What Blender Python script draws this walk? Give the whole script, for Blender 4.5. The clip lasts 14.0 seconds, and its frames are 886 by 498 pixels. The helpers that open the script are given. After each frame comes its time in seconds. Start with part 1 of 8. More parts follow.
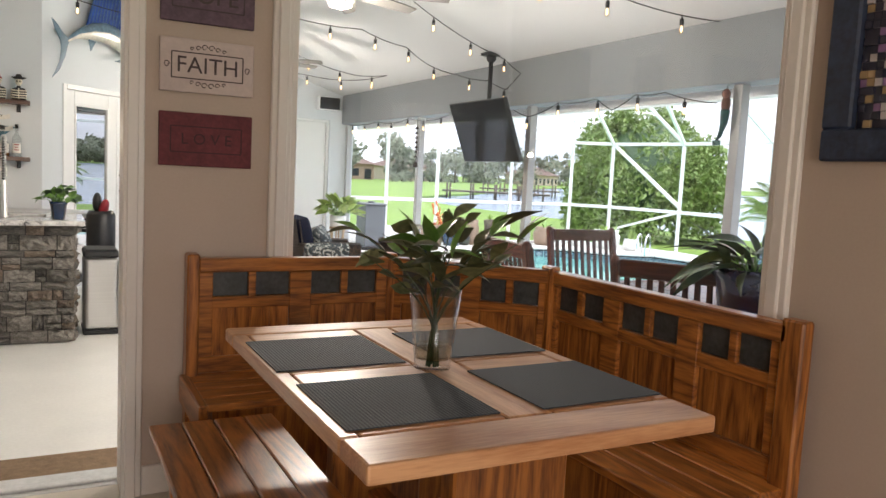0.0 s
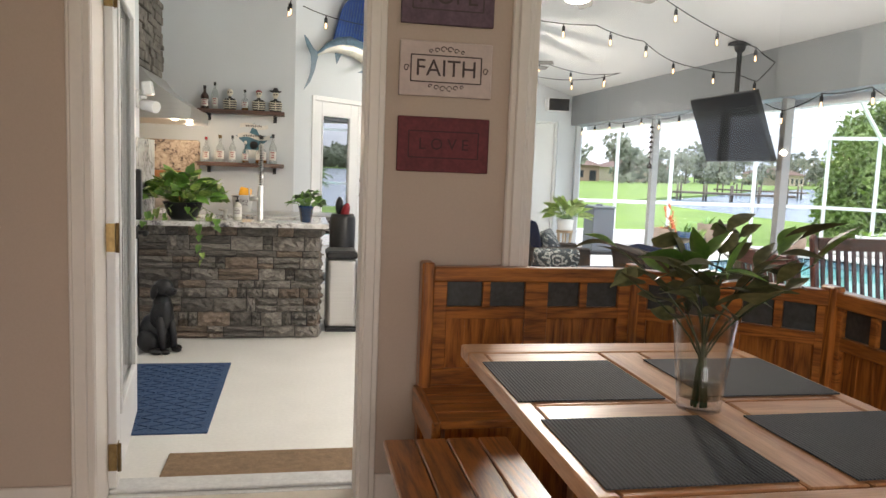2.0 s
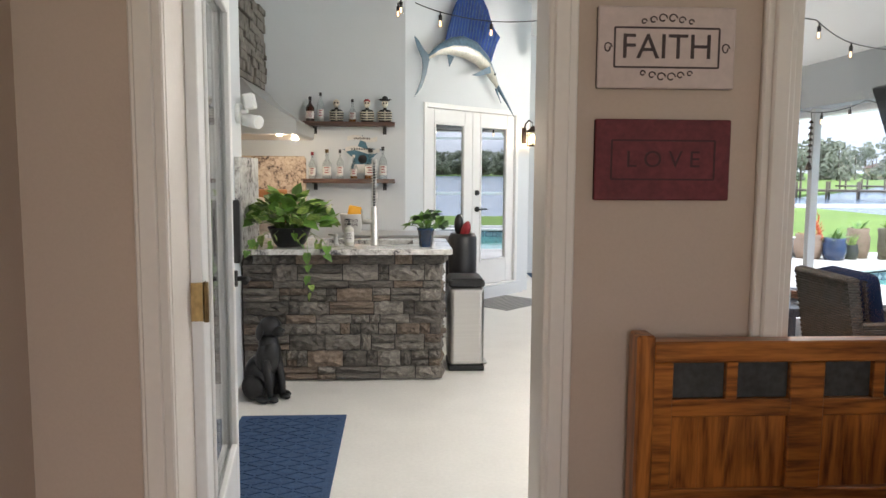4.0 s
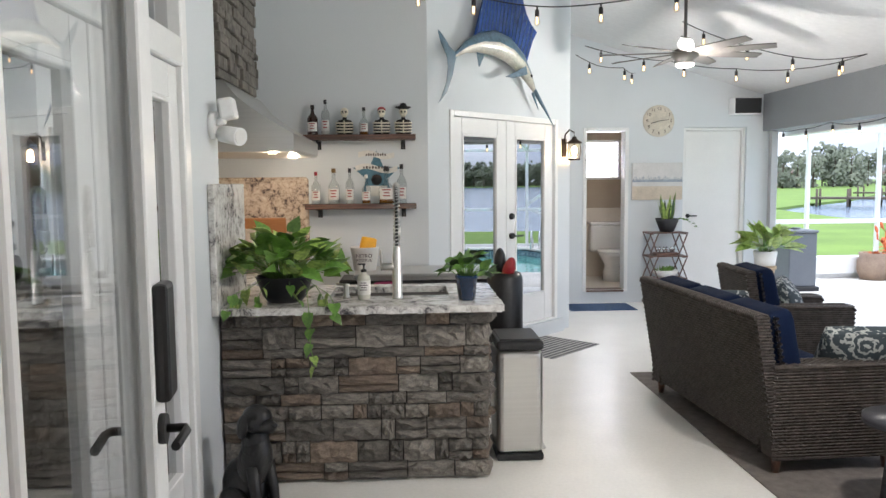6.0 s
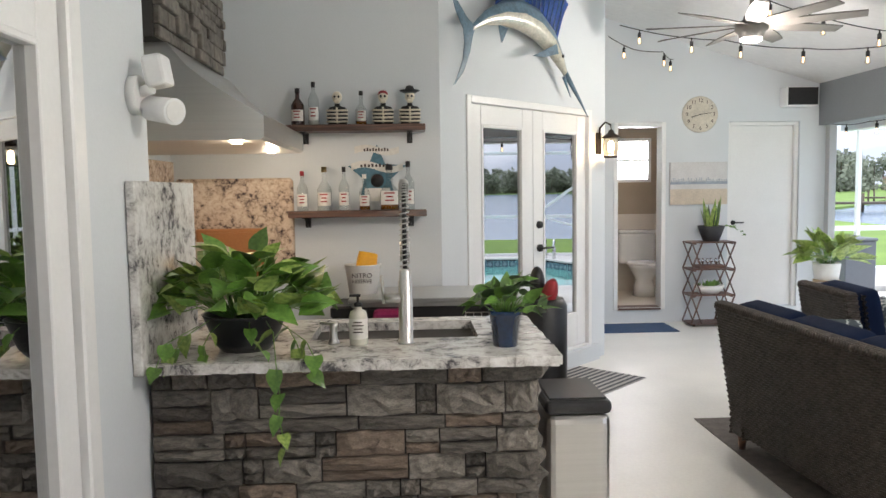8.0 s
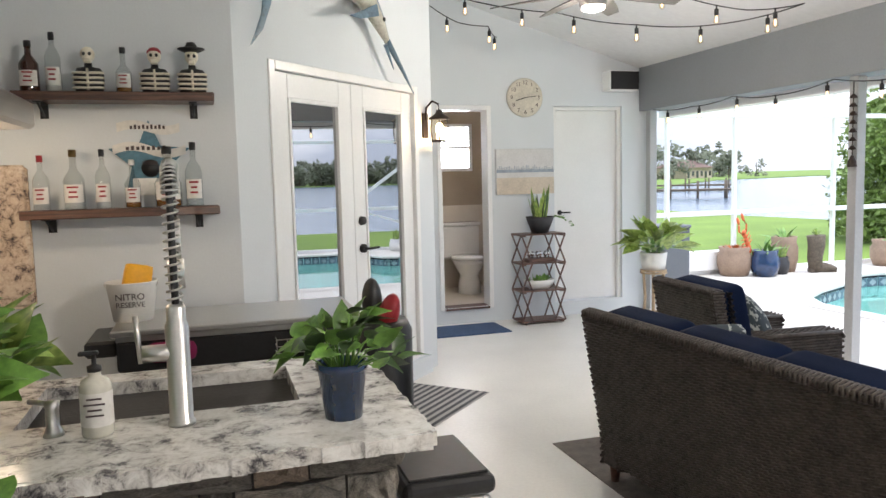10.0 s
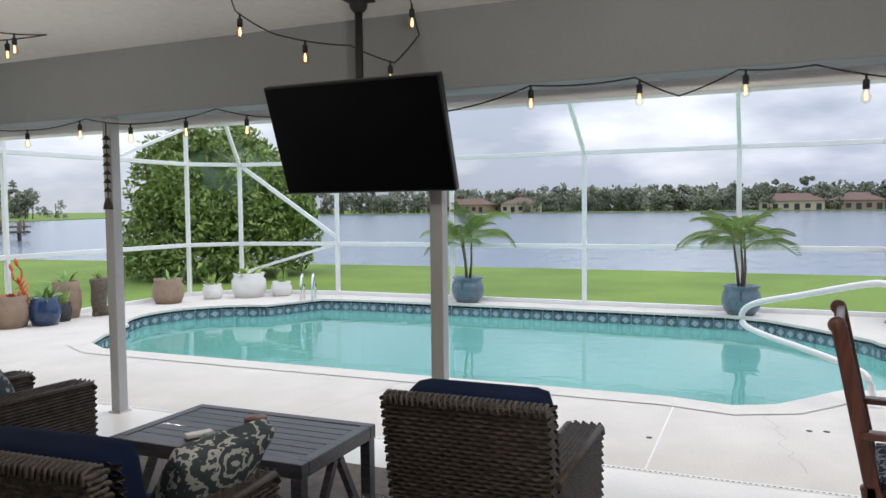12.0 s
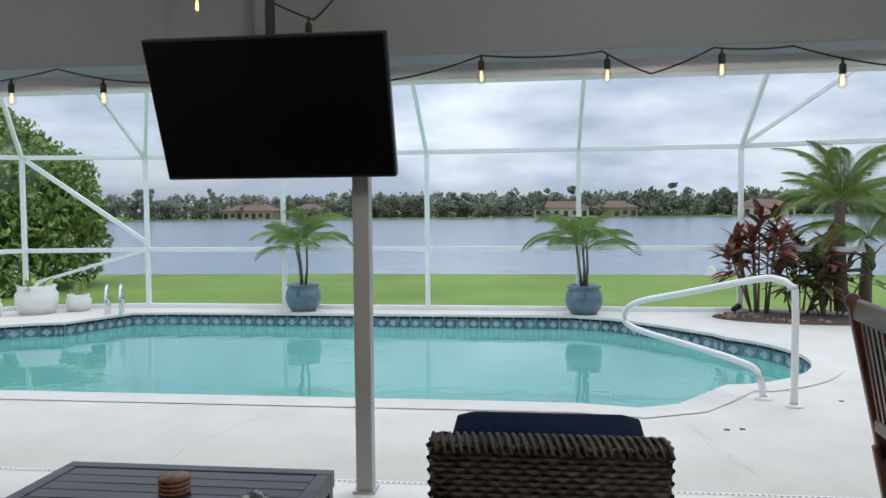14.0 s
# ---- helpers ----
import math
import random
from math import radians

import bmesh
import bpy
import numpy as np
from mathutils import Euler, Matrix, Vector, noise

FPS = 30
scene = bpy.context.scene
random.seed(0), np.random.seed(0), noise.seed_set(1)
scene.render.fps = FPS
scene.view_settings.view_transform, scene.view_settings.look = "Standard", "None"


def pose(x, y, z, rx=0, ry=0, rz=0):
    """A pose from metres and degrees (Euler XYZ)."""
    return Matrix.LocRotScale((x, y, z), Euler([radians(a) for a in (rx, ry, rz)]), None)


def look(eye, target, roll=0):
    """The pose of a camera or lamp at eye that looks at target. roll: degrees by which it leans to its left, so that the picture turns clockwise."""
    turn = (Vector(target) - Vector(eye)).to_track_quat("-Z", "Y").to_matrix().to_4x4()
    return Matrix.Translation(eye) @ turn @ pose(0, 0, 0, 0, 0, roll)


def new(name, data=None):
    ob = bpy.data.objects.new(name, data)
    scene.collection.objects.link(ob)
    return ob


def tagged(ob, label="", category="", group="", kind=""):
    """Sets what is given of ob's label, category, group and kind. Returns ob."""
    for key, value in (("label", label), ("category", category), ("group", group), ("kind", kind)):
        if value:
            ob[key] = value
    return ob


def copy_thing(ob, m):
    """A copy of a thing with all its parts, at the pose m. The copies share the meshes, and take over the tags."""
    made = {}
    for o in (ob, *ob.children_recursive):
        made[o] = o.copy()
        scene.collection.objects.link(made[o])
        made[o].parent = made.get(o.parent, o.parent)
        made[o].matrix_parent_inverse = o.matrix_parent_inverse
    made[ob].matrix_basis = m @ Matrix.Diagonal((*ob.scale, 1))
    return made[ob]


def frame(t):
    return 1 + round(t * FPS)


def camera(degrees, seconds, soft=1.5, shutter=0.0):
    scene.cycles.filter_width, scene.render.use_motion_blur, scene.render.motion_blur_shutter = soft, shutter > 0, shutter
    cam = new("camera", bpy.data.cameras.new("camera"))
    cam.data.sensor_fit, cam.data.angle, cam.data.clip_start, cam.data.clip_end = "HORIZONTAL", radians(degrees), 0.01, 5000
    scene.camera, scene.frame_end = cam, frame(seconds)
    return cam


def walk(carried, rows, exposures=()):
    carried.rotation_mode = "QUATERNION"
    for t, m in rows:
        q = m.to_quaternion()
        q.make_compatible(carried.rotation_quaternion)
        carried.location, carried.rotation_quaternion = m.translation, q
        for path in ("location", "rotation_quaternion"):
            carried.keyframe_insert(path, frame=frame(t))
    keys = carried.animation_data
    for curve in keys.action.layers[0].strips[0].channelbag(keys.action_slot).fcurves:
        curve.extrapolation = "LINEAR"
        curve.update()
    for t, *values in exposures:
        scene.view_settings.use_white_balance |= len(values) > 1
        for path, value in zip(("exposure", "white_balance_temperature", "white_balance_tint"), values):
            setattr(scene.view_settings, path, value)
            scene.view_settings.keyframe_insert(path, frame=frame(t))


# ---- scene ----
cam = camera(61.0, 14.0)
# seconds, place, heading, pitch, roll
ROWS = [
    (0.0, 0.082, 0.010, 1.365, -27.85, -5.59, 2.90),
    (0.5, 0.069, 0.026, 1.362, -24.16, -5.92, 2.69),
    (1.0, 0.071, 0.071, 1.361, -19.67, -6.17, 2.50),
    (1.5, 0.082, 0.137, 1.361, -15.34, -6.22, 2.36),
    (2.0, 0.098, 0.232, 1.370, -10.93, -6.20, 2.20),
    (2.5, 0.092, 0.344, 1.379, -7.42, -6.08, 1.95),
    (3.0, 0.071, 0.535, 1.387, -4.73, -6.00, 1.70),
    (5.5, -0.161, 2.082, 1.481, -2.94, -5.48, -0.20),
    (6.0, -0.150, 2.400, 1.497, -2.76, -5.05, -0.50),
    (6.5, -0.174, 2.720, 1.509, -2.51, -4.66, -0.65),
    (7.0, -0.175, 3.007, 1.493, -2.18, -4.36, -0.80),
    (9.5, -0.196, 4.293, 1.436, -8.02, -5.19, -1.20),
    (10.0, -0.118, 4.503, 1.438, -17.14, -5.34, -1.40),
    (10.5, 0.010, 4.616, 1.422, -30.00, -5.08, -1.20),
    (11.0, 0.142, 4.622, 1.443, -44.23, -4.59, -0.70),
    (11.5, 0.247, 4.581, 1.442, -56.80, -3.84, -0.60),
    (12.0, 0.328, 4.561, 1.431, -66.89, -3.07, -0.60),
    (12.5, 0.419, 4.662, 1.398, -74.14, -2.49, -0.60),
    (13.0, 0.505, 4.934, 1.389, -78.72, -2.21, -0.60),
    (13.5, 0.609, 5.195, 1.369, -81.36, -2.25, -0.51),
    (14.0, 0.750, 5.459, 1.361, -82.99, -2.72, -0.50),
]


def ahead(x, y, z, yaw, pitch):
    c = math.cos(radians(pitch))
    return (x - math.sin(radians(yaw)) * c, y + math.cos(radians(yaw)) * c, z + math.sin(radians(pitch)))


walk(cam, [(t, look((x, y, z), ahead(x, y, z, yaw, pitch), roll)) for t, x, y, z, yaw, pitch, roll in ROWS],
     exposures=[(0, 1.36, 6650, 14), (3.0, 1.36, 6500, 13), (5.5, 1.2, 6100, 13), (7.0, 1.1, 6200, 13), (9.5, 1.15, 6500, 15), (10.0, 1.1, 6450, 14), (10.5, 0.85, 6400, 13), (11.0, 0.52, 6700, 14), (12.0, 0.2, 6550, 13), (14.0, 0.05, 6250, 9)])

# ---- light ----
world = bpy.data.worlds.new("world")
scene.world = world
world.use_nodes = True
wn, wl = world.node_tree.nodes, world.node_tree.links
wn.clear()
w_out = wn.new("ShaderNodeOutputWorld")
w_bg = wn.new("ShaderNodeBackground")
w_sky = wn.new("ShaderNodeTexSky")
w_sky.sky_type = "NISHITA"
w_sky.sun_disc = False
w_sky.sun_elevation = radians(55)
w_sky.sun_rotation = radians(200)
w_co = wn.new("ShaderNodeTexCoord")
w_map = wn.new("ShaderNodeMapping")
w_map.inputs["Scale"].default_value = (1.6, 1.6, 5.0)
w_noise = wn.new("ShaderNodeTexNoise")
w_noise.inputs["Scale"].default_value = 1.9
w_noise.inputs["Detail"].default_value = 7
w_noise.inputs["Roughness"].default_value = 0.52
w_ramp = wn.new("ShaderNodeValToRGB")
w_ramp.color_ramp.elements[0].position = 0.36
w_ramp.color_ramp.elements[0].color = (0.0, 0.0, 0.0, 1)
w_ramp.color_ramp.elements[1].position = 0.64
w_tone = wn.new("ShaderNodeValToRGB")
w_tone.color_ramp.elements[0].position = 0.38
w_tone.color_ramp.elements[0].color = (7.0, 8.0, 9.8, 1)
w_tone.color_ramp.elements[1].position = 0.68
w_tone.color_ramp.elements[1].color = (13.6, 14.4, 15.6, 1)
w_noise_b = wn.new("ShaderNodeTexNoise")
w_noise_b.inputs["Scale"].default_value = 3.1
w_noise_b.inputs["Detail"].default_value = 6
w_mix = wn.new("ShaderNodeMix")
w_mix.data_type = "RGBA"
w_scale = wn.new("ShaderNodeMath")
w_scale.operation = "MULTIPLY_ADD"
w_scale.inputs[1].default_value = 0.30
w_scale.inputs[2].default_value = 0.70
wl.new(w_co.outputs["Generated"], w_map.inputs["Vector"])
wl.new(w_map.outputs["Vector"], w_noise.inputs["Vector"])
wl.new(w_map.outputs["Vector"], w_noise_b.inputs["Vector"])
wl.new(w_noise.outputs["Fac"], w_ramp.inputs["Fac"])
wl.new(w_noise_b.outputs["Fac"], w_tone.inputs["Fac"])
wl.new(w_ramp.outputs["Color"], w_scale.inputs[0])
wl.new(w_scale.outputs[0], w_mix.inputs["Factor"])
wl.new(w_sky.outputs["Color"], w_mix.inputs[6])
wl.new(w_tone.outputs["Color"], w_mix.inputs[7])
# an overcast sky is brightest overhead
w_sep = wn.new("ShaderNodeSeparateXYZ")
wl.new(w_co.outputs["Generated"], w_sep.inputs[0])
w_up = wn.new("ShaderNodeMapRange")
w_up.inputs["From Min"].default_value, w_up.inputs["From Max"].default_value = 0.0, 0.75
w_up.inputs["To Min"].default_value, w_up.inputs["To Max"].default_value = 0.060, 0.125
wl.new(w_sep.outputs[2], w_up.inputs["Value"])
wl.new(w_mix.outputs[2], w_bg.inputs["Color"])
wl.new(w_up.outputs["Result"], w_bg.inputs["Strength"])
wl.new(w_bg.outputs[0], w_out.inputs["Surface"])

sun = new("sun", bpy.data.lights.new("sun", "SUN"))
sun.data.energy = 1.0
sun.data.angle = radians(20)
sun.data.color = (1.0, 0.97, 0.92)
sun.matrix_world = look((12, 2, 20), (7, 6, 0))


def area_lamp(name, where, target, sx, sy, power, colour):
    ob = new(name, bpy.data.lights.new(name, "AREA"))
    ob.data.shape = "RECTANGLE"
    ob.data.size, ob.data.size_y = sx, sy
    ob.data.energy = power
    ob.data.color = colour
    ob.matrix_world = look(where, target)
    return ob


def point_lamp(name, where, power, colour, radius=0.03):
    ob = new(name, bpy.data.lights.new(name, "POINT"))
    ob.data.energy = power
    ob.data.color = colour
    ob.data.shadow_soft_size = radius
    ob.matrix_world = pose(*where)
    return ob


# added fill lamp as daylight, in an assumed dining room window behind the walker
area_lamp("dining_fill_lamp", (-0.1, -2.9, 1.5), (0.6, 2.0, 1.0), 1.7, 1.5, 20, (1.0, 0.94, 0.86))


# ---- materials ----
def mat(name, colour, rough=0.6, metal=0.0, spread=0.12, scale=6.0, bump=0.0, bump_scale=60.0, colour2=None, stretch=(1, 1, 1), random_tone=0.0, coat=0.0, spec=0.5, sss=0.0, detail_mix=0.5):
    """A surface with two scales of variation: broad stains and fine grain with relief."""
    m = bpy.data.materials.new(name)
    m.use_nodes = True
    n, l = m.node_tree.nodes, m.node_tree.links
    p = n["Principled BSDF"]
    p.inputs["Roughness"].default_value = rough
    p.inputs["Metallic"].default_value = metal
    p.inputs["Coat Weight"].default_value = coat
    p.inputs["Specular IOR Level"].default_value = spec
    co = n.new("ShaderNodeTexCoord")
    mp = n.new("ShaderNodeMapping")
    mp.inputs["Scale"].default_value = stretch
    l.new(co.outputs["Object"], mp.inputs["Vector"])
    a = n.new("ShaderNodeTexNoise")
    a.inputs["Scale"].default_value = scale
    a.inputs["Detail"].default_value = 4
    l.new(mp.outputs["Vector"], a.inputs["Vector"])
    b = n.new("ShaderNodeTexNoise")
    b.inputs["Scale"].default_value = bump_scale
    b.inputs["Detail"].default_value = 3
    l.new(mp.outputs["Vector"], b.inputs["Vector"])
    avg = n.new("ShaderNodeMix")
    avg.inputs["Factor"].default_value = detail_mix
    l.new(a.outputs["Fac"], avg.inputs[2])
    l.new(b.outputs["Fac"], avg.inputs[3])
    r = n.new("ShaderNodeValToRGB")
    c1 = [max(0.0, c * (1 - spread)) for c in colour]
    c2 = colour2 if colour2 else [min(1.0, c * (1 + spread)) for c in colour]
    r.color_ramp.elements[0].position, r.color_ramp.elements[1].position = 0.32, 0.68
    r.color_ramp.elements[0].color = (*c1, 1)
    r.color_ramp.elements[1].color = (*c2, 1)
    l.new(avg.outputs[0], r.inputs["Fac"])
    last = r.outputs["Color"]
    if random_tone:
        info = n.new("ShaderNodeObjectInfo")
        hs = n.new("ShaderNodeHueSaturation")
        ma = n.new("ShaderNodeMapRange")
        ma.inputs["To Min"].default_value = 1 - random_tone
        ma.inputs["To Max"].default_value = 1 + random_tone
        l.new(info.outputs["Random"], ma.inputs["Value"])
        l.new(ma.outputs["Result"], hs.inputs["Value"])
        l.new(last, hs.inputs["Color"])
        last = hs.outputs["Color"]
    l.new(last, p.inputs["Base Color"])
    if bump:
        bp = n.new("ShaderNodeBump")
        bp.inputs["Strength"].default_value = bump
        bp.inputs["Distance"].default_value = 0.01
        l.new(avg.outputs[0], bp.inputs["Height"])
        l.new(bp.outputs["Normal"], p.inputs["Normal"])
    return m


def wood(name, dark, light, rough, axis, ring=9.0, coat=0.2, tone=0.15):
    """Wood grain that runs along the given axis (0, 1 or 2)."""
    m = mat(name, dark, rough, coat=coat)
    n, l = m.node_tree.nodes, m.node_tree.links
    p = n["Principled BSDF"]
    co = n.new("ShaderNodeTexCoord")
    mp = n.new("ShaderNodeMapping")
    s = [1.0, 1.0, 1.0]
    s[axis] = 0.09
    mp.inputs["Scale"].default_value = s
    l.new(co.outputs["Object"], mp.inputs["Vector"])
    info = n.new("ShaderNodeObjectInfo")
    wmul = n.new("ShaderNodeMath")
    wmul.operation = "MULTIPLY"
    wmul.inputs[1].default_value = 37.0
    l.new(info.outputs["Random"], wmul.inputs[0])
    wv = n.new("ShaderNodeTexNoise")
    wv.noise_dimensions = "4D"
    wv.inputs["Scale"].default_value = ring
    wv.inputs["Detail"].default_value = 2
    wv.inputs["Distortion"].default_value = 0.6
    l.new(mp.outputs["Vector"], wv.inputs["Vector"])
    l.new(wmul.outputs[0], wv.inputs["W"])
    mul = n.new("ShaderNodeMath")
    mul.operation = "MULTIPLY"
    mul.inputs[1].default_value = 9.0
    l.new(wv.outputs["Fac"], mul.inputs[0])
    fr = n.new("ShaderNodeMath")
    fr.operation = "PINGPONG"
    fr.inputs[1].default_value = 0.5
    l.new(mul.outputs[0], fr.inputs[0])
    fine = n.new("ShaderNodeTexNoise")
    fine.inputs["Scale"].default_value = 190
    fine.inputs["Detail"].default_value = 2
    l.new(mp.outputs["Vector"], fine.inputs["Vector"])
    ad = n.new("ShaderNodeMix")
    ad.inputs["Factor"].default_value = 0.45
    l.new(fr.outputs[0], ad.inputs[2])
    l.new(fine.outputs["Fac"], ad.inputs[3])
    r = n.new("ShaderNodeValToRGB")
    r.color_ramp.elements[0].position, r.color_ramp.elements[1].position = 0.16, 0.5
    r.color_ramp.elements[0].color = (*dark, 1)
    r.color_ramp.elements[1].color = (*light, 1)
    l.new(ad.outputs[0], r.inputs["Fac"])
    hs = n.new("ShaderNodeHueSaturation")
    ma = n.new("ShaderNodeMapRange")
    ma.inputs["To Min"].default_value = 1 - tone
    ma.inputs["To Max"].default_value = 1 + tone
    l.new(info.outputs["Random"], ma.inputs["Value"])
    l.new(ma.outputs["Result"], hs.inputs["Value"])
    l.new(r.outputs["Color"], hs.inputs["Color"])
    l.new(hs.outputs["Color"], p.inputs["Base Color"])
    bp = n.new("ShaderNodeBump")
    bp.inputs["Strength"].default_value = 0.12
    bp.inputs["Distance"].default_value = 0.004
    l.new(ad.outputs[0], bp.inputs["Height"])
    l.new(bp.outputs["Normal"], p.inputs["Normal"])
    return m


def glow(name, colour, strength):
    m = bpy.data.materials.new(name)
    m.use_nodes = True
    p = m.node_tree.nodes["Principled BSDF"]
    p.inputs["Base Color"].default_value = (*colour, 1)
    p.inputs["Emission Color"].default_value = (*colour, 1)
    p.inputs["Emission Strength"].default_value = strength
    return m


def clear(name, tint=(1, 1, 1), rough=0.0, gloss=0.08):
    """Thin clear glass: passes light straight through and mirrors a little more at a slant."""
    m = bpy.data.materials.new(name)
    m.use_nodes = True
    n, l = m.node_tree.nodes, m.node_tree.links
    n.clear()
    out = n.new("ShaderNodeOutputMaterial")
    tr = n.new("ShaderNodeBsdfTransparent")
    tr.inputs["Color"].default_value = (*tint, 1)
    gl = n.new("ShaderNodeBsdfGlossy")
    gl.inputs["Roughness"].default_value = rough
    lw = n.new("ShaderNodeLayerWeight")
    lw.inputs["Blend"].default_value = 0.5
    pw = n.new("ShaderNodeMath")
    pw.operation = "POWER"
    pw.inputs[1].default_value = 4.0
    l.new(lw.outputs["Facing"], pw.inputs[0])
    fr = n.new("ShaderNodeMath")
    fr.operation = "MULTIPLY_ADD"
    fr.use_clamp = True
    fr.inputs[1].default_value = 0.8
    fr.inputs[2].default_value = gloss
    l.new(pw.outputs[0], fr.inputs[0])
    mx = n.new("ShaderNodeMixShader")
    l.new(fr.outputs[0], mx.inputs[0])
    l.new(tr.outputs[0], mx.inputs[1])
    l.new(gl.outputs[0], mx.inputs[2])
    l.new(mx.outputs[0], out.inputs["Surface"])
    return m


def granite(name, stops, scale=26.0):
    """Polished granite: fine crystals of several colours, gathered in broad drifts."""
    m = mat(name, (0.62, 0.58, 0.53), 0.12)
    n, l = m.node_tree.nodes, m.node_tree.links
    p = n["Principled BSDF"]
    co = n.new("ShaderNodeTexCoord")
    a = n.new("ShaderNodeTexNoise")
    a.inputs["Scale"].default_value = scale
    a.inputs["Detail"].default_value = 9
    a.inputs["Roughness"].default_value = 0.78
    a.inputs["Distortion"].default_value = 0.5
    l.new(co.outputs["Object"], a.inputs["Vector"])
    drift = n.new("ShaderNodeTexNoise")
    drift.inputs["Scale"].default_value = scale * 0.24
    drift.inputs["Detail"].default_value = 3
    drift.inputs["Distortion"].default_value = 1.2
    l.new(co.outputs["Object"], drift.inputs["Vector"])
    blend = n.new("ShaderNodeMix")
    blend.inputs["Factor"].default_value = 0.36
    l.new(a.outputs["Fac"], blend.inputs[2])
    l.new(drift.outputs["Fac"], blend.inputs[3])
    r = n.new("ShaderNodeValToRGB")
    els = r.color_ramp.elements
    els[0].position, els[0].color = stops[0][0], (*stops[0][1], 1)
    els[1].position, els[1].color = stops[-1][0], (*stops[-1][1], 1)
    for pos, c in stops[1:-1]:
        e = els.new(pos)
        e.color = (*c, 1)
    l.new(blend.outputs[0], r.inputs["Fac"])
    l.new(r.outputs["Color"], p.inputs["Base Color"])
    return m


def striped(name, colour_a, colour_b, axis, period, rough=0.8, bump=0.5, share=0.5, turn=0.0):
    """Even ribs or stripes across one axis."""
    m = mat(name, colour_a, rough)
    n, l = m.node_tree.nodes, m.node_tree.links
    p = n["Principled BSDF"]
    co = n.new("ShaderNodeTexCoord")
    mp = n.new("ShaderNodeMapping")
    mp.inputs["Rotation"].default_value = (0, 0, radians(turn))
    l.new(co.outputs["Object"], mp.inputs["Vector"])
    se = n.new("ShaderNodeSeparateXYZ")
    l.new(mp.outputs["Vector"], se.inputs[0])
    md = n.new("ShaderNodeMath")
    md.operation = "PINGPONG"
    md.inputs[1].default_value = period / 2
    l.new(se.outputs[axis], md.inputs[0])
    dv = n.new("ShaderNodeMath")
    dv.operation = "DIVIDE"
    dv.inputs[1].default_value = period / 2
    l.new(md.outputs[0], dv.inputs[0])
    r = n.new("ShaderNodeValToRGB")
    r.color_ramp.elements[0].position, r.color_ramp.elements[1].position = share - 0.08, share + 0.08
    r.color_ramp.elements[0].color = (*colour_a, 1)
    r.color_ramp.elements[1].color = (*colour_b, 1)
    l.new(dv.outputs[0], r.inputs["Fac"])
    fine = n.new("ShaderNodeTexNoise")
    fine.inputs["Scale"].default_value = 120
    hs = n.new("ShaderNodeHueSaturation")
    ma = n.new("ShaderNodeMapRange")
    ma.inputs["To Min"].default_value, ma.inputs["To Max"].default_value = 0.75, 1.25
    l.new(fine.outputs["Fac"], ma.inputs["Value"])
    l.new(ma.outputs["Result"], hs.inputs["Value"])
    l.new(r.outputs["Color"], hs.inputs["Color"])
    l.new(hs.outputs["Color"], p.inputs["Base Color"])
    bp = n.new("ShaderNodeBump")
    bp.inputs["Strength"].default_value = bump
    bp.inputs["Distance"].default_value = 0.004
    l.new(dv.outputs[0], bp.inputs["Height"])
    l.new(bp.outputs["Normal"], p.inputs["Normal"])
    return m


def patterned(name, ground, figure, scale, rough=0.9):
    """Cloth with scrolling rings of a second colour."""
    m = mat(name, ground, rough)
    n, l = m.node_tree.nodes, m.node_tree.links
    p = n["Principled BSDF"]
    co = n.new("ShaderNodeTexCoord")
    v = n.new("ShaderNodeTexVoronoi")
    v.inputs["Scale"].default_value = scale
    nz = n.new("ShaderNodeTexNoise")
    nz.inputs["Scale"].default_value = scale * 1.5
    mxv = n.new("ShaderNodeMix")
    mxv.data_type = "VECTOR"
    mxv.inputs["Factor"].default_value = 0.06
    l.new(co.outputs["Object"], mxv.inputs[4])
    l.new(nz.outputs["Color"], mxv.inputs[5])
    l.new(mxv.outputs[1], v.inputs["Vector"])
    mu = n.new("ShaderNodeMath")
    mu.operation = "MULTIPLY"
    mu.inputs[1].default_value = 26
    l.new(v.outputs["Distance"], mu.inputs[0])
    sn = n.new("ShaderNodeMath")
    sn.operation = "SINE"
    l.new(mu.outputs[0], sn.inputs[0])
    r = n.new("ShaderNodeValToRGB")
    r.color_ramp.elements[0].position, r.color_ramp.elements[1].position = 0.42, 0.58
    r.color_ramp.elements[0].color = (*ground, 1)
    r.color_ramp.elements[1].color = (*figure, 1)
    l.new(sn.outputs[0], r.inputs["Fac"])
    l.new(r.outputs["Color"], p.inputs["Base Color"])
    return m


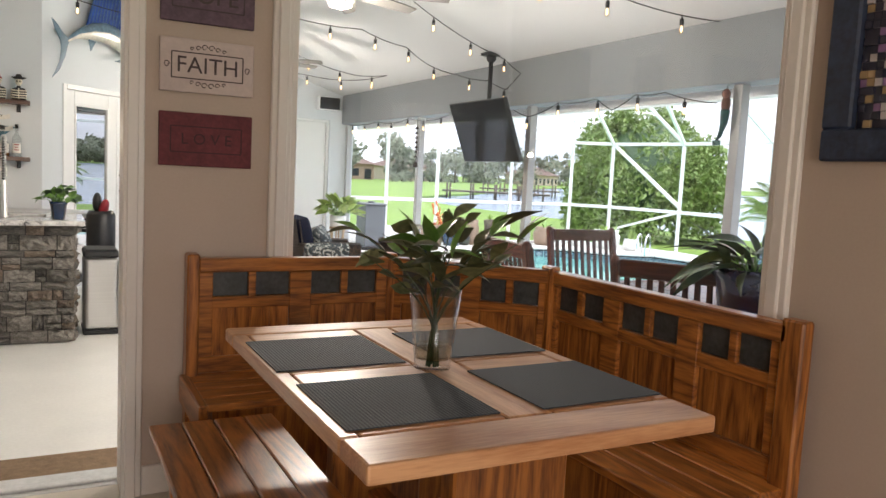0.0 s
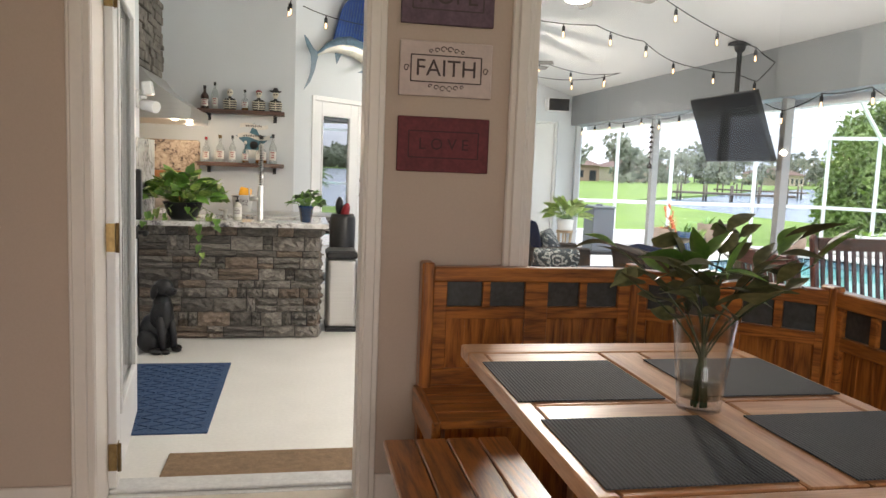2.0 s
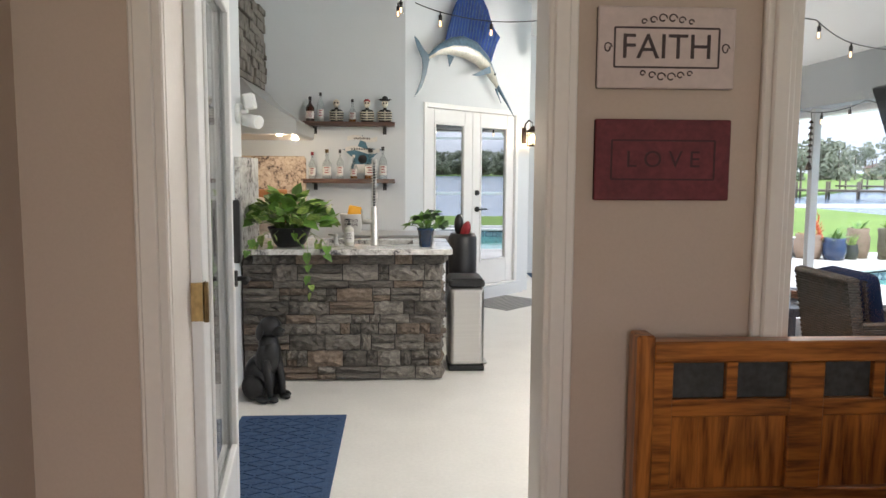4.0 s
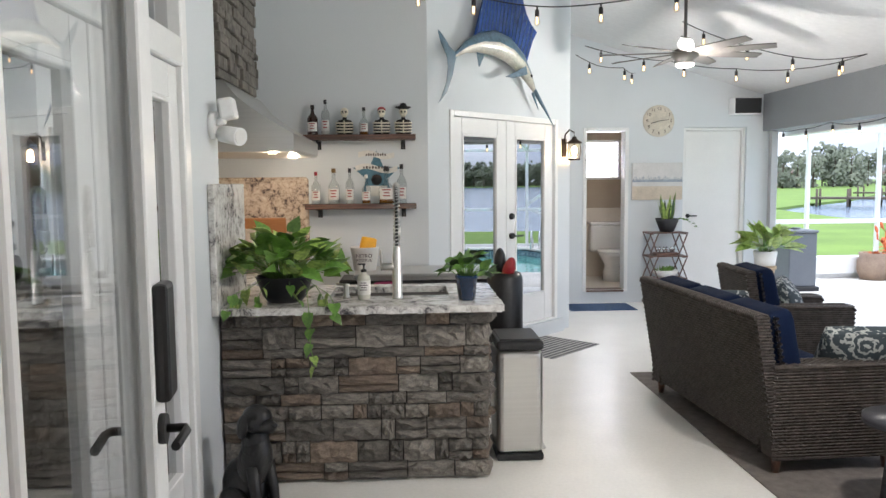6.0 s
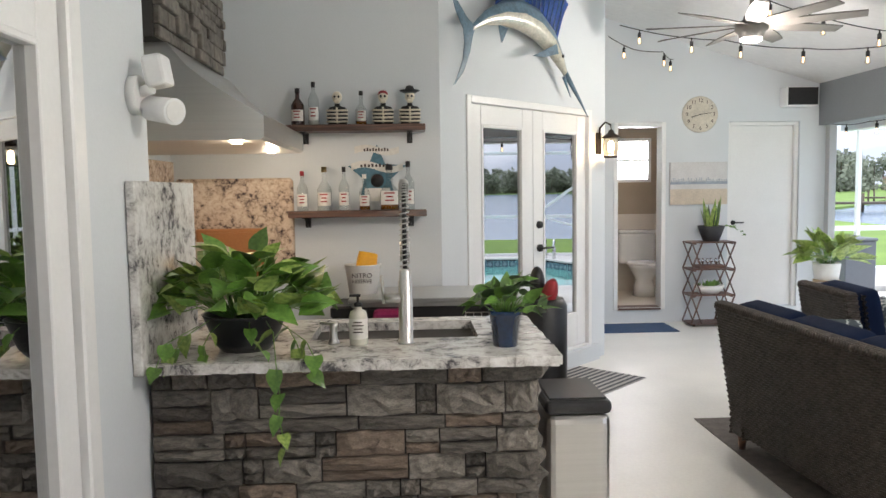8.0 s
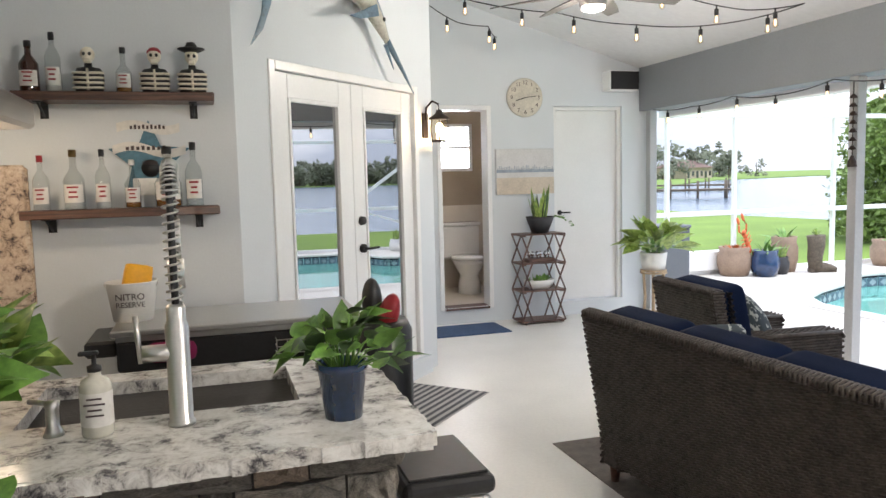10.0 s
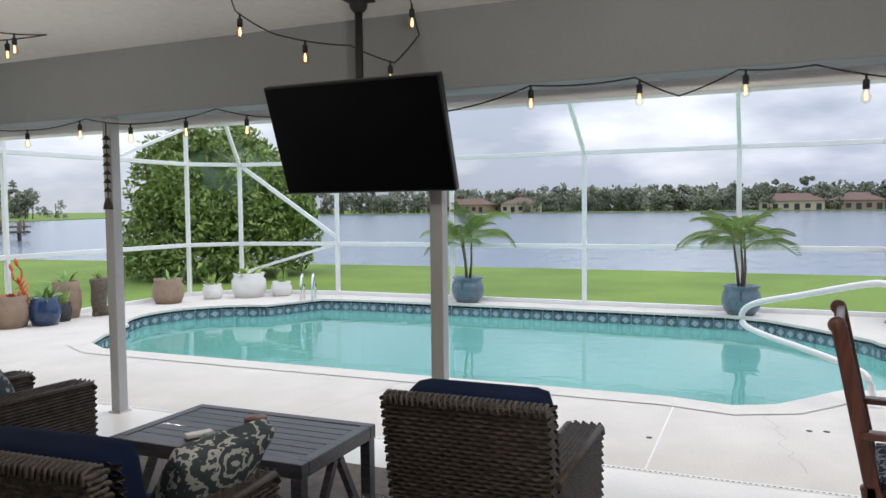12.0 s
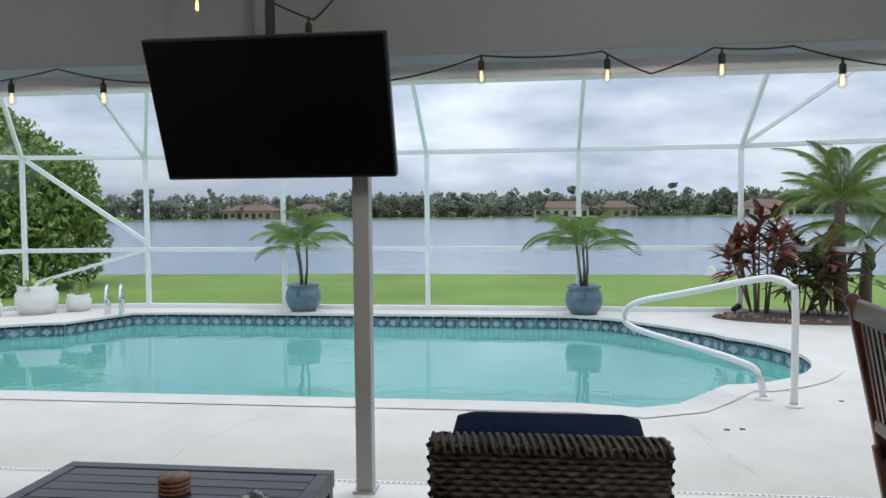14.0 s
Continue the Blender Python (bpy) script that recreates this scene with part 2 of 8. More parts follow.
def ripple(name, colour, rough, wave_scale, strength, distance, stretch=(1, 1, 1), clear_water=0.0):
    """Rippled water; clear_water above 0 lets the basin show through."""
    m = bpy.data.materials.new(name)
    m.use_nodes = True
    n, l = m.node_tree.nodes, m.node_tree.links
    p = n["Principled BSDF"]
    p.inputs["Base Color"].default_value = (*colour, 1)
    p.inputs["Roughness"].default_value = rough
    p.inputs["IOR"].default_value = 1.33
    co = n.new("ShaderNodeTexCoord")
    mp = n.new("ShaderNodeMapping")
    mp.inputs["Scale"].default_value = stretch
    l.new(co.outputs["Object"], mp.inputs["Vector"])
    nz = n.new("ShaderNodeTexNoise")
    nz.inputs["Scale"].default_value = wave_scale
    nz.inputs["Detail"].default_value = 3
    l.new(mp.outputs["Vector"], nz.inputs["Vector"])
    bp = n.new("ShaderNodeBump")
    bp.inputs["Strength"].default_value = strength
    bp.inputs["Distance"].default_value = distance
    l.new(nz.outputs["Fac"], bp.inputs["Height"])
    l.new(bp.outputs["Normal"], p.inputs["Normal"])
    if clear_water:
        out = n["Material Output"]
        tr = n.new("ShaderNodeBsdfTransparent")
        tr.inputs["Color"].default_value = (*colour, 1)
        gl = n.new("ShaderNodeBsdfGlossy")
        gl.inputs["Roughness"].default_value = rough
        fr = n.new("ShaderNodeFresnel")
        fr.inputs["IOR"].default_value = 1.33
        l.new(bp.outputs["Normal"], gl.inputs["Normal"])
        l.new(bp.outputs["Normal"], fr.inputs["Normal"])
        mx = n.new("ShaderNodeMixShader")
        l.new(fr.outputs[0], mx.inputs[0])
        l.new(tr.outputs[0], mx.inputs[1])
        l.new(gl.outputs[0], mx.inputs[2])
        l.new(mx.outputs[0], out.inputs["Surface"])
    return m


M_WALL = mat("pale_blue_wall_paint", (0.66, 0.69, 0.71), 0.75, spread=0.03, scale=2, bump=0.08, bump_scale=90)
M_BEIGE = mat("beige_wall_paint", (0.50, 0.40, 0.325), 0.7, spread=0.03, scale=2, bump=0.06, bump_scale=120)
M_BEAM = mat("grey_beam_paint", (0.25, 0.265, 0.28), 0.7, spread=0.05, scale=3, bump=0.1, bump_scale=70)
M_CEIL = mat("knockdown_ceiling", (0.76, 0.76, 0.75), 0.85, spread=0.04, scale=14, bump=0.45, bump_scale=22)
M_WHITE = mat("white_gloss_paint", (0.80, 0.80, 0.79), 0.35, spread=0.03, scale=5)
M_CASING = mat("cream_white_casing", (0.74, 0.68, 0.62), 0.4, spread=0.03, scale=5)
M_FLOOR = mat("cream_painted_concrete", (0.82, 0.80, 0.75), 0.34, spread=0.06, scale=3, bump=0.06, bump_scale=50)
M_INFLOOR = mat("pale_tile", (0.62, 0.55, 0.46), 0.35, spread=0.06, scale=4)
M_DECK = mat("pool_deck_concrete", (0.62, 0.59, 0.54), 0.75, spread=0.10, scale=2.2, bump=0.3, bump_scale=80)
# white paint, greyed so the colour carries the posts' backlit shade
M_POSTPAINT = mat("shaded_white_post_paint", (0.42, 0.42, 0.42), 0.45, spread=0.06, scale=5)
M_SILL = mat("weathered_white_sill", (0.66, 0.66, 0.65), 0.55, spread=0.14, scale=14, bump=0.2)
OAK_D, OAK_L = (0.12, 0.034, 0.008), (0.43, 0.155, 0.032)
M_OAK = [wood("oiled_oak_" + a, OAK_D, OAK_L, 0.3, i) for i, a in enumerate(("across", "along", "upright"))]
TOP_D, TOP_L = (0.42, 0.18, 0.075), (0.66, 0.36, 0.18)
M_TOP = [wood("pale_oak_top_" + a, TOP_D, TOP_L, 0.34, i, ring=5, coat=0.18, tone=0.08) for i, a in enumerate(("across", "along"))]
M_SLATE = mat("dark_slate_tile", (0.045, 0.05, 0.05), 0.35, spread=0.5, scale=18, bump=0.2)
M_PLACEMAT = striped("ribbed_charcoal_placemat", (0.03, 0.034, 0.042), (0.065, 0.07, 0.08), 0, 0.008, 0.75, 0.4)
M_STONE = mat("stacked_ledge_stone", (0.135, 0.123, 0.108), 0.85, spread=0.5, scale=5, bump=1.0, bump_scale=26, random_tone=0.4, colour2=(0.29, 0.262, 0.225))
M_STONE_B = mat("rust_ledge_stone", (0.155, 0.115, 0.088), 0.85, spread=0.45, scale=5, bump=1.0, bump_scale=26, random_tone=0.35, colour2=(0.29, 0.225, 0.17))
M_GROUT = mat("dark_mortar", (0.045, 0.042, 0.04), 0.95, bump=0.4)
M_GRANITE = granite("speckled_grey_granite", ((0.37, (0.04, 0.04, 0.045)), (0.42, (0.19, 0.18, 0.18)), (0.455, (0.46, 0.44, 0.41)), (0.52, (0.66, 0.645, 0.61)), (0.62, (0.80, 0.79, 0.76))))
M_GRANITE_WARM = granite("speckled_tan_granite", ((0.38, (0.035, 0.03, 0.03)), (0.43, (0.20, 0.15, 0.13)), (0.465, (0.50, 0.38, 0.29)), (0.53, (0.68, 0.55, 0.43)), (0.63, (0.78, 0.70, 0.60))), 32.0)
M_STEEL = mat("brushed_steel", (0.60, 0.59, 0.57), 0.32, metal=1.0, spread=0.06, scale=3, stretch=(1, 1, 40), bump=0.02)
M_CHROME = mat("chrome", (0.75, 0.75, 0.76), 0.1, metal=1.0, spread=0.02)
M_BLACK = mat("black_plastic", (0.012, 0.012, 0.013), 0.4, spread=0.3, scale=30)
M_MATTE_BLACK = mat("black_iron", (0.015, 0.015, 0.016), 0.55, spread=0.3, scale=30, bump=0.1)
M_SCREEN = mat("tv_screen_glass", (0.003, 0.003, 0.004), 0.30, spread=0.2, spec=0.16)
M_BRASS = mat("aged_brass", (0.20, 0.135, 0.06), 0.35, metal=1.0, spread=0.3, scale=30)
M_BRONZE = mat("oiled_bronze", (0.045, 0.032, 0.025), 0.4, metal=0.7, spread=0.3, scale=30)
M_WICKER = mat("grey_brown_wicker", (0.030, 0.024, 0.021), 0.5, spread=0.5, scale=24, bump=0.2, bump_scale=150, colour2=(0.108, 0.090, 0.078), spec=0.3)
M_NAVY = mat("navy_canvas", (0.005, 0.011, 0.034), 0.9, spec=0.12, spread=0.2, scale=8, bump=0.2, bump_scale=300)
M_PILLOW = patterned("scrolled_pillow_cloth", (0.045, 0.06, 0.07), (0.42, 0.44, 0.42), 7)
M_GREYWOOD = wood("dark_grey_table_paint", (0.026, 0.026, 0.034), (0.055, 0.055, 0.066), 0.45, 1)
M_RED_WOOD = [wood("red_brown_hardwood_" + a, (0.05, 0.016, 0.011), (0.14, 0.045, 0.03), 0.4, i) for i, a in enumerate(("across", "along", "upright"))]
M_WALNUT = wood("walnut_shelf", (0.05, 0.022, 0.014), (0.14, 0.066, 0.042), 0.45, 0)
M_RUG = mat("grey_brown_rug", (0.16, 0.14, 0.125), 0.95, spread=0.35, scale=18, bump=0.5, bump_scale=200)
M_COIR = mat("coir_mat", (0.26, 0.17, 0.10), 0.95, spread=0.3, scale=30, bump=0.8, bump_scale=260)
M_BLUEMAT = mat("blue_ribbed_mat", (0.035, 0.075, 0.16), 0.85, spread=0.3, scale=40, bump=0.8, bump_scale=110)
M_STRIPEMAT = striped("striped_woven_mat", (0.09, 0.09, 0.10), (0.42, 0.41, 0.39), 1, 0.055, 0.9, 0.3)
M_POTBLUE = mat("glazed_blue_pot", (0.012, 0.04, 0.11), 0.2, spread=0.25, scale=9, coat=0.5)
M_POTTEAL = mat("weathered_blue_grey_pot", (0.10, 0.15, 0.19), 0.35, spread=0.35, scale=12, bump=0.2, coat=0.3)
M_POTNAVY = mat("navy_glazed_pot", (0.012, 0.014, 0.04), 0.2, spread=0.3, scale=12, coat=0.5)
M_POTDARK = mat("charcoal_planter", (0.035, 0.035, 0.038), 0.5, spread=0.3, scale=12)
M_POTWHITE = mat("white_ceramic_planter", (0.76, 0.75, 0.72), 0.4, spread=0.05, scale=6)
M_TERRA = mat("tan_clay_pot", (0.30, 0.21, 0.15), 0.75, spread=0.2, scale=10, bump=0.2)
M_SOIL = mat("potting_soil", (0.03, 0.022, 0.016), 0.95, spread=0.4, scale=60, bump=0.8)
M_LEAF = mat("glossy_green_leaf", (0.075, 0.20, 0.035), 0.35, spread=0.35, scale=20, colour2=(0.20, 0.38, 0.07), random_tone=0.35)
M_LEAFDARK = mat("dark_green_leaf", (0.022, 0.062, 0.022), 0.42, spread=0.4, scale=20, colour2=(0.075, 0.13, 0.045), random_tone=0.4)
M_LEAFPALE = mat("variegated_leaf", (0.16, 0.34, 0.05), 0.38, spread=0.4, scale=28, colour2=(0.46, 0.58, 0.16), random_tone=0.3)
M_LEAFOLIVE = mat("olive_faux_leaf", (0.06, 0.08, 0.028), 0.5, spread=0.4, scale=26, colour2=(0.17, 0.17, 0.075), random_tone=0.45)
M_LEAFRED = mat("red_ti_leaf", (0.13, 0.03, 0.03), 0.45, spread=0.5, scale=14, colour2=(0.34, 0.13, 0.08), random_tone=0.5)
M_PALM = mat("palm_frond", (0.13, 0.22, 0.045), 0.5, spread=0.35, scale=14, colour2=(0.31, 0.40, 0.11), random_tone=0.3)
M_BUSH = mat("bush_leaf", (0.10, 0.19, 0.045), 0.55, spread=0.4, scale=3, colour2=(0.34, 0.45, 0.13))
M_BARK = mat("grey_bark", (0.12, 0.095, 0.07), 0.9, spread=0.4, scale=20, bump=0.8)
M_GRASS = mat("lawn", (0.11, 0.20, 0.025), 0.9, spread=0.3, scale=0.35, bump=0.6, bump_scale=30, colour2=(0.20, 0.31, 0.045))
M_LAKE = ripple("lake_water", (0.13, 0.19, 0.26), 0.15, 1.1, 0.5, 0.12, (0.6, 1.6, 1))
M_POOLWATER = ripple("pool_water", (0.84, 0.97, 0.96), 0.0, 2.6, 0.16, 0.03, (1, 1, 1), 1.0)
M_BASIN = mat("turquoise_pool_plaster", (0.50, 0.76, 0.73), 0.7, spread=0.08, scale=1.2, bump=0.05)
M_MULCH = mat("brown_mulch", (0.10, 0.06, 0.04), 0.95, spread=0.5, scale=40, bump=0.9)
M_GLASS = clear("window_glass", (0.97, 0.98, 0.98), 0.0, 0.03)
M_MIRRORGLASS = clear("reflective_door_glass", (0.35, 0.37, 0.38), 0.0, 0.55)
M_VASE = clear("clear_vase_glass", (0.96, 0.97, 0.97), 0.0, 0.05)
M_BOTTLE = clear("clear_bottle_glass", (0.86, 0.88, 0.88), 0.02, 0.06)
M_AMBER = mat("amber_spirit", (0.23, 0.085, 0.012), 0.1, coat=0.6)
M_DARKGLASS = mat("dark_brown_spirit", (0.04, 0.012, 0.006), 0.1, coat=0.6)
M_PAPER = mat("white_paper_label", (0.72, 0.70, 0.66), 0.7)
M_BONE = mat("bone_white_ceramic", (0.68, 0.62, 0.50), 0.35, spread=0.1, scale=30)
M_RED = mat("red_paint", (0.28, 0.012, 0.02), 0.5)
M_YELLOW = mat("yellow_packet", (0.78, 0.38, 0.01), 0.5)
M_TAN = mat("tan_cutting_board", (0.46, 0.20, 0.075), 0.5, spread=0.1)
M_BLUEFIN = mat("cobalt_fish_blue", (0.01, 0.055, 0.26), 0.3, spread=0.5, scale=10, coat=0.4)
M_SILVER = mat("silver_fish_belly", (0.48, 0.46, 0.38), 0.3, spread=0.3, scale=14, coat=0.4)
M_FISHGREY = mat("blue_grey_fish_back", (0.10, 0.17, 0.23), 0.3, spread=0.4, scale=14, coat=0.4)
M_BULB = clear("bulb_glass", (1.0, 0.96, 0.88), 0.0, 0.05)
M_FILAMENT = glow("warm_filament", (1.0, 0.62, 0.30), 2.6)
M_LAMPGLOW = glow("lit_lantern_bulb", (1.0, 0.70, 0.36), 14.0)
M_FANGLOW = glow("lit_fan_lens", (1.0, 0.95, 0.85), 2.0)
M_HOODGLOW = glow("lit_hood_lamp", (1.0, 0.80, 0.5), 5.0)
M_FANBLADE = mat("brushed_nickel_blade", (0.15, 0.138, 0.125), 0.45, spread=0.15, scale=6, stretch=(1, 1, 1))
M_GREYBOX = mat("grey_storage_resin", (0.13, 0.14, 0.155), 0.6, spread=0.1, scale=4)
M_COBALT = clear("cobalt_blue_shade", (0.05, 0.08, 0.9), 0.05, 0.1)
M_PORCELAIN = mat("porcelain", (0.78, 0.76, 0.72), 0.15, spread=0.02, coat=0.5)
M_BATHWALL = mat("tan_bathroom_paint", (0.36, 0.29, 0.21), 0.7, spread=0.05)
# pane emits light itself, in place of daylight from behind it
M_FROST = glow("glowing_frosted_pane", (0.95, 0.96, 1.0), 9.0)
M_DOG = mat("black_dog_resin", (0.010, 0.010, 0.011), 0.35, spread=0.5, scale=40, bump=0.5, bump_scale=90)
M_ROOF = mat("brown_roof_tiles", (0.16, 0.105, 0.085), 0.9, spread=0.2, scale=1.0)
M_STUCCO = mat("cream_stucco", (0.50, 0.42, 0.33), 0.9, spread=0.1, scale=0.7)
M_FARWIN = mat("dark_window_pane", (0.03, 0.035, 0.04), 0.1)
# foliage paled and greyed so its colour carries the distance haze
M_WOODS = mat("haze_paled_woods", (0.12, 0.15, 0.10), 0.9, spread=0.35, scale=0.08, bump_scale=0.6, colour2=(0.25, 0.27, 0.19))


# ---- mesh helpers ----
def finish(name, bm, mats, parent=None, smooth=False, m=None):
    me = bpy.data.meshes.new(name)
    bmesh.ops.recalc_face_normals(bm, faces=bm.faces)
    if name.startswith("water"):
        for f in bm.faces:
            if f.normal.z < 0:
                f.normal_flip()
    bm.to_mesh(me)
    bm.free()
    for x in (mats if isinstance(mats, (list, tuple)) else [mats]):
        me.materials.append(x)
    if smooth:
        for p in me.polygons:
            p.use_smooth = True
    ob = new(name, me)
    if parent:
        ob.parent = parent
    if m is not None:
        ob.matrix_basis = m
    return ob


def thing(name, m, label, category, group="", kind=""):
    ob = new(name)
    ob.empty_display_size = 0.1
    ob.matrix_basis = m
    return tagged(ob, label, category, group, kind)


def box(bm, x0, x1, y0, y1, z0, z1, mi=0, bevel=0.0, seg=1):
    r = bmesh.ops.create_cube(bm, size=1.0, matrix=Matrix.Translation(((x0 + x1) / 2, (y0 + y1) / 2, (z0 + z1) / 2)) @ Matrix.Diagonal((abs(x1 - x0), abs(y1 - y0), abs(z1 - z0), 1)))
    vs = r["verts"]
    fs = list({f for v in vs for f in v.link_faces})
    for f in fs:
        f.material_index = mi
    if bevel:
        es = list({e for v in vs for e in v.link_edges})
        bmesh.ops.bevel(bm, geom=es, offset=bevel, segments=seg, affect="EDGES", profile=0.5)
    return vs


def bar(bm, a, b, w, d, mi=0, bevel=0.0):
    """A straight bar of section w x d from a to b."""
    a, b = Vector(a), Vector(b)
    q = (b - a).to_track_quat("Z", "Y").to_matrix().to_4x4()
    m = Matrix.Translation((a + b) / 2) @ q
    r = bmesh.ops.create_cube(bm, size=1.0, matrix=m @ Matrix.Diagonal((w, d, (b - a).length, 1)))
    for f in {f for v in r["verts"] for f in v.link_faces}:
        f.material_index = mi
    if bevel:
        bmesh.ops.bevel(bm, geom=list({e for v in r["verts"] for e in v.link_edges}), offset=bevel, segments=1, affect="EDGES")


def tube(bm, pts, r, n=8, mi=0, r2=None, cap=True):
    """A round tube through the points, tapering to r2."""
    pts = [Vector(p) for p in pts]
    rings = []
    k = len(pts)
    for i, p in enumerate(pts):
        d = (pts[min(i + 1, k - 1)] - pts[max(i - 1, 0)]).normalized()
        up = Vector((0, 0, 1)) if abs(d.z) < 0.95 else Vector((1, 0, 0))
        s = d.cross(up).normalized()
        u = s.cross(d).normalized()
        rr = r if r2 is None else r + (r2 - r) * i / (k - 1)
        rings.append([bm.verts.new(p + (s * math.cos(2 * math.pi * j / n) + u * math.sin(2 * math.pi * j / n)) * rr) for j in range(n)])
    for a, b in zip(rings, rings[1:]):
        for j in range(n):
            f = bm.faces.new((a[j], a[(j + 1) % n], b[(j + 1) % n], b[j]))
            f.material_index = mi
            f.smooth = True
    if cap:
        for ring in (rings[0], rings[-1]):
            f = bm.faces.new(ring)
            f.material_index = mi


def lathe(bm, profile, n=24, c=(0, 0, 0), mi=0, sx=1.0, sy=1.0):
    """Turn a profile of (radius, height) round the z axis."""
    rings = []
    for r, z in profile:
        if r < 1e-5:
            rings.append([bm.verts.new((c[0], c[1], c[2] + z))])
        else:
            rings.append([bm.verts.new((c[0] + r * sx * math.cos(2 * math.pi * j / n), c[1] + r * sy * math.sin(2 * math.pi * j / n), c[2] + z)) for j in range(n)])
    for a, b in zip(rings, rings[1:]):
        for j in range(n):
            k = (j + 1) % n
            if len(a) == 1 and len(b) == 1:
                continue
            if len(a) == 1:
                f = bm.faces.new((a[0], b[j], b[k]))
            elif len(b) == 1:
                f = bm.faces.new((a[j], a[k], b[0]))
            else:
                f = bm.faces.new((a[j], a[k], b[k], b[j]))
            f.material_index = mi
            f.smooth = True


def ball(bm, c, rx, ry, rz, mi=0, u=14, v=9, m=None):
    r = bmesh.ops.create_uvsphere(bm, u_segments=u, v_segments=v, radius=1.0, matrix=Matrix.Translation(c) @ (m if m else Matrix()) @ Matrix.Diagonal((rx, ry, rz, 1)))
    for f in {f for q in r["verts"] for f in q.link_faces}:
        f.material_index = mi
        f.smooth = True


def cushion(bm, x0, x1, y0, y1, z0, z1, mi=0, puff=0.03, n=8):
    """A stuffed cushion: a box with rounded edges and swollen faces."""
    cx, cy, cz = (x0 + x1) / 2, (y0 + y1) / 2, (z0 + z1) / 2
    h = ((x1 - x0) / 2, (y1 - y0) / 2, (z1 - z0) / 2)
    r = bmesh.ops.create_cube(bm, size=2.0)
    bmesh.ops.subdivide_edges(bm, edges=list({e for v in r["verts"] for e in v.link_edges}), cuts=n, use_grid_fill=True)
    new_vs = list(bm.verts)
    for v in new_vs:
        a, b, c = v.co
        rad = min(h) * 0.55
        p = Vector((a * h[0], b * h[1], c * h[2]))
        core = Vector([max(-h[i] + rad, min(h[i] - rad, p[i])) for i in range(3)])
        d = p - core
        if d.length > 1e-6:
            p = core + d.normalized() * min(d.length, rad)
        sw = (1 - a * a * 0.9) * (1 - b * b * 0.9) * (1 - c * c * 0.9)
        k = min(range(3), key=lambda i: h[i])
        p[k] += math.copysign(puff * max(0, (1 - (a, b, c)[(k + 1) % 3] ** 2) * (1 - (a, b, c)[(k + 2) % 3] ** 2)), p[k]) if abs((a, b, c)[k]) > 0.99 else 0
        v.co = p + Vector((cx, cy, cz))
        for f in v.link_faces:
            f.material_index = mi
            f.smooth = True


def weave(bm, o, u, v, w, h, mi=0, row=0.016, pitch=0.044, depth=0.0055):
    """Woven strands: rows along u that bend in and out round stakes, staggered row by row."""
    o, u, v = Vector(o), Vector(u).normalized(), Vector(v).normalized()
    nrm = u.cross(v)
    rows, cols = max(1, round(h / row)), max(2, round(w / (pitch / 2)))
    rh = h / rows
    for i in range(rows):
        lines = []
        for k, (f, dd) in enumerate(((0.03, -0.5), (0.3, 0.5), (0.7, 0.5), (0.97, -0.5))):
            line = []
            for j in range(cols + 1):
                s = math.cos(math.pi * (j + i)) * depth
                line.append(bm.verts.new(o + u * (w * j / cols) + v * (rh * (i + f)) + nrm * (s + dd * depth)))
            lines.append(line)
        for a, b in zip(lines, lines[1:]):
            for j in range(cols):
                fc = bm.faces.new((a[j], a[j + 1], b[j + 1], b[j]))
                fc.material_index = mi
                fc.smooth = True


def leaf_mesh(name, length, width, material, fold=0.25, droop=0.25, heart=False):
    """One curved leaf blade along +x from its stalk."""
    bm = bmesh.new()
    k = 9
    left, mid, right = [], [], []
    for i in range(k + 1):
        s = i / k
        wv = math.sin(math.pi * min(1, s ** (0.55 if heart else 0.8))) * width / 2
        wv = max(wv, 0.0015)
        z = -droop * length * s * s
        x = length * s
        mid.append(bm.verts.new((x, 0, z)))
        left.append(bm.verts.new((x - (0.12 * length if heart and i == 1 else 0), wv, z + fold * wv)))
        right.append(bm.verts.new((x - (0.12 * length if heart and i == 1 else 0), -wv, z + fold * wv)))
    for i in range(k):
        for a, b in ((left, mid), (mid, right)):
            f = bm.faces.new((a[i], b[i], b[i + 1], a[i + 1]))
            f.smooth = True
    me = bpy.data.meshes.new(name)
    bm.to_mesh(me)
    bm.free()
    me.materials.append(material)
    return me


def leaf_at(parent, me, p, yaw, pitch, roll=0, s=1.0, name="leaf"):
    ob = new(name, me)
    ob.parent = parent
    ob.matrix_basis = Matrix.LocRotScale(p, Euler((radians(roll), radians(-pitch), radians(yaw))), (s, s, s))
    return ob


def pot_profile(r0, r1, h, wall=0.012, lip=0.0):
    return [(0, 0), (r0, 0), (r0 + (r1 - r0) * 0.5, h * 0.5), (r1, h * 0.9), (r1 + lip, h * 0.92), (r1 + lip, h), (r1 - wall, h), (r1 - wall - 0.004, h * 0.86), (0, h * 0.86)]


def writing(text, size, m, material, parent=None, name="lettering", depth=0.001):
    cu = bpy.data.curves.new(name, "FONT")
    cu.body = text
    cu.size = size
    cu.align_x, cu.align_y = "CENTER", "CENTER"
    cu.extrude = depth
    tmp = new(name, cu)
    me = bpy.data.meshes.new_from_object(tmp.evaluated_get(bpy.context.evaluated_depsgraph_get()))
    bpy.data.objects.remove(tmp)
    me.materials.append(material)
    ob = new(name, me)
    if parent:
        ob.parent = parent
    ob.matrix_basis = m
    return ob


def struct(name, mats, *boxes, label="", bevel=0.0):
    bm = bmesh.new()
    for b in boxes:
        box(bm, *b, bevel=bevel)
    return tagged(finish(name, bm, mats), label, kind="structure")


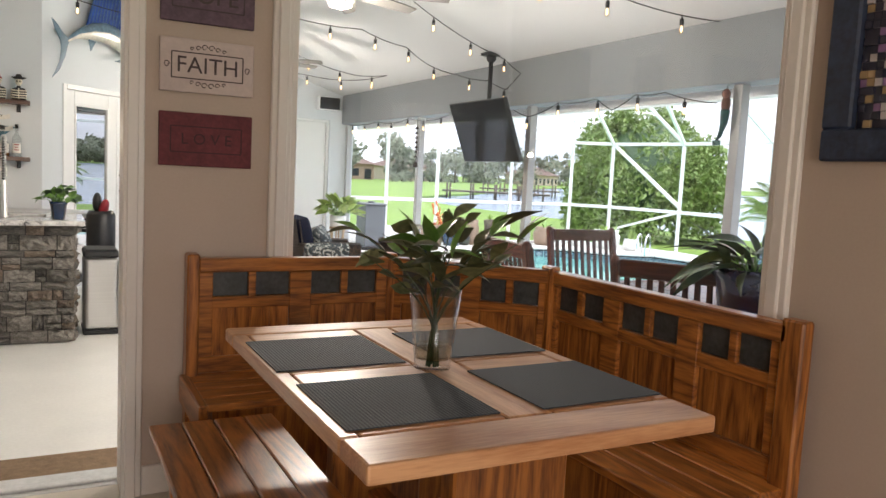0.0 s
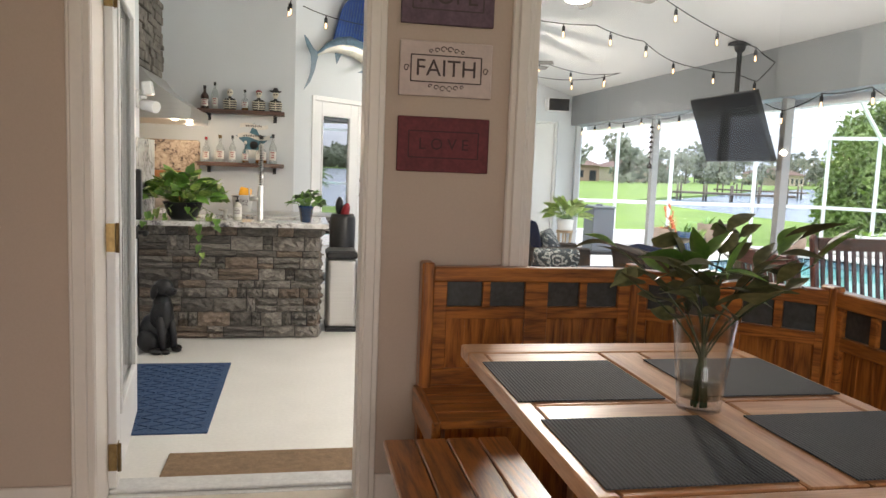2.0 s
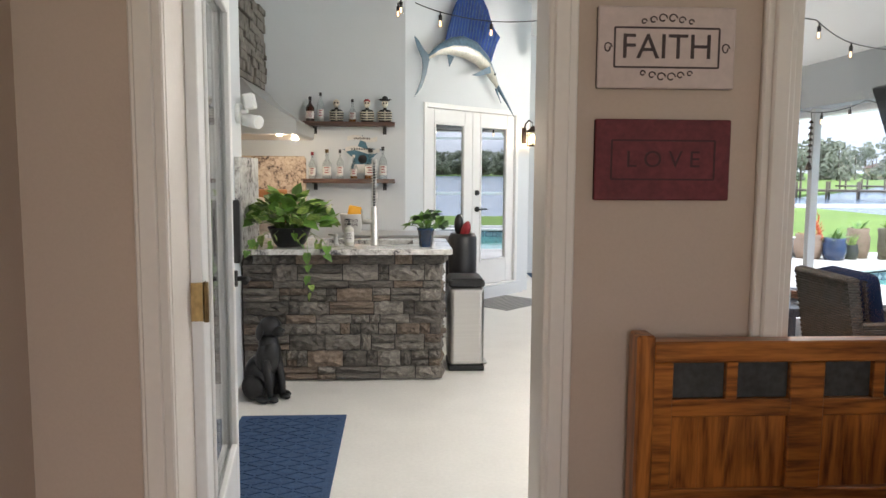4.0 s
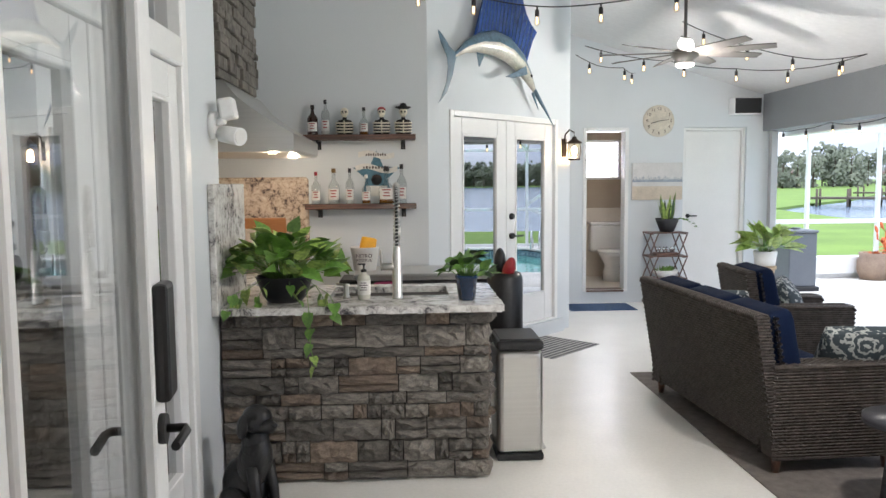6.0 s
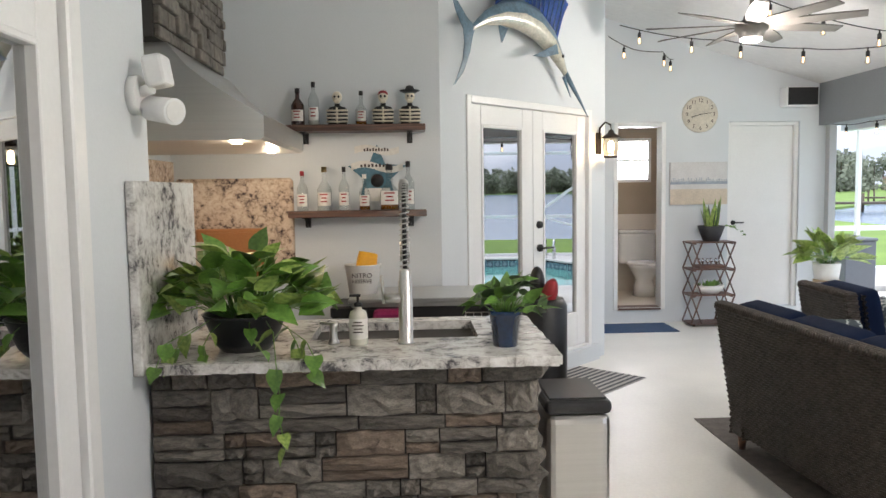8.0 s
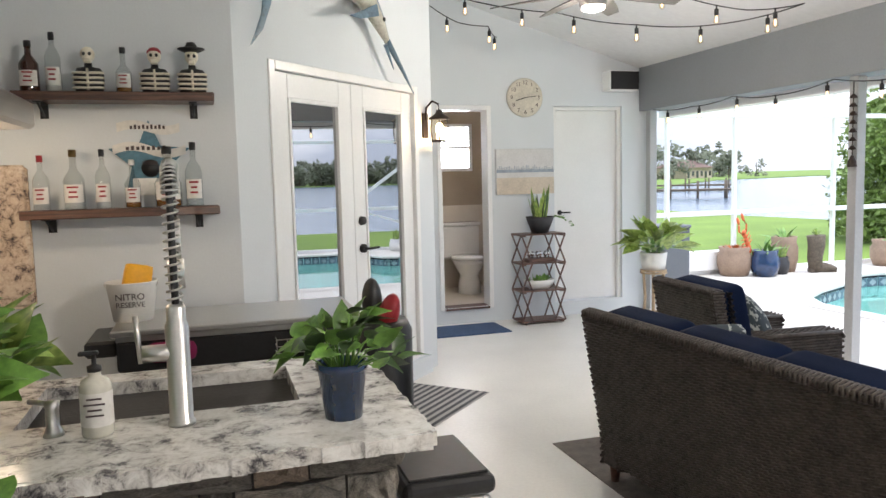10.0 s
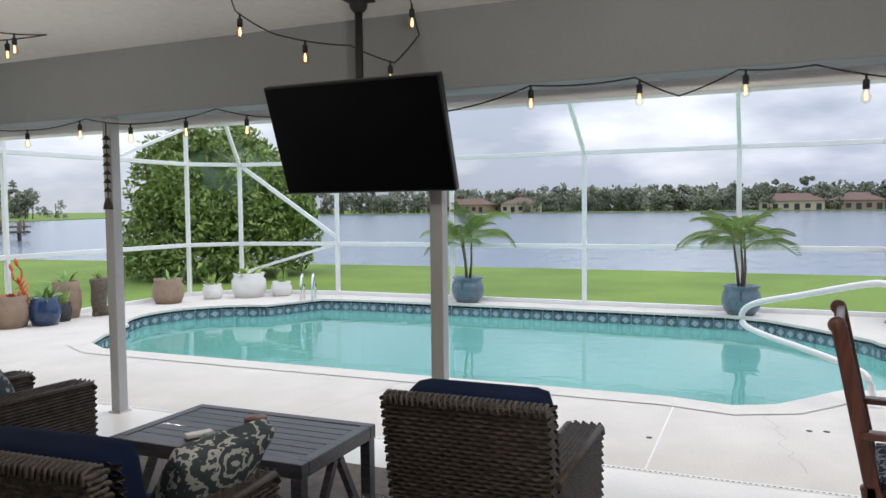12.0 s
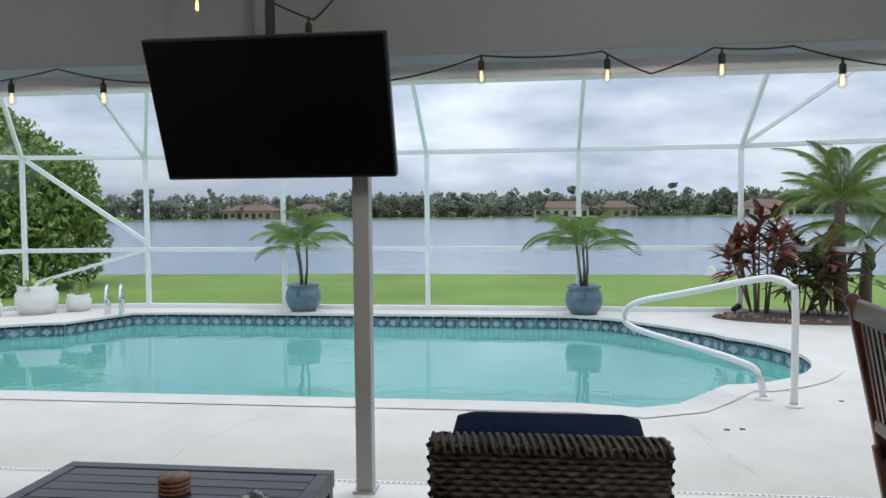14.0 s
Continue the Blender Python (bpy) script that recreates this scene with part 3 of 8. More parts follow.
# ---- structure: dining room ----
struct("floor_dining", M_INFLOOR, (-0.9, 1.86, -3.0, 3.06, -0.1, 0.14), label="pale tiled dining room floor")
struct("wall_window", M_BEIGE, (-1.05, -0.595, 2.87, 3.00, 0.1, 2.6), (-0.595, 0.345, 2.87, 3.00, 2.16, 2.6), (0.345, 0.905, 2.87, 3.00, 0.1, 2.6),
       (0.905, 1.86, 2.87, 3.00, 0.1, 0.86), (0.905, 1.86, 2.87, 3.00, 2.32, 2.6), label="beige painted wall with door and window openings")
struct("wall_dining_east", M_BEIGE, (1.86, 1.99, -3.0, 1.43, 0.1, 2.6), (1.86, 1.99, 1.43, 3.0, 0.1, 0.86), (1.86, 1.99, 1.43, 3.0, 2.32, 2.6), label="beige painted wall beside the bench")
struct("wall_dining_west", M_BEIGE, (-1.03, -0.9, -3.0, 2.87, 0.1, 2.6), label="beige painted side wall")
# unseen wall; its opening is added for the fill lamp
struct("wall_dining_south", M_BEIGE, (-1.03, -0.95, -3.13, -3.0, 0.1, 2.6), (0.75, 1.99, -3.13, -3.0, 0.1, 2.6), (-0.95, 0.75, -3.13, -3.0, 0.1, 0.75), (-0.95, 0.75, -3.13, -3.0, 2.25, 2.6), label="unseen beige wall with an assumed window opening")
struct("ceiling_dining", M_CEIL, (-1.03, 1.99, -3.13, 3.0, 2.6, 2.7), label="white dining room ceiling")
struct("baseboard", M_CASING, (0.384, 0.54, 2.852, 2.87, 0.14, 0.25), (-0.9, -0.64, 2.852, 2.87, 0.14, 0.25), (-0.9, -0.885, -3.0, 2.85, 0.14, 0.25), label="cream painted baseboard", bevel=0.004)


def casing():
    bm = bmesh.new()
    # door casing, with a raised outer bead
    for x0, x1 in ((-0.64, -0.565), (0.312, 0.382)):
        box(bm, x0, x1, 2.848, 2.869, 0.1, 2.16, bevel=0.004)
        box(bm, x0 + 0.012, x1 - 0.02, 2.838, 2.85, 0.1, 2.16, bevel=0.004)
    box(bm, -0.64, 0.382, 2.845, 2.869, 2.161, 2.26, bevel=0.004)
    # door lining
    box(bm, -0.595, -0.565, 2.87, 3.06, 0.1, 2.16, bevel=0.003)
    box(bm, 0.315, 0.345, 2.87, 3.03, 0.1, 2.16, bevel=0.003)
    box(bm, -0.565, 0.315, 2.87, 3.06, 2.12, 2.16, bevel=0.003)
    tagged(finish("trim_door", bm, M_CASING), "cream painted door casing", kind="structure")
    bm = bmesh.new()
    box(bm, 0.825, 0.905, 2.848, 2.869, 0.86, 2.32, bevel=0.005)
    box(bm, 0.845, 0.887, 2.836, 2.85, 0.86, 2.32, bevel=0.005)
    box(bm, 0.905, 0.93, 2.869, 3.02, 0.87, 2.32, bevel=0.003)
    box(bm, 0.825, 1.86, 2.848, 2.869, 2.321, 2.40, bevel=0.005)
    box(bm, 0.86, 1.90, 2.83, 3.02, 0.861, 0.885, bevel=0.004)
    box(bm, 1.84, 1.862, 1.35, 1.43, 0.86, 2.32, bevel=0.005)
    box(bm, 1.828, 1.842, 1.37, 1.41, 0.86, 2.32, bevel=0.005)
    box(bm, 1.862, 2.01, 1.43, 1.455, 0.87, 2.32, bevel=0.003)
    box(bm, 1.84, 2.01, 1.35, 2.83, 0.862, 0.885, bevel=0.004)
    box(bm, 1.84, 1.862, 1.35, 2.84, 2.321, 2.40, bevel=0.005)
    tagged(finish("trim_window", bm, M_CASING), "cream painted corner window casing", kind="structure")
    bm = bmesh.new()
    box(bm, 0.931, 1.925, 2.94, 2.946, 0.886, 2.319)
    box(bm, 1.926, 1.932, 1.456, 2.946, 0.886, 2.319)
    g = tagged(finish("window_corner", bm, M_GLASS), "clear butt-jointed corner window glass", kind="structure")
    g.visible_shadow = False
    bm = bmesh.new()
    box(bm, -0.595, 0.345, 2.985, 3.17, 0.02, 0.142, bevel=0.006)
    box(bm, -0.565, 0.315, 3.02, 3.06, 0.143, 0.155, bevel=0.004)
    tagged(finish("trim_threshold", bm, M_SILL), "worn white door threshold", kind="structure")


casing()

# ---- structure: lanai ----
def slope_z(x):
    return 2.48 + 0.30 * (4.40 - x)


def lanai_ceiling():
    bm = bmesh.new()
    for x0, x1, y0, y1 in ((-1.9, 4.60, 3.0, 11.66), (1.99, 4.60, -3.2, 3.0)):
        vs = [bm.verts.new((x, y, slope_z(x) + dz)) for dz in (0, 0.15) for x, y in ((x0, y0), (x1, y0), (x1, y1), (x0, y1))]
        for q in ((0, 1, 2, 3), (7, 6, 5, 4), (0, 4, 5, 1), (1, 5, 6, 2), (2, 6, 7, 3), (3, 7, 4, 0)):
            bm.faces.new([vs[i] for i in q])
    tagged(finish("ceiling_lanai", bm, M_CEIL), "white knockdown-textured sloped ceiling", kind="structure")


lanai_ceiling()
struct("floor_lanai", M_FLOOR, (-1.9, 4.42, 3.06, 11.66, -0.12, 0.0), (1.99, 4.42, -3.2, 3.06, -0.12, 0.0), label="cream painted concrete lanai floor")
struct("wall_house_south", M_WALL, (-1.08, -0.595, 3.0, 3.05, 0.0, 4.5), (0.345, 0.905, 3.0, 3.05, 0.0, 4.5), (-0.595, 0.345, 3.0, 3.05, 2.18, 4.5), (0.905, 2.04, 3.0, 3.05, 2.34, 4.5), (0.905, 2.04, 3.0, 3.05, 0.0, 0.85),
       (1.99, 2.04, -3.2, 1.43, 0.0, 4.0), (1.99, 2.04, 1.43, 3.0, 0.0, 0.85), (1.99, 2.04, 1.43, 3.0, 2.34, 4.0), label="pale blue-grey house wall")
struct("wall_west", M_WALL, (-1.23, -1.08, 3.0, 3.77, 0.0, 4.6), (-1.23, -1.08, 3.77, 5.67, 2.63, 4.6), (-1.23, -1.08, 5.67, 6.21, 0.0, 4.6), label="pale blue-grey wall beside the island")
struct("wall_kitchen_west", M_WALL, (-1.86, -1.71, 6.15, 8.65, 0.0, 4.6), (-1.86, -1.23, 6.15, 6.21, 0.0, 4.6), label="pale blue-grey wall behind the range hood")
struct("wall_kitchen_north", M_WALL, (-1.86, 0.03, 8.50, 8.65, 0.0, 4.6), label="pale blue-grey wall with bar shelves")
struct("wall_end", M_WALL, (1.36, 2.0, 11.5, 11.65, 0.0, 4.0), (2.0, 2.56, 11.5, 11.65, 2.14, 4.0), (2.56, 3.24, 11.5, 11.65, 0.0, 4.0), (3.24, 4.02, 11.5, 11.65, 2.14, 4.0), (4.02, 4.42, 11.5, 11.65, 0.0, 4.0),
       (2.0, 2.56, 11.5, 11.65, 0.0, 0.14), (3.24, 4.02, 11.5, 11.65, 0.0, 0.14), (1.36, 1.505, 10.0, 11.5, 0.0, 4.2), label="pale blue-grey end wall with two doors")
struct("wall_lanai_south", M_WALL, (2.04, 4.6, -3.3, -3.2, 0.0, 3.4), label="pale blue-grey far wall of the lanai")
struct("beam", M_BEAM, (4.22, 4.46, -3.2, 11.5, 2.09, 2.56), label="long grey painted lanai beam", bevel=0.006)
struct("gutter", M_WHITE, (4.52, 4.66, -3.2, 11.6, 2.03, 2.14), (4.60, 4.68, -3.2, 11.6, 2.14, 2.20), label="white aluminium gutter", bevel=0.006)

DIAG = Matrix.Translation((0.03, 8.50, 0)) @ pose(0, 0, 0, 0, 0, 45)
DLEN = 2.085


def diagonal_wall():
    bm = bmesh.new()
    box(bm, 0, 0.26, 0, 0.15, 0, 4.6)
    box(bm, 1.86, DLEN, 0, 0.15, 0, 4.4)
    box(bm, 0.26, 1.86, 0, 0.15, 2.10, 4.5)
    box(bm, 0.26, 1.86, 0, 0.15, 0, 0.13)
    box(bm, 0.20, 1.92, -0.05, 0, 0, 0.13)
    tagged(finish("wall_diagonal", bm, M_WALL, m=DIAG), "pale blue-grey diagonal wall with french doors", kind="structure")
    door = thing("french_doors", DIAG, "white french doors with reflective glass panes", "door")
    bm = bmesh.new()
    box(bm, 0.26, 0.31, -0.012, 0.13, 0.13, 2.10, bevel=0.004)
    box(bm, 1.81, 1.86, -0.012, 0.13, 0.13, 2.10, bevel=0.004)
    box(bm, 0.31, 1.81, -0.012, 0.13, 2.05, 2.10, bevel=0.004)
    box(bm, 0.31, 1.81, -0.012, 0.13, 0.13, 0.15, bevel=0.004)
    finish("frame", bm, M_WHITE, door)
    for x0 in (0.312, 1.062):
        bm = bmesh.new()
        x1 = x0 + 0.746
        for b in ((x0, x0 + 0.13, 0.15, 2.048), (x1 - 0.13, x1, 0.15, 2.048), (x0 + 0.13, x1 - 0.13, 1.91, 2.048), (x0 + 0.13, x1 - 0.13, 0.15, 0.41)):
            box(bm, b[0], b[1], 0.02, 0.065, b[2], b[3], bevel=0.004)
        for b in ((x0 + 0.13, x0 + 0.15, 0.41, 1.91), (x1 - 0.15, x1 - 0.13, 0.41, 1.91), (x0 + 0.15, x1 - 0.15, 1.89, 1.91), (x0 + 0.15, x1 - 0.15, 0.41, 0.43)):
            box(bm, b[0], b[1], 0.012, 0.05, b[2], b[3], bevel=0.003)
        finish("leaf", bm, M_WHITE, door)
        bm = bmesh.new()
        box(bm, x0 + 0.15, x1 - 0.15, 0.034, 0.040, 0.43, 1.89)
        finish("pane", bm, M_MIRRORGLASS, door)
    bm = bmesh.new()
    lathe(bm, [(0, -0.02), (0.028, -0.02), (0.028, 0.006), (0, 0.006)], 16, (0, 0, 0))
    tube(bm, [(0, 0, -0.02), (0, 0, -0.05), (0.02, 0, -0.055), (0.11, 0, -0.055)], 0.008)
    finish("handle", bm, M_MATTE_BLACK, door, m=pose(1.13, 0.014, 1.0, -90, 0, 0))
    bm = bmesh.new()
    lathe(bm, [(0, -0.02), (0.026, -0.02), (0.03, 0.006), (0, 0.006)], 16, (0, 0, 0))
    finish("deadbolt", bm, M_MATTE_BLACK, door, m=pose(1.13, 0.014, 1.18, -90, 0, 0))
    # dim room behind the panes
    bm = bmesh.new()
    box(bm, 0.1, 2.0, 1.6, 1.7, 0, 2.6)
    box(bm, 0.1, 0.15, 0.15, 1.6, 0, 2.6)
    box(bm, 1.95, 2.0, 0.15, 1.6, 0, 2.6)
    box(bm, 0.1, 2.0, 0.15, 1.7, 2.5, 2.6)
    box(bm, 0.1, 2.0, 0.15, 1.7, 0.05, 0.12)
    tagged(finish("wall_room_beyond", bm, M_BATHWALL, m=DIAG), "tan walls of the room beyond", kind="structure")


diagonal_wall()


def end_wall_doors():
    d = thing("panel_door", pose(3.24, 11.5, 0.14), "plain white closed door in a white frame", "door")
    bm = bmesh.new()
    box(bm, 0.04, 0.74, 0.07, 0.11, 0.01, 1.96, bevel=0.004)
    finish("leaf", bm, M_WHITE, d)
    bm = bmesh.new()
    box(bm, 0, 0.04, 0.03, 0.14, 0, 1.998, bevel=0.004)
    box(bm, 0.74, 0.78, 0.03, 0.14, 0, 1.998, bevel=0.004)
    box(bm, 0.04, 0.74, 0.03, 0.14, 1.962, 1.998, bevel=0.004)
    finish("frame", bm, M_WHITE, d)
    bm = bmesh.new()
    lathe(bm, [(0, 0), (0.025, 0), (0.025, 0.01), (0, 0.01)], 14)
    tube(bm, [(0, 0, 0.01), (0, 0, 0.04), (0.02, 0, 0.045), (0.10, 0, 0.045)], 0.008)
    finish("handle", bm, M_MATTE_BLACK, d, m=pose(0.09, 0.069, 0.92, 90, 0, 0))
    bm = bmesh.new()
    box(bm, 2.0, 2.045, 11.485, 11.66, 0.14, 2.14, bevel=0.004)
    box(bm, 2.515, 2.56, 11.485, 11.66, 0.14, 2.14, bevel=0.004)
    box(bm, 2.045, 2.515, 11.485, 11.66, 2.095, 2.14, bevel=0.004)
    box(bm, 2.045, 2.515, 11.47, 11.66, 0.135, 0.165, mi=1, bevel=0.004)
    tagged(finish("trim_bathroom_door", bm, [M_WHITE, M_WALNUT]), "white painted bathroom door frame", kind="structure")
    struct("floor_bathroom", M_INFLOOR, (1.6, 3.1, 11.65, 12.95, 0.06, 0.15), label="tan tiled bathroom floor")
    struct("wall_bathroom", M_BATHWALL, (1.5, 1.6, 11.65, 13.05, 0.06, 2.6), (3.1, 3.2, 11.65, 13.05, 0.06, 2.6), (1.6, 2.25, 12.95, 13.05, 0.06, 2.6), (2.87, 3.1, 12.95, 13.05, 0.06, 2.6), (2.25, 2.87, 12.95, 13.05, 0.06, 1.52), (2.25, 2.87, 12.95, 13.05, 2.07, 2.6), label="tan bathroom walls")
    struct("ceiling_bathroom", M_CEIL, (1.5, 3.2, 11.65, 13.05, 2.6, 2.7), label="white bathroom ceiling")
    struct("trim_tiles", M_INFLOOR, (1.62, 3.08, 12.932, 12.95, 0.15, 1.12), label="pale tile wainscot in the bathroom")
    bm = bmesh.new()
    box(bm, 2.26, 2.86, 12.98, 12.99, 1.56, 2.05)
    tagged(finish("window_bathroom", bm, M_FROST), "frosted bathroom window, glowing in place of daylight", kind="structure")
    bm = bmesh.new()
    for b in ((2.25, 2.29, 1.52, 2.07), (2.83, 2.87, 1.52, 2.07), (2.29, 2.83, 1.52, 1.56), (2.29, 2.83, 2.03, 2.07), (2.29, 2.83, 1.78, 1.81)):
        box(bm, b[0], b[1], 12.93, 12.978, b[2], b[3], bevel=0.003)
    tagged(finish("trim_bathroom_window", bm, M_WHITE), "white bathroom window frame", kind="structure")
    t = thing("toilet", pose(2.64, 12.56, 0.15), "white porcelain toilet with closed lid", "toilet")
    bm = bmesh.new()
    lathe(bm, [(0, 0), (0.13, 0), (0.12, 0.12), (0.10, 0.2), (0.17, 0.33), (0.19, 0.38), (0, 0.38)], 20, (0, -0.1, 0), sy=1.25)
    finish("bowl", bm, M_PORCELAIN, t)
    bm = bmesh.new()
    lathe(bm, [(0, 0.382), (0.2, 0.382), (0.205, 0.40), (0.19, 0.42), (0, 0.425)], 20, (0, -0.1, 0), sy=1.22)
    finish("lid", bm, M_PORCELAIN, t)
    bm = bmesh.new()
    box(bm, -0.23, 0.23, 0.16, 0.36, 0.36, 0.74, bevel=0.03, seg=2)
    box(bm, -0.24, 0.24, 0.15, 0.37, 0.742, 0.78, bevel=0.012, seg=2)
    finish("tank", bm, M_PORCELAIN, t)


end_wall_doors()


def west_window():
    w = thing("patio_door", pose(-1.15, 3.77, 0.0), "white framed glazed patio door with transom above", "door")
    bm = bmesh.new()
    for b in ((0, 0.08, 0, 2.63), (1.82, 1.90, 0, 2.63), (0.08, 1.82, 2.55, 2.63), (0.08, 1.82, 1.98, 2.10), (0.08, 1.82, 0, 0.05)):
        box(bm, -0.02, 0.09, b[0], b[1], b[2], b[3], bevel=0.006)
    finish("frame", bm, M_WHITE, w)
    for y0 in (0.085, 0.955):
        y1 = y0 + 0.86
        bm = bmesh.new()
        for b in ((y0, y0 + 0.12, 0.052, 1.978), (y1 - 0.12, y1, 0.052, 1.978), (y0 + 0.12, y1 - 0.12, 1.84, 1.978), (y0 + 0.12, y1 - 0.12, 0.052, 0.30)):
            box(bm, 0.02, 0.065, b[0], b[1], b[2], b[3], bevel=0.004)
        for b in ((y0 + 0.12, y0 + 0.14, 0.30, 1.84), (y1 - 0.14, y1 - 0.12, 0.30, 1.84), (y0 + 0.14, y1 - 0.14, 1.82, 1.84), (y0 + 0.14, y1 - 0.14, 0.30, 0.32)):
            box(bm, 0.03, 0.075, b[0], b[1], b[2], b[3], bevel=0.004)
        finish("leaf", bm, M_WHITE, w)
        bm = bmesh.new()
        box(bm, 0.038, 0.044, y0 + 0.14, y1 - 0.14, 0.32, 1.82)
        finish("pane", bm, M_MIRRORGLASS, w)
    bm = bmesh.new()
    box(bm, 0.03, 0.036, 0.08, 1.82, 2.10, 2.55)
    finish("transom", bm, M_MIRRORGLASS, w)
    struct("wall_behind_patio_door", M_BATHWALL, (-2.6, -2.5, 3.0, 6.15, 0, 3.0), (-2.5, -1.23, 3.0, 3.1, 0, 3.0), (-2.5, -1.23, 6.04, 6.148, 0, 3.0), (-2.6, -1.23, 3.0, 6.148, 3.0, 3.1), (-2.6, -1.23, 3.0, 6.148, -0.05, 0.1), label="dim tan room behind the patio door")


west_window()


def entry_door():
    """The glazed door that stands open into the lanai, hinged at the west jamb."""
    d = thing("entry_door", pose(-0.558, 3.03, 0.16, 0, 0, 97), "white glazed entry door standing open", "door")
    bm = bmesh.new()
    W, H = 0.90, 1.95
    for b in ((0, 0.12, 0, H), (W - 0.12, W, 0, H), (0.12, W - 0.12, H - 0.13, H), (0.12, W - 0.12, 0, 0.24)):
        box(bm, b[0], b[1], -0.022, 0.022, b[2], b[3], bevel=0.003)
    finish("leaf", bm, M_WHITE, d)
    bm = bmesh.new()
    for s in (-1, 1):
        for b in ((0.12, 0.145, 0.24, H - 0.13), (W - 0.145, W - 0.12, 0.24, H - 0.13), (0.145, W - 0.145, H - 0.155, H - 0.13), (0.145, W - 0.145, 0.24, 0.265)):
            box(bm, b[0], b[1], s * 0.008, s * 0.030, b[2], b[3], bevel=0.004)
    finish("glazing_bead", bm, M_WHITE, d)
    bm = bmesh.new()
    box(bm, 0.145, W - 0.145, -0.003, 0.003, 0.265, H - 0.155)
    g = finish("pane", bm, M_GLASS, d)
    g.visible_shadow = False
    for z in (0.12, 0.92, 1.76):
        bm = bmesh.new()
        box(bm, -0.012, 0.004, -0.030, -0.026, z - 0.05, z + 0.05, bevel=0.001)
        box(bm, -0.003, 0.036, -0.0265, -0.0225, z - 0.05, z + 0.05, bevel=0.001)
        box(bm, -0.006, -0.002, -0.022, 0.014, z - 0.05, z + 0.05)
        tube(bm, [(-0.006, -0.03, z - 0.052), (-0.006, -0.03, z + 0.052)], 0.007, 8)
        finish("hinge", bm, M_BRASS, d)
    bm = bmesh.new()
    box(bm, W - 0.10, W - 0.02, -0.052, -0.0225, 0.92, 1.15, bevel=0.010, seg=2)
    box(bm, W - 0.09, W - 0.03, 0.0225, 0.045, 0.94, 1.12, bevel=0.010, seg=2)
    finish("keypad_lock", bm, M_BLACK, d)
    bm = bmesh.new()
    for s in (-1, 1):
        tube(bm, [(W - 0.06, s * 0.022, 0.86), (W - 0.06, s * 0.035, 0.86)], 0.03, 16)
        tube(bm, [(W - 0.06, s * 0.03, 0.86), (W - 0.06, s * 0.07, 0.86), (W - 0.08, s * 0.075, 0.86), (W - 0.17, s * 0.07, 0.86)], 0.009, 8)
    finish("handle", bm, M_MATTE_BLACK, d)


entry_door()


def post(x, y, name="post"):
    bm = bmesh.new()
    box(bm, x - 0.04, x + 0.04, y - 0.04, y + 0.04, 0.0, 2.088, bevel=0.004)
    box(bm, x - 0.055, x + 0.055, y - 0.055, y + 0.055, 0.0, 0.012, mi=1, bevel=0.002)
    return tagged(finish(name, bm, [M_POSTPAINT, M_STEEL]), "white painted square aluminium lanai post, greyed as if backlit", "post", "lanai posts")


for py in (11.42, 8.80, 6.29, 3.74, 1.2, -1.4):
    post(4.32, py)


# ---- outside: pool, deck, screen, lawn, lake ----
def arc(cx, cy, r, a0, a1, n):
    return [(cx + r * math.cos(radians(a0 + (a1 - a0) * i / n)), cy + r * math.sin(radians(a0 + (a1 - a0) * i / n))) for i in range(n + 1)]


POOL = ([(6.08, y) for y in (10.9, 9.5, 8.0, 6.5, 5.2)] + [(5.98, 4.75), (6.12, 4.45), (6.42, 4.22)] + [(6.75, 3.98)]
        + arc(8.05, 4.35, 1.38, 205, 318, 14) + [(9.30, 3.50), (9.9, 3.98), (10.45, 4.5), (10.66, 5.0)]
        + [(10.68, y) for y in (6.2, 7.6, 9.0, 10.4)] + [(10.6, 11.05), (10.2, 11.22), (9.66, 11.45), (9.64, 11.52)]
        + arc(8.45, 11.30, 1.2, 12, 140, 14) + [(7.45, 11.95), (6.75, 11.62), (6.30, 11.32)])


def offset_loop(loop, d):
    out = []
    n = len(loop)
    for i in range(n):
        a, b = Vector(loop[i - 1]), Vector(loop[(i + 1) % n])
        t = (b - a).normalized()
        out.append((loop[i][0] - t.y * d, loop[i][1] + t.x * d))
    return out


def filled(bm, outer, inner, z, second=None):
    def ring(pts):
        vs = [bm.verts.new((x, y, z)) for x, y in pts]
        return [bm.edges.new((vs[i], vs[(i + 1) % len(vs)])) for i in range(len(vs))]
    es = ring(outer) + (ring(inner) if inner else []) + (ring(second) if second else [])
    bmesh.ops.triangle_fill(bm, use_beauty=True, use_dissolve=False, edges=es)


DECK = [(4.42, -3.2), (8.6, -3.2), (11.35, 1.2), (11.5, 3.0), (11.6, 11.45), (10.45, 13.6), (4.42, 13.6)]


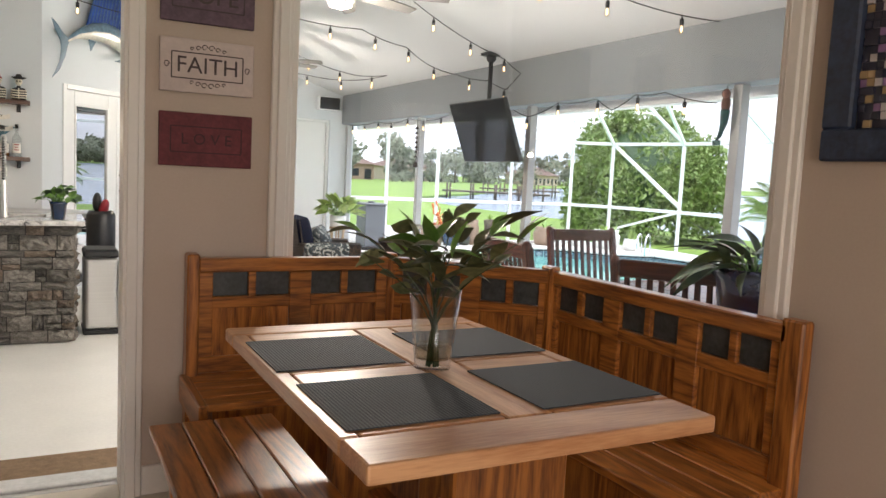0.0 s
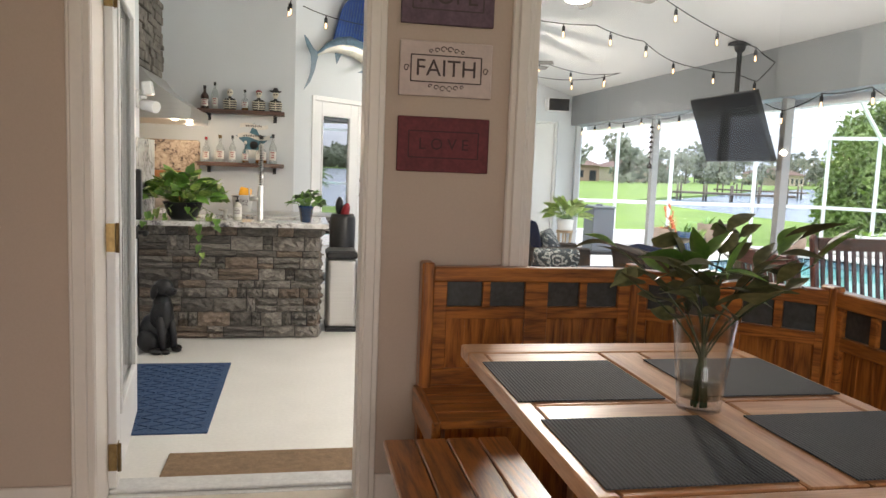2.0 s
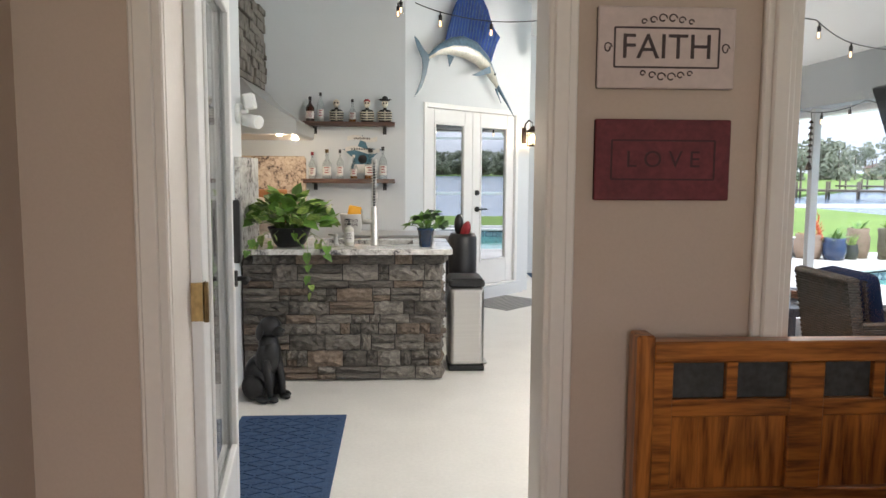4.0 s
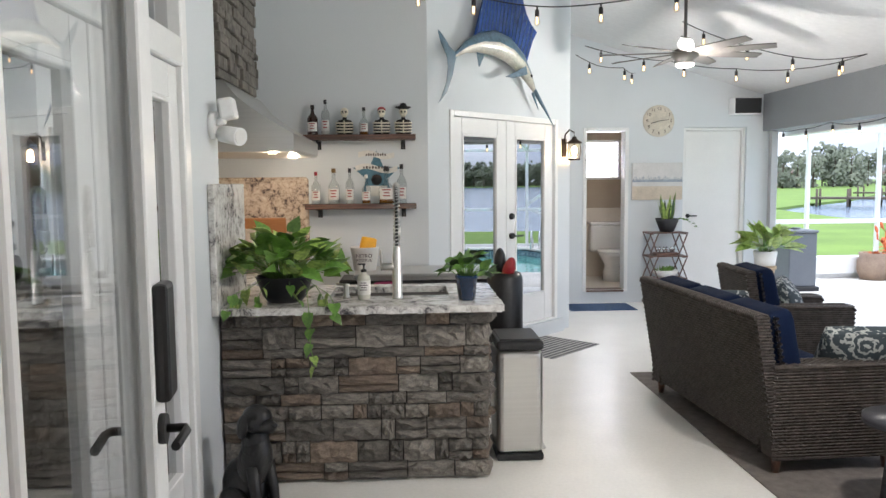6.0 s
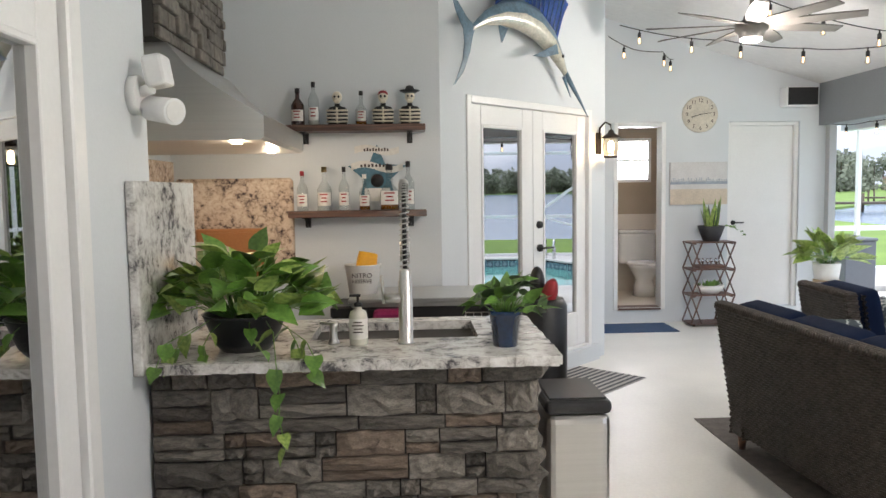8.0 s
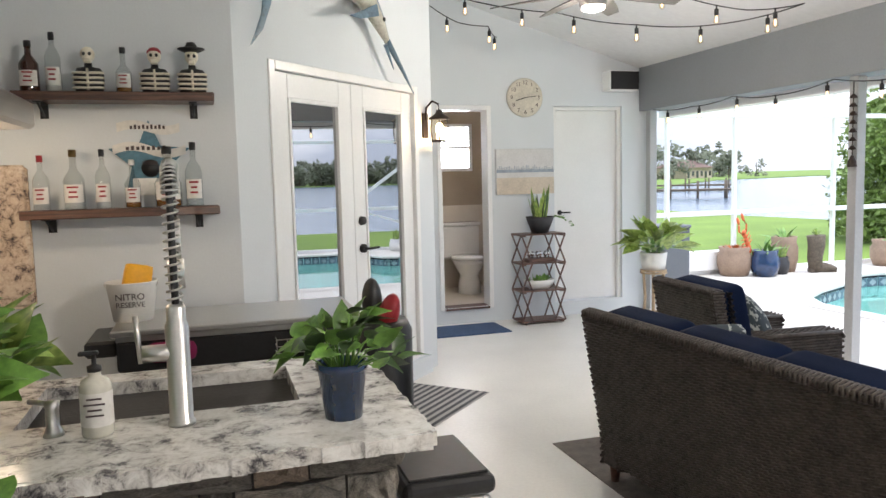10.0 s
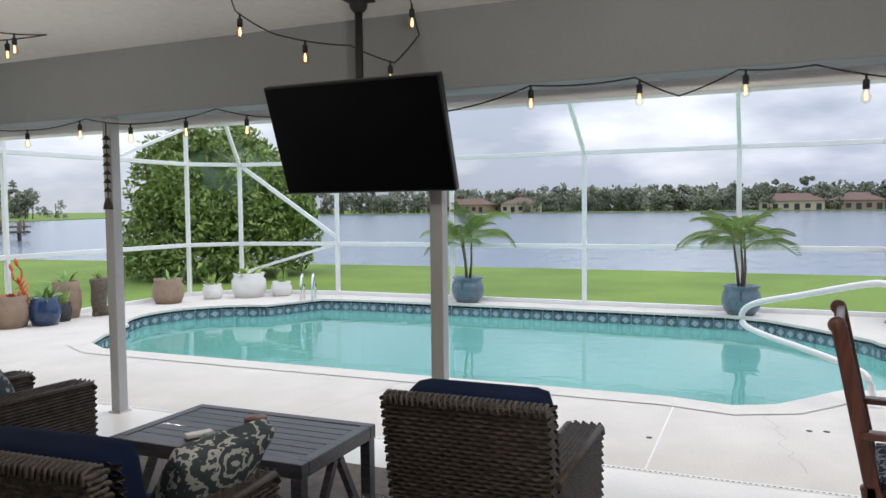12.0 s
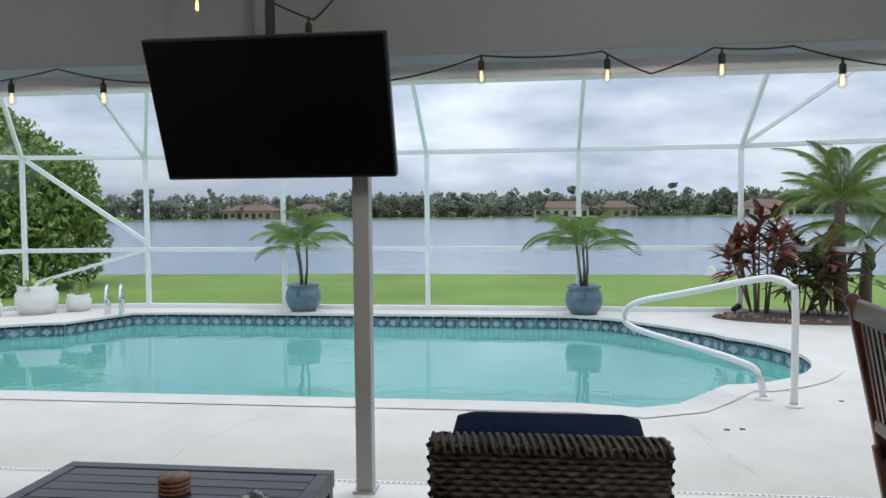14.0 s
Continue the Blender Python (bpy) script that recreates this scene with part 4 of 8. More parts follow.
def pool_and_deck():
    bm = bmesh.new()
    filled(bm, DECK, POOL, 0.0)
    for f in bm.faces:
        if f.normal.z < 0:
            f.normal_flip()
    for i in range(len(DECK)):
        a, b = DECK[i], DECK[(i + 1) % len(DECK)]
        bm.faces.new([bm.verts.new(p) for p in ((*a, 0), (*b, 0), (*b, -0.35), (*a, -0.35))])
    tagged(finish("pavement_pool_deck", bm, M_DECK), "pale concrete pool deck with hairline cracks", kind="structure")
    bm = bmesh.new()
    n = len(POOL)
    low = offset_loop(POOL, 0.0)
    depth = [-1.25] * n
    top = [bm.verts.new((x, y, -0.001)) for x, y in low]
    bot = [bm.verts.new((x, y, d)) for (x, y), d in zip(low, depth)]
    for i in range(n):
        bm.faces.new((top[i], top[(i + 1) % n], bot[(i + 1) % n], bot[i]))
    bm.faces.new(bot)
    tagged(finish("pool_basin", bm, M_BASIN), "turquoise plastered swimming pool basin", kind="structure")
    bm = bmesh.new()
    filled(bm, POOL, None, -0.17)
    for f in bm.faces:
        if f.normal.z < 0:
            f.normal_flip()
    wtr = tagged(finish("water_pool", bm, M_POOLWATER), "clear rippled turquoise pool water", kind="structure")
    wtr.visible_shadow = False
    # rounded coping lip with a dark joint under it
    bm = bmesh.new()
    inn, out = offset_loop(POOL, 0.02), offset_loop(POOL, -0.22)
    a = [bm.verts.new((x, y, 0.012)) for x, y in inn]
    b = [bm.verts.new((x, y, 0.006)) for x, y in out]
    c = [bm.verts.new((x, y, -0.018)) for x, y in inn]
    for i in range(n):
        j = (i + 1) % n
        bm.faces.new((a[i], a[j], b[j], b[i]))
        bm.faces.new((a[i], c[i], c[j], a[j]))
    tagged(finish("trim_coping", bm, M_DECK), "rounded pale concrete pool coping", kind="structure")


pool_and_deck()


def screen_enclosure():
    e = thing("pool_screen_enclosure", pose(0, 0, 0), "white aluminium pool screen enclosure frame", "screen enclosure")
    S = 0.05

    def part(name, bars, s=S):
        for a, b in bars:
            bm = bmesh.new()
            bar(bm, a, b, s, s * 1.3, bevel=0.004)
            finish(name, bm, M_WHITE, e)
    ys = (-1.5, 0.62, 2.74, 4.87, 6.97, 9.07, 11.17)
    bot, mid, top = 0.03, 0.86, 2.22
    fx = lambda y: 11.2 + 0.01 * (y - 3.0)
    for y in ys[2:]:
        part("upright", [((fx(y), y, 0.0), (fx(y), y, top))])
    for y in ys[2:]:
        part("rafter", [((fx(y), y, top), (9.9, y, 3.12)), ((9.9, y, 3.12), (4.66, y, 3.12))])
    part("rail", [((fx(2.74), 2.74, z), (fx(11.17), 11.17, z)) for z in (bot, mid, top)])
    part("rail", [((9.9, 2.74, 3.12), (9.9, 11.17, 3.12))])
    # chamfered corner towards the lawn
    c0, c1, c2 = (fx(11.17), 11.17), (10.95, 12.9), (10.32, 13.5)
    part("upright", [((*c1, 0), (*c1, top))])
    part("upright", [((*c2, 0), (*c2, top + 0.5))])
    for z in (bot, mid, top):
        part("rail", [((*c0, z), (*c1, z)), ((*c1, z), (*c2, z))])
    part("brace", [((c0[0], c0[1], mid + 0.1), (c1[0], c1[1], top)), ((c1[0], c1[1], top), (9.6, 12.3, 3.3)), ((c0[0], c0[1], top), (9.6, 10.2, 3.12))])
    part("brace", [((c0[0], c0[1], mid), (c1[0], c1[1], 0.35))], 0.035)
    # side towards the neighbour
    for x in (8.75, 7.0, 5.9, 4.75):
        part("upright", [((x, 13.5, 0), (x, 13.5, 3.0))])
    for z in (bot, mid, top):
        part("rail", [((c2[0], 13.5, z), (4.46, 13.5, z))])
    part("brace", [((8.75, 13.5, top), (c2[0], 13.5, top + 0.6))], 0.04)
    part("kick_plate", [((7.0, 13.5, 0.20), (4.75, 13.5, 0.20))], 0.2)
    # far end, beside the red shrubs
    part("upright", [((10.6, 0.9, 0), (10.6, 0.9, top))])
    part("rail", [((fx(2.74), 2.74, z), (10.6, 0.9, z)) for z in (bot, mid, top)])
    part("brace", [((fx(2.74), 2.74, top), (10.2, 1.6, 3.1))], 0.04)


screen_enclosure()

LAKE = [(20.5, -400), (20.8, -60), (21.0, 0), (21.2, 10), (20.8, 20), (20.0, 30), (20.4, 38), (22.5, 48), (29, 56), (38, 66), (52, 84), (75, 112), (110, 150), (170, 185), (235, 180), (262, 120), (270, 40), (268, -60), (262, -160), (240, -300), (160, -420)]


def land():
    bm = bmesh.new()
    filled(bm, [(-3000, -3000), (3000, -3000), (3000, 3000), (-3000, 3000)], LAKE, -0.30, offset_loop(POOL, -0.15))
    for f in bm.faces:
        if f.normal.z < 0:
            f.normal_flip()
    n = len(LAKE)
    for i in range(n):
        a, b = LAKE[i], LAKE[(i + 1) % n]
        bm.faces.new([bm.verts.new(p) for p in ((*a, -0.3), (*b, -0.3), (*b, -0.9), (*a, -0.9))])
    tagged(finish("ground", bm, M_GRASS), "mown green lawn sloping to the lake", kind="structure")
    bm = bmesh.new()
    filled(bm, [(x * 1.0, y) for x, y in LAKE], None, -0.47)
    for f in bm.faces:
        if f.normal.z < 0:
            f.normal_flip()
    tagged(finish("water_lake", bm, M_LAKE), "rippled blue-grey lake water", kind="structure")


land()


# ---- dining nook ----
def bench_panel(bm_wood, bm_panel, bm_tile, L, cells):
    """A bench back of length L along x, seen from -y, its face at y = 0: rails, stiles, slate tiles and boards."""
    box(bm_wood, 0, L, -0.022, 0.03, 0.934, 0.985, bevel=0.004)
    box(bm_wood, 0, L, -0.012, 0.02, 0.80, 0.842, bevel=0.003)
    box(bm_wood, 0, L, -0.012, 0.02, 0.56, 0.62, bevel=0.003)
    box(bm_wood, 0, L, -0.01, 0.02, 0.47, 0.56)
    cw = L / cells
    for i in range(cells):
        x0 = i * cw
        box(bm_wood, x0 - (0 if i == 0 else 0.035), x0 + 0.05, -0.014, 0.022, 0.621, 0.933, bevel=0.003)
        if i == cells - 1:
            box(bm_wood, L - 0.05, L, -0.014, 0.022, 0.621, 0.933, bevel=0.003)
        a, b = x0 + 0.05, x0 + cw - (0.05 if i == cells - 1 else 0.035)
        mid = (a + b) / 2
        box(bm_wood, mid - 0.014, mid + 0.014, -0.012, 0.02, 0.842, 0.934, bevel=0.002)
        for p, q in ((a, mid - 0.014), (mid + 0.014, b)):
            bm_tile.append((p, q, 0.002, 0.014, 0.843, 0.933))
        box(bm_panel, a, b, 0.002, 0.016, 0.62, 0.80)
        for k in range(1, 4):
            xk = a + (b - a) * k / 4
            box(bm_panel, xk - 0.0015, xk + 0.0015, 0.0005, 0.003, 0.621, 0.80)


def dining_bench():
    b = thing("corner_bench", pose(0.063, 0, 0.04), "glossy oak corner bench with dark slate tiles in its back", "bench")

    def section(m, L, cells):
        w, p, t = bmesh.new(), bmesh.new(), []
        bench_panel(w, p, t, L, cells)
        finish("backrest", w, M_OAK[0], b, m=m)
        finish("back_board", p, M_OAK[2], b, m=m)
        for tile in t:
            tb = bmesh.new()
            box(tb, *tile, bevel=0.002)
            finish("slate_tile", tb, M_SLATE, b, m=m)
    section(pose(0.50, 2.80, 0), 0.74, 2)
    section(Matrix.Translation((1.26, 2.80, 0)) @ pose(0, 0, 0, 0, 0, -44.5), 0.66, 2)
    section(Matrix.Translation((1.735, 2.34, 0)) @ pose(0, 0, 0, 0, 0, -90), 1.05, 3)
    for x, y in ((0.48, 2.81), (1.255, 2.81), (1.725, 2.345), (1.735, 1.275)):
        bm = bmesh.new()
        box(bm, x - 0.022, x + 0.022, y - 0.035, y + 0.035, 0.1, 1.0, bevel=0.006)
        finish("post", bm, M_OAK[2], b)
    # seats of boards
    for i in range(4):
        bm = bmesh.new()
        y0 = 2.42 + i * 0.092
        box(bm, 0.47, 1.62, y0, y0 + 0.089, 0.53, 0.555, bevel=0.003)
        finish("seat_board", bm, M_OAK[0], b)
    for i in range(4):
        bm = bmesh.new()
        x0 = 1.36 + i * 0.092
        box(bm, x0, x0 + 0.089, 1.26, 2.415, 0.53, 0.555, bevel=0.003)
        finish("seat_board", bm, M_OAK[1], b)
    bm = bmesh.new()
    box(bm, 0.49, 1.45, 2.44, 2.46, 0.1, 0.529)
    box(bm, 1.38, 1.40, 1.28, 2.44, 0.1, 0.529)
    box(bm, 0.49, 0.51, 2.46, 2.80, 0.1, 0.529)
    box(bm, 1.40, 1.74, 1.28, 1.30, 0.1, 0.529)
    finish("seat_box", bm, M_OAK[2], b)
    bm = bmesh.new()
    box(bm, 0.44, 0.47, 2.40, 2.80, 0.46, 0.56, bevel=0.004)
    finish("arm_rail", bm, M_OAK[1], b)


def dining_table():
    t = thing("dining_table", pose(0.10, 0, 0.04), "oak trestle dining table with inlaid cream tile boards", "table")
    x0, x1, y0, y1 = 0.44, 1.23, 1.10, 2.21
    z0, z1 = 0.813, 0.85
    # breadboard ends and side rails
    for nm, b, k in (("end_board", (x0, x1, y0, y0 + 0.135), 0), ("end_board", (x0, x1, y1 - 0.10, y1), 0)):
        bm = bmesh.new()
        vs = box(bm, b[0], b[1], b[2], b[3], z0, z1, bevel=0.006, seg=2)
        finish(nm, bm, M_TOP[0], t)
    bm = bmesh.new()
    box(bm, x0, x0 + 0.04, y0 + 0.138, y1 - 0.103, z0, z1, bevel=0.004)
    finish("side_rail", bm, M_TOP[1], t)
    bm = bmesh.new()
    box(bm, x1 - 0.04, x1, y0 + 0.138, y1 - 0.103, z0, z1, bevel=0.004)
    finish("side_rail", bm, M_TOP[1], t)
    n_x = (0.043, 0.36, 0.475, 0.75)
    xs = [x0 + v for v in n_x]
    for i in range(3):
        ys = np.linspace(y0 + 0.138, y1 - 0.103, 5 if i != 1 else 2)
        for a, b in zip(ys, ys[1:]):
            bm = bmesh.new()
            box(bm, xs[i], xs[i + 1] - 0.006, a + 0.003, b - 0.003, z0, z1 - 0.001, bevel=0.003)
            finish("board", bm, M_TOP[i % 2], t)
    bm = bmesh.new()
    box(bm, x0 + 0.07, x1 - 0.07, y0 + 0.10, y1 - 0.10, z0 - 0.02, z0 - 0.001)
    finish("underframe", bm, M_OAK[1], t)
    for yy in (1.30, 2.0):
        bm = bmesh.new()
        box(bm, 0.70, 0.98, yy - 0.03, yy + 0.03, 0.16, 0.792, bevel=0.005)
        box(bm, 0.58, 1.10, yy - 0.045, yy + 0.045, 0.10, 0.165, bevel=0.012)
        box(bm, 0.60, 1.08, yy - 0.035, yy + 0.035, 0.74, 0.792, bevel=0.006)
        finish("trestle", bm, M_OAK[2], t)
    bm = bmesh.new()
    box(bm, 0.81, 0.87, 1.33, 1.97, 0.30, 0.40, bevel=0.004)
    finish("stretcher", bm, M_OAK[1], t)


def side_bench():
    s = thing("dining_bench", pose(0.07, 0, 0.04), "glossy oak backless bench with four seat boards", "bench")
    for i in range(4):
        bm = bmesh.new()
        x0 = 0.275 + i * 0.092
        box(bm, x0, x0 + 0.089, 1.05, 2.30, 0.525, 0.55, bevel=0.004)
        finish("seat_board", bm, M_OAK[1], s)
    for yy in (1.25, 2.12):
        bm = bmesh.new()
        box(bm, 0.31, 0.61, yy - 0.02, yy + 0.02, 0.1, 0.524, bevel=0.004)
        finish("leg_panel", bm, M_OAK[2], s)
    bm = bmesh.new()
    box(bm, 0.445, 0.475, 1.27, 2.10, 0.38, 0.47, bevel=0.003)
    finish("stretcher", bm, M_OAK[1], s)


dining_bench()
dining_table()
side_bench()


def placemat(x, y, turn=0.0):
    bm = bmesh.new()
    box(bm, -0.165, 0.165, -0.158, 0.158, 0.0, 0.003)
    ob = finish("placemat", bm, M_PLACEMAT, m=pose(x, y, 0.8905, 0, 0, turn))
    return tagged(ob, "charcoal ribbed vinyl placemat on the oak table", "placemat", "placemats on the dining table")


for px, py, pt in ((0.717, 1.85, 0), (0.729, 1.42, 0), (1.15, 1.857, 0), (1.158, 1.415, 1.0)):
    placemat(px, py, pt)


def centrepiece():
    v = thing("glass_vase", pose(0.924, 1.63, 0.8905), "clear tapered glass vase with a little water", "vase")
    bm = bmesh.new()
    lathe(bm, [(0, 0.0), (0.044, 0.0), (0.046, 0.02), (0.065, 0.20), (0.061, 0.20), (0.043, 0.025), (0, 0.022)], 28)
    finish("body", bm, M_VASE, v, smooth=True)
    bm = bmesh.new()
    lathe(bm, [(0, 0.024), (0.042, 0.026), (0.046, 0.058), (0, 0.058)], 24)
    finish("water", bm, clear("vase_water", (0.93, 0.92, 0.84), 0.0, 0.05), v, smooth=True)
    p = thing("leafy_stems", pose(0.924, 1.63, 0.93), "artificial green leafy stems standing in a glass vase", "plant")
    rng = random.Random(5)
    long_leaf = leaf_mesh("long_leaf", 0.11, 0.036, M_LEAFOLIVE, 0.3, 0.35)
    big_leaf = leaf_mesh("broad_leaf", 0.095, 0.045, M_LEAF, 0.35, 0.15)
    round_leaf = leaf_mesh("round_leaf", 0.062, 0.052, M_LEAFOLIVE, 0.2, 0.1)
    bm = bmesh.new()
    spots = []
    for k in range(13):
        a = 2 * math.pi * k / 13 + rng.uniform(-0.2, 0.2)
        out = rng.uniform(0.05, 0.20)
        top = rng.uniform(0.26, 0.37) - out * 0.3
        pts = []
        for i in range(7):
            s = i / 6
            r = 0.02 * math.cos(a + 2.6) * (1 - s) if s < 0.4 else 0
            pts.append(Vector((math.cos(a) * out * s * s + 0.015 * math.cos(a + 3) * (1 - s), math.sin(a) * out * s * s + 0.015 * math.sin(a + 3) * (1 - s), -0.035 + (top + 0.035) * s ** 0.8)))
        tube(bm, pts, 0.0028, 5, 0, 0.0014)
        spots.append((a, pts, k))
    finish("stems", bm, M_LEAFDARK, p)
    for a, pts, k in spots:
        olive = k % 3 == 1
        for i in range(4, 7):
            for sd in (-1, 1):
                if olive:
                    leaf_at(p, round_leaf, pts[i], math.degrees(a) + sd * rng.uniform(40, 90), rng.uniform(0, 50), rng.uniform(-50, 50), rng.uniform(0.8, 1.25))
                else:
                    leaf_at(p, long_leaf if i < 6 or sd < 0 else big_leaf, pts[i], math.degrees(a) + sd * rng.uniform(15, 70), rng.uniform(0, 60), rng.uniform(-40, 40), rng.uniform(0.75, 1.2))
    for k in range(5):
        a = rng.uniform(0, 360)
        leaf_at(p, big_leaf, Vector((0, 0, 0.22)) + Vector((rng.uniform(-.05, .05), rng.uniform(-.05, .05), rng.uniform(0, .06))), a, rng.uniform(40, 80), rng.uniform(-40, 40), rng.uniform(0.9, 1.2))


centrepiece()

M_PLAQUE = mat("chalky_pink_plaque", (0.56, 0.46, 0.42), 0.8, spread=0.08, scale=20, bump=0.1)
M_PLAQUERED = mat("distressed_red_plaque", (0.13, 0.022, 0.028), 0.7, spread=0.3, scale=25, bump=0.2)
M_PLAQUEVIOLET = mat("distressed_violet_plaque", (0.12, 0.075, 0.10), 0.7, spread=0.3, scale=25, bump=0.2)
M_INK = mat("dark_plaque_ink", (0.07, 0.05, 0.05), 0.8)


def plaque(z0, z1, text, body, ink, border, x0=0.428, x1=0.755, turn=0.0):
    """A wall sign with a raised border, on the window wall, seen from the room."""
    p = thing("word_sign", pose((x0 + x1) / 2, 2.869, (z0 + z1) / 2, 90, turn, 0), "painted wooden wall sign with a single word", "sign", "word signs on the wall")
    w, h = (x1 - x0) / 2, (z1 - z0) / 2
    bm = bmesh.new()
    box(bm, -w, w, -h, h, 0.0, 0.016, bevel=0.003)
    finish("board", bm, body, p)
    bm = bmesh.new()
    box(bm, -w, w, -h, h, -0.0005, 0.0145, bevel=0.003)
    bw, bh = w * 0.76, h * 0.48
    for b in ((-bw, bw, bh - 0.002, bh + 0.002), (-bw, bw, -bh - 0.002, -bh + 0.002), (-bw - 0.002, -bw + 0.002, -bh, bh), (bw - 0.002, bw + 0.002, -bh, bh)):
        box(bm, *b, 0.0162, 0.018)
    finish("border", bm, ink, p)
    writing(text, h * (0.58 if " " in text else 0.86), pose(0, 0, 0.0165), ink, p)
    if border:
        bm = bmesh.new()
        for sy in (-1, 1):
            for sx in (-1, 1):
                for k in range(3):
                    cx, cy, r = sx * (0.012 + 0.022 * k), sy * (bh + 0.022 - 0.004 * k), 0.011 - 0.002 * k
                    tube(bm, [(cx + r * math.cos(i * 0.7) * (1 - i * 0.06), cy + r * math.sin(i * 0.7) * (1 - i * 0.06), 0.0168) for i in range(9)], 0.0016, 4)
        for sx in (-1, 1):
            tube(bm, [(sx * (bw + 0.016) + 0.010 * math.cos(i * 0.8) * (1 - i * 0.06), 0.010 * math.sin(i * 0.8), 0.0168) for i in range(9)], 0.0016, 4)
        finish("scrollwork", bm, ink, p)


plaque(1.614, 1.802, "FAITH", M_PLAQUE, M_INK, True)
plaque(1.352, 1.543, "L O V E", M_PLAQUERED, mat("dull_red_ink", (0.05, 0.012, 0.015), 0.7), False)
plaque(1.858, 2.05, "HOPE", M_PLAQUEVIOLET, M_INK, False)


def wall_art():
    p = thing("framed_mosaic", pose(1.859, 0.93, 1.77, 90, 0, -90), "dark blue framed bead mosaic picture on the wall", "picture")
    bm = bmesh.new()
    for b in ((-0.36, 0.36, -0.32, -0.24), (-0.36, 0.36, 0.24, 0.32), (-0.36, -0.28, -0.24, 0.24), (0.28, 0.36, -0.24, 0.24)):
        box(bm, b[0], b[1], b[2], b[3], 0, 0.03, bevel=0.006)
    finish("frame", bm, mat("distressed_navy_frame", (0.02, 0.03, 0.06), 0.6, spread=0.5, scale=25, bump=0.3), p)
    bm = bmesh.new()
    rng = random.Random(2)
    mats = [mat("mosaic_dark", (0.03, 0.03, 0.05), 0.3), mat("mosaic_violet", (0.25, 0.14, 0.28), 0.3), mat("mosaic_amber", (0.35, 0.24, 0.12), 0.3), mat("mosaic_pearl", (0.5, 0.45, 0.45), 0.3)]
    for i in range(28):
        for j in range(24):
            if rng.random() < 0.9:
                x, y = -0.278 + i * 0.0199, -0.238 + j * 0.0199
                box(bm, x, x + 0.018, y, y + 0.018, 0.004, 0.008 + rng.random() * 0.006, mi=rng.choice((0, 0, 0, 1, 2, 3)))
    box(bm, -0.28, 0.28, -0.24, 0.24, 0, 0.004)
    finish("mosaic", bm, mats, p)


wall_art()


def rect_mat(name, x0, x1, y0, y1, material, label, z=0.0, h=0.01, m=None):
    bm = bmesh.new()
    box(bm, x0, x1, y0, y1, z, z + h, bevel=0.003)
    return tagged(finish(name, bm, material, m=m), label, "mat")


rect_mat("door_mat", -0.47, 0.44, 3.22, 3.74, M_COIR, "brown coir door mat on the lanai floor", h=0.014)
rect_mat("dining_floor_mat", -0.35, 0.24, 2.45, 2.83, M_BLUEMAT, "dark blue door mat on the dining room floor", z=0.14)


def ribbed_mat():
    mt = thing("blue_mat", pose(-0.635, 4.69, 0), "blue rubber mat with a woven rib pattern", "mat")
    bm = bmesh.new()
    box(bm, -0.30, 0.30, -0.67, 0.67, 0, 0.008, bevel=0.003)
    finish("base", bm, M_BLUEMAT, mt)
    bm = bmesh.new()
    for i in range(8):
        for j in range(24):
            x, y = -0.26 + i * 0.066, -0.63 + j * 0.0525
            s = 1 if (i + j) % 2 else -1
            bar(bm, (x + 0.006, y + 0.026 - s * 0.016, 0.009), (x + 0.06, y + 0.026 + s * 0.016, 0.009), 0.010, 0.006)
    tagged(finish("ribs", bm, M_BLUEMAT, mt), kind="stuff")


ribbed_mat()


# ---- outdoor kitchen ----
def slab(bm, x0, x1, y0, y1, z0, z1):
    box(bm, x0, x1, y0, y1, z0, z1, bevel=0.006, seg=2)


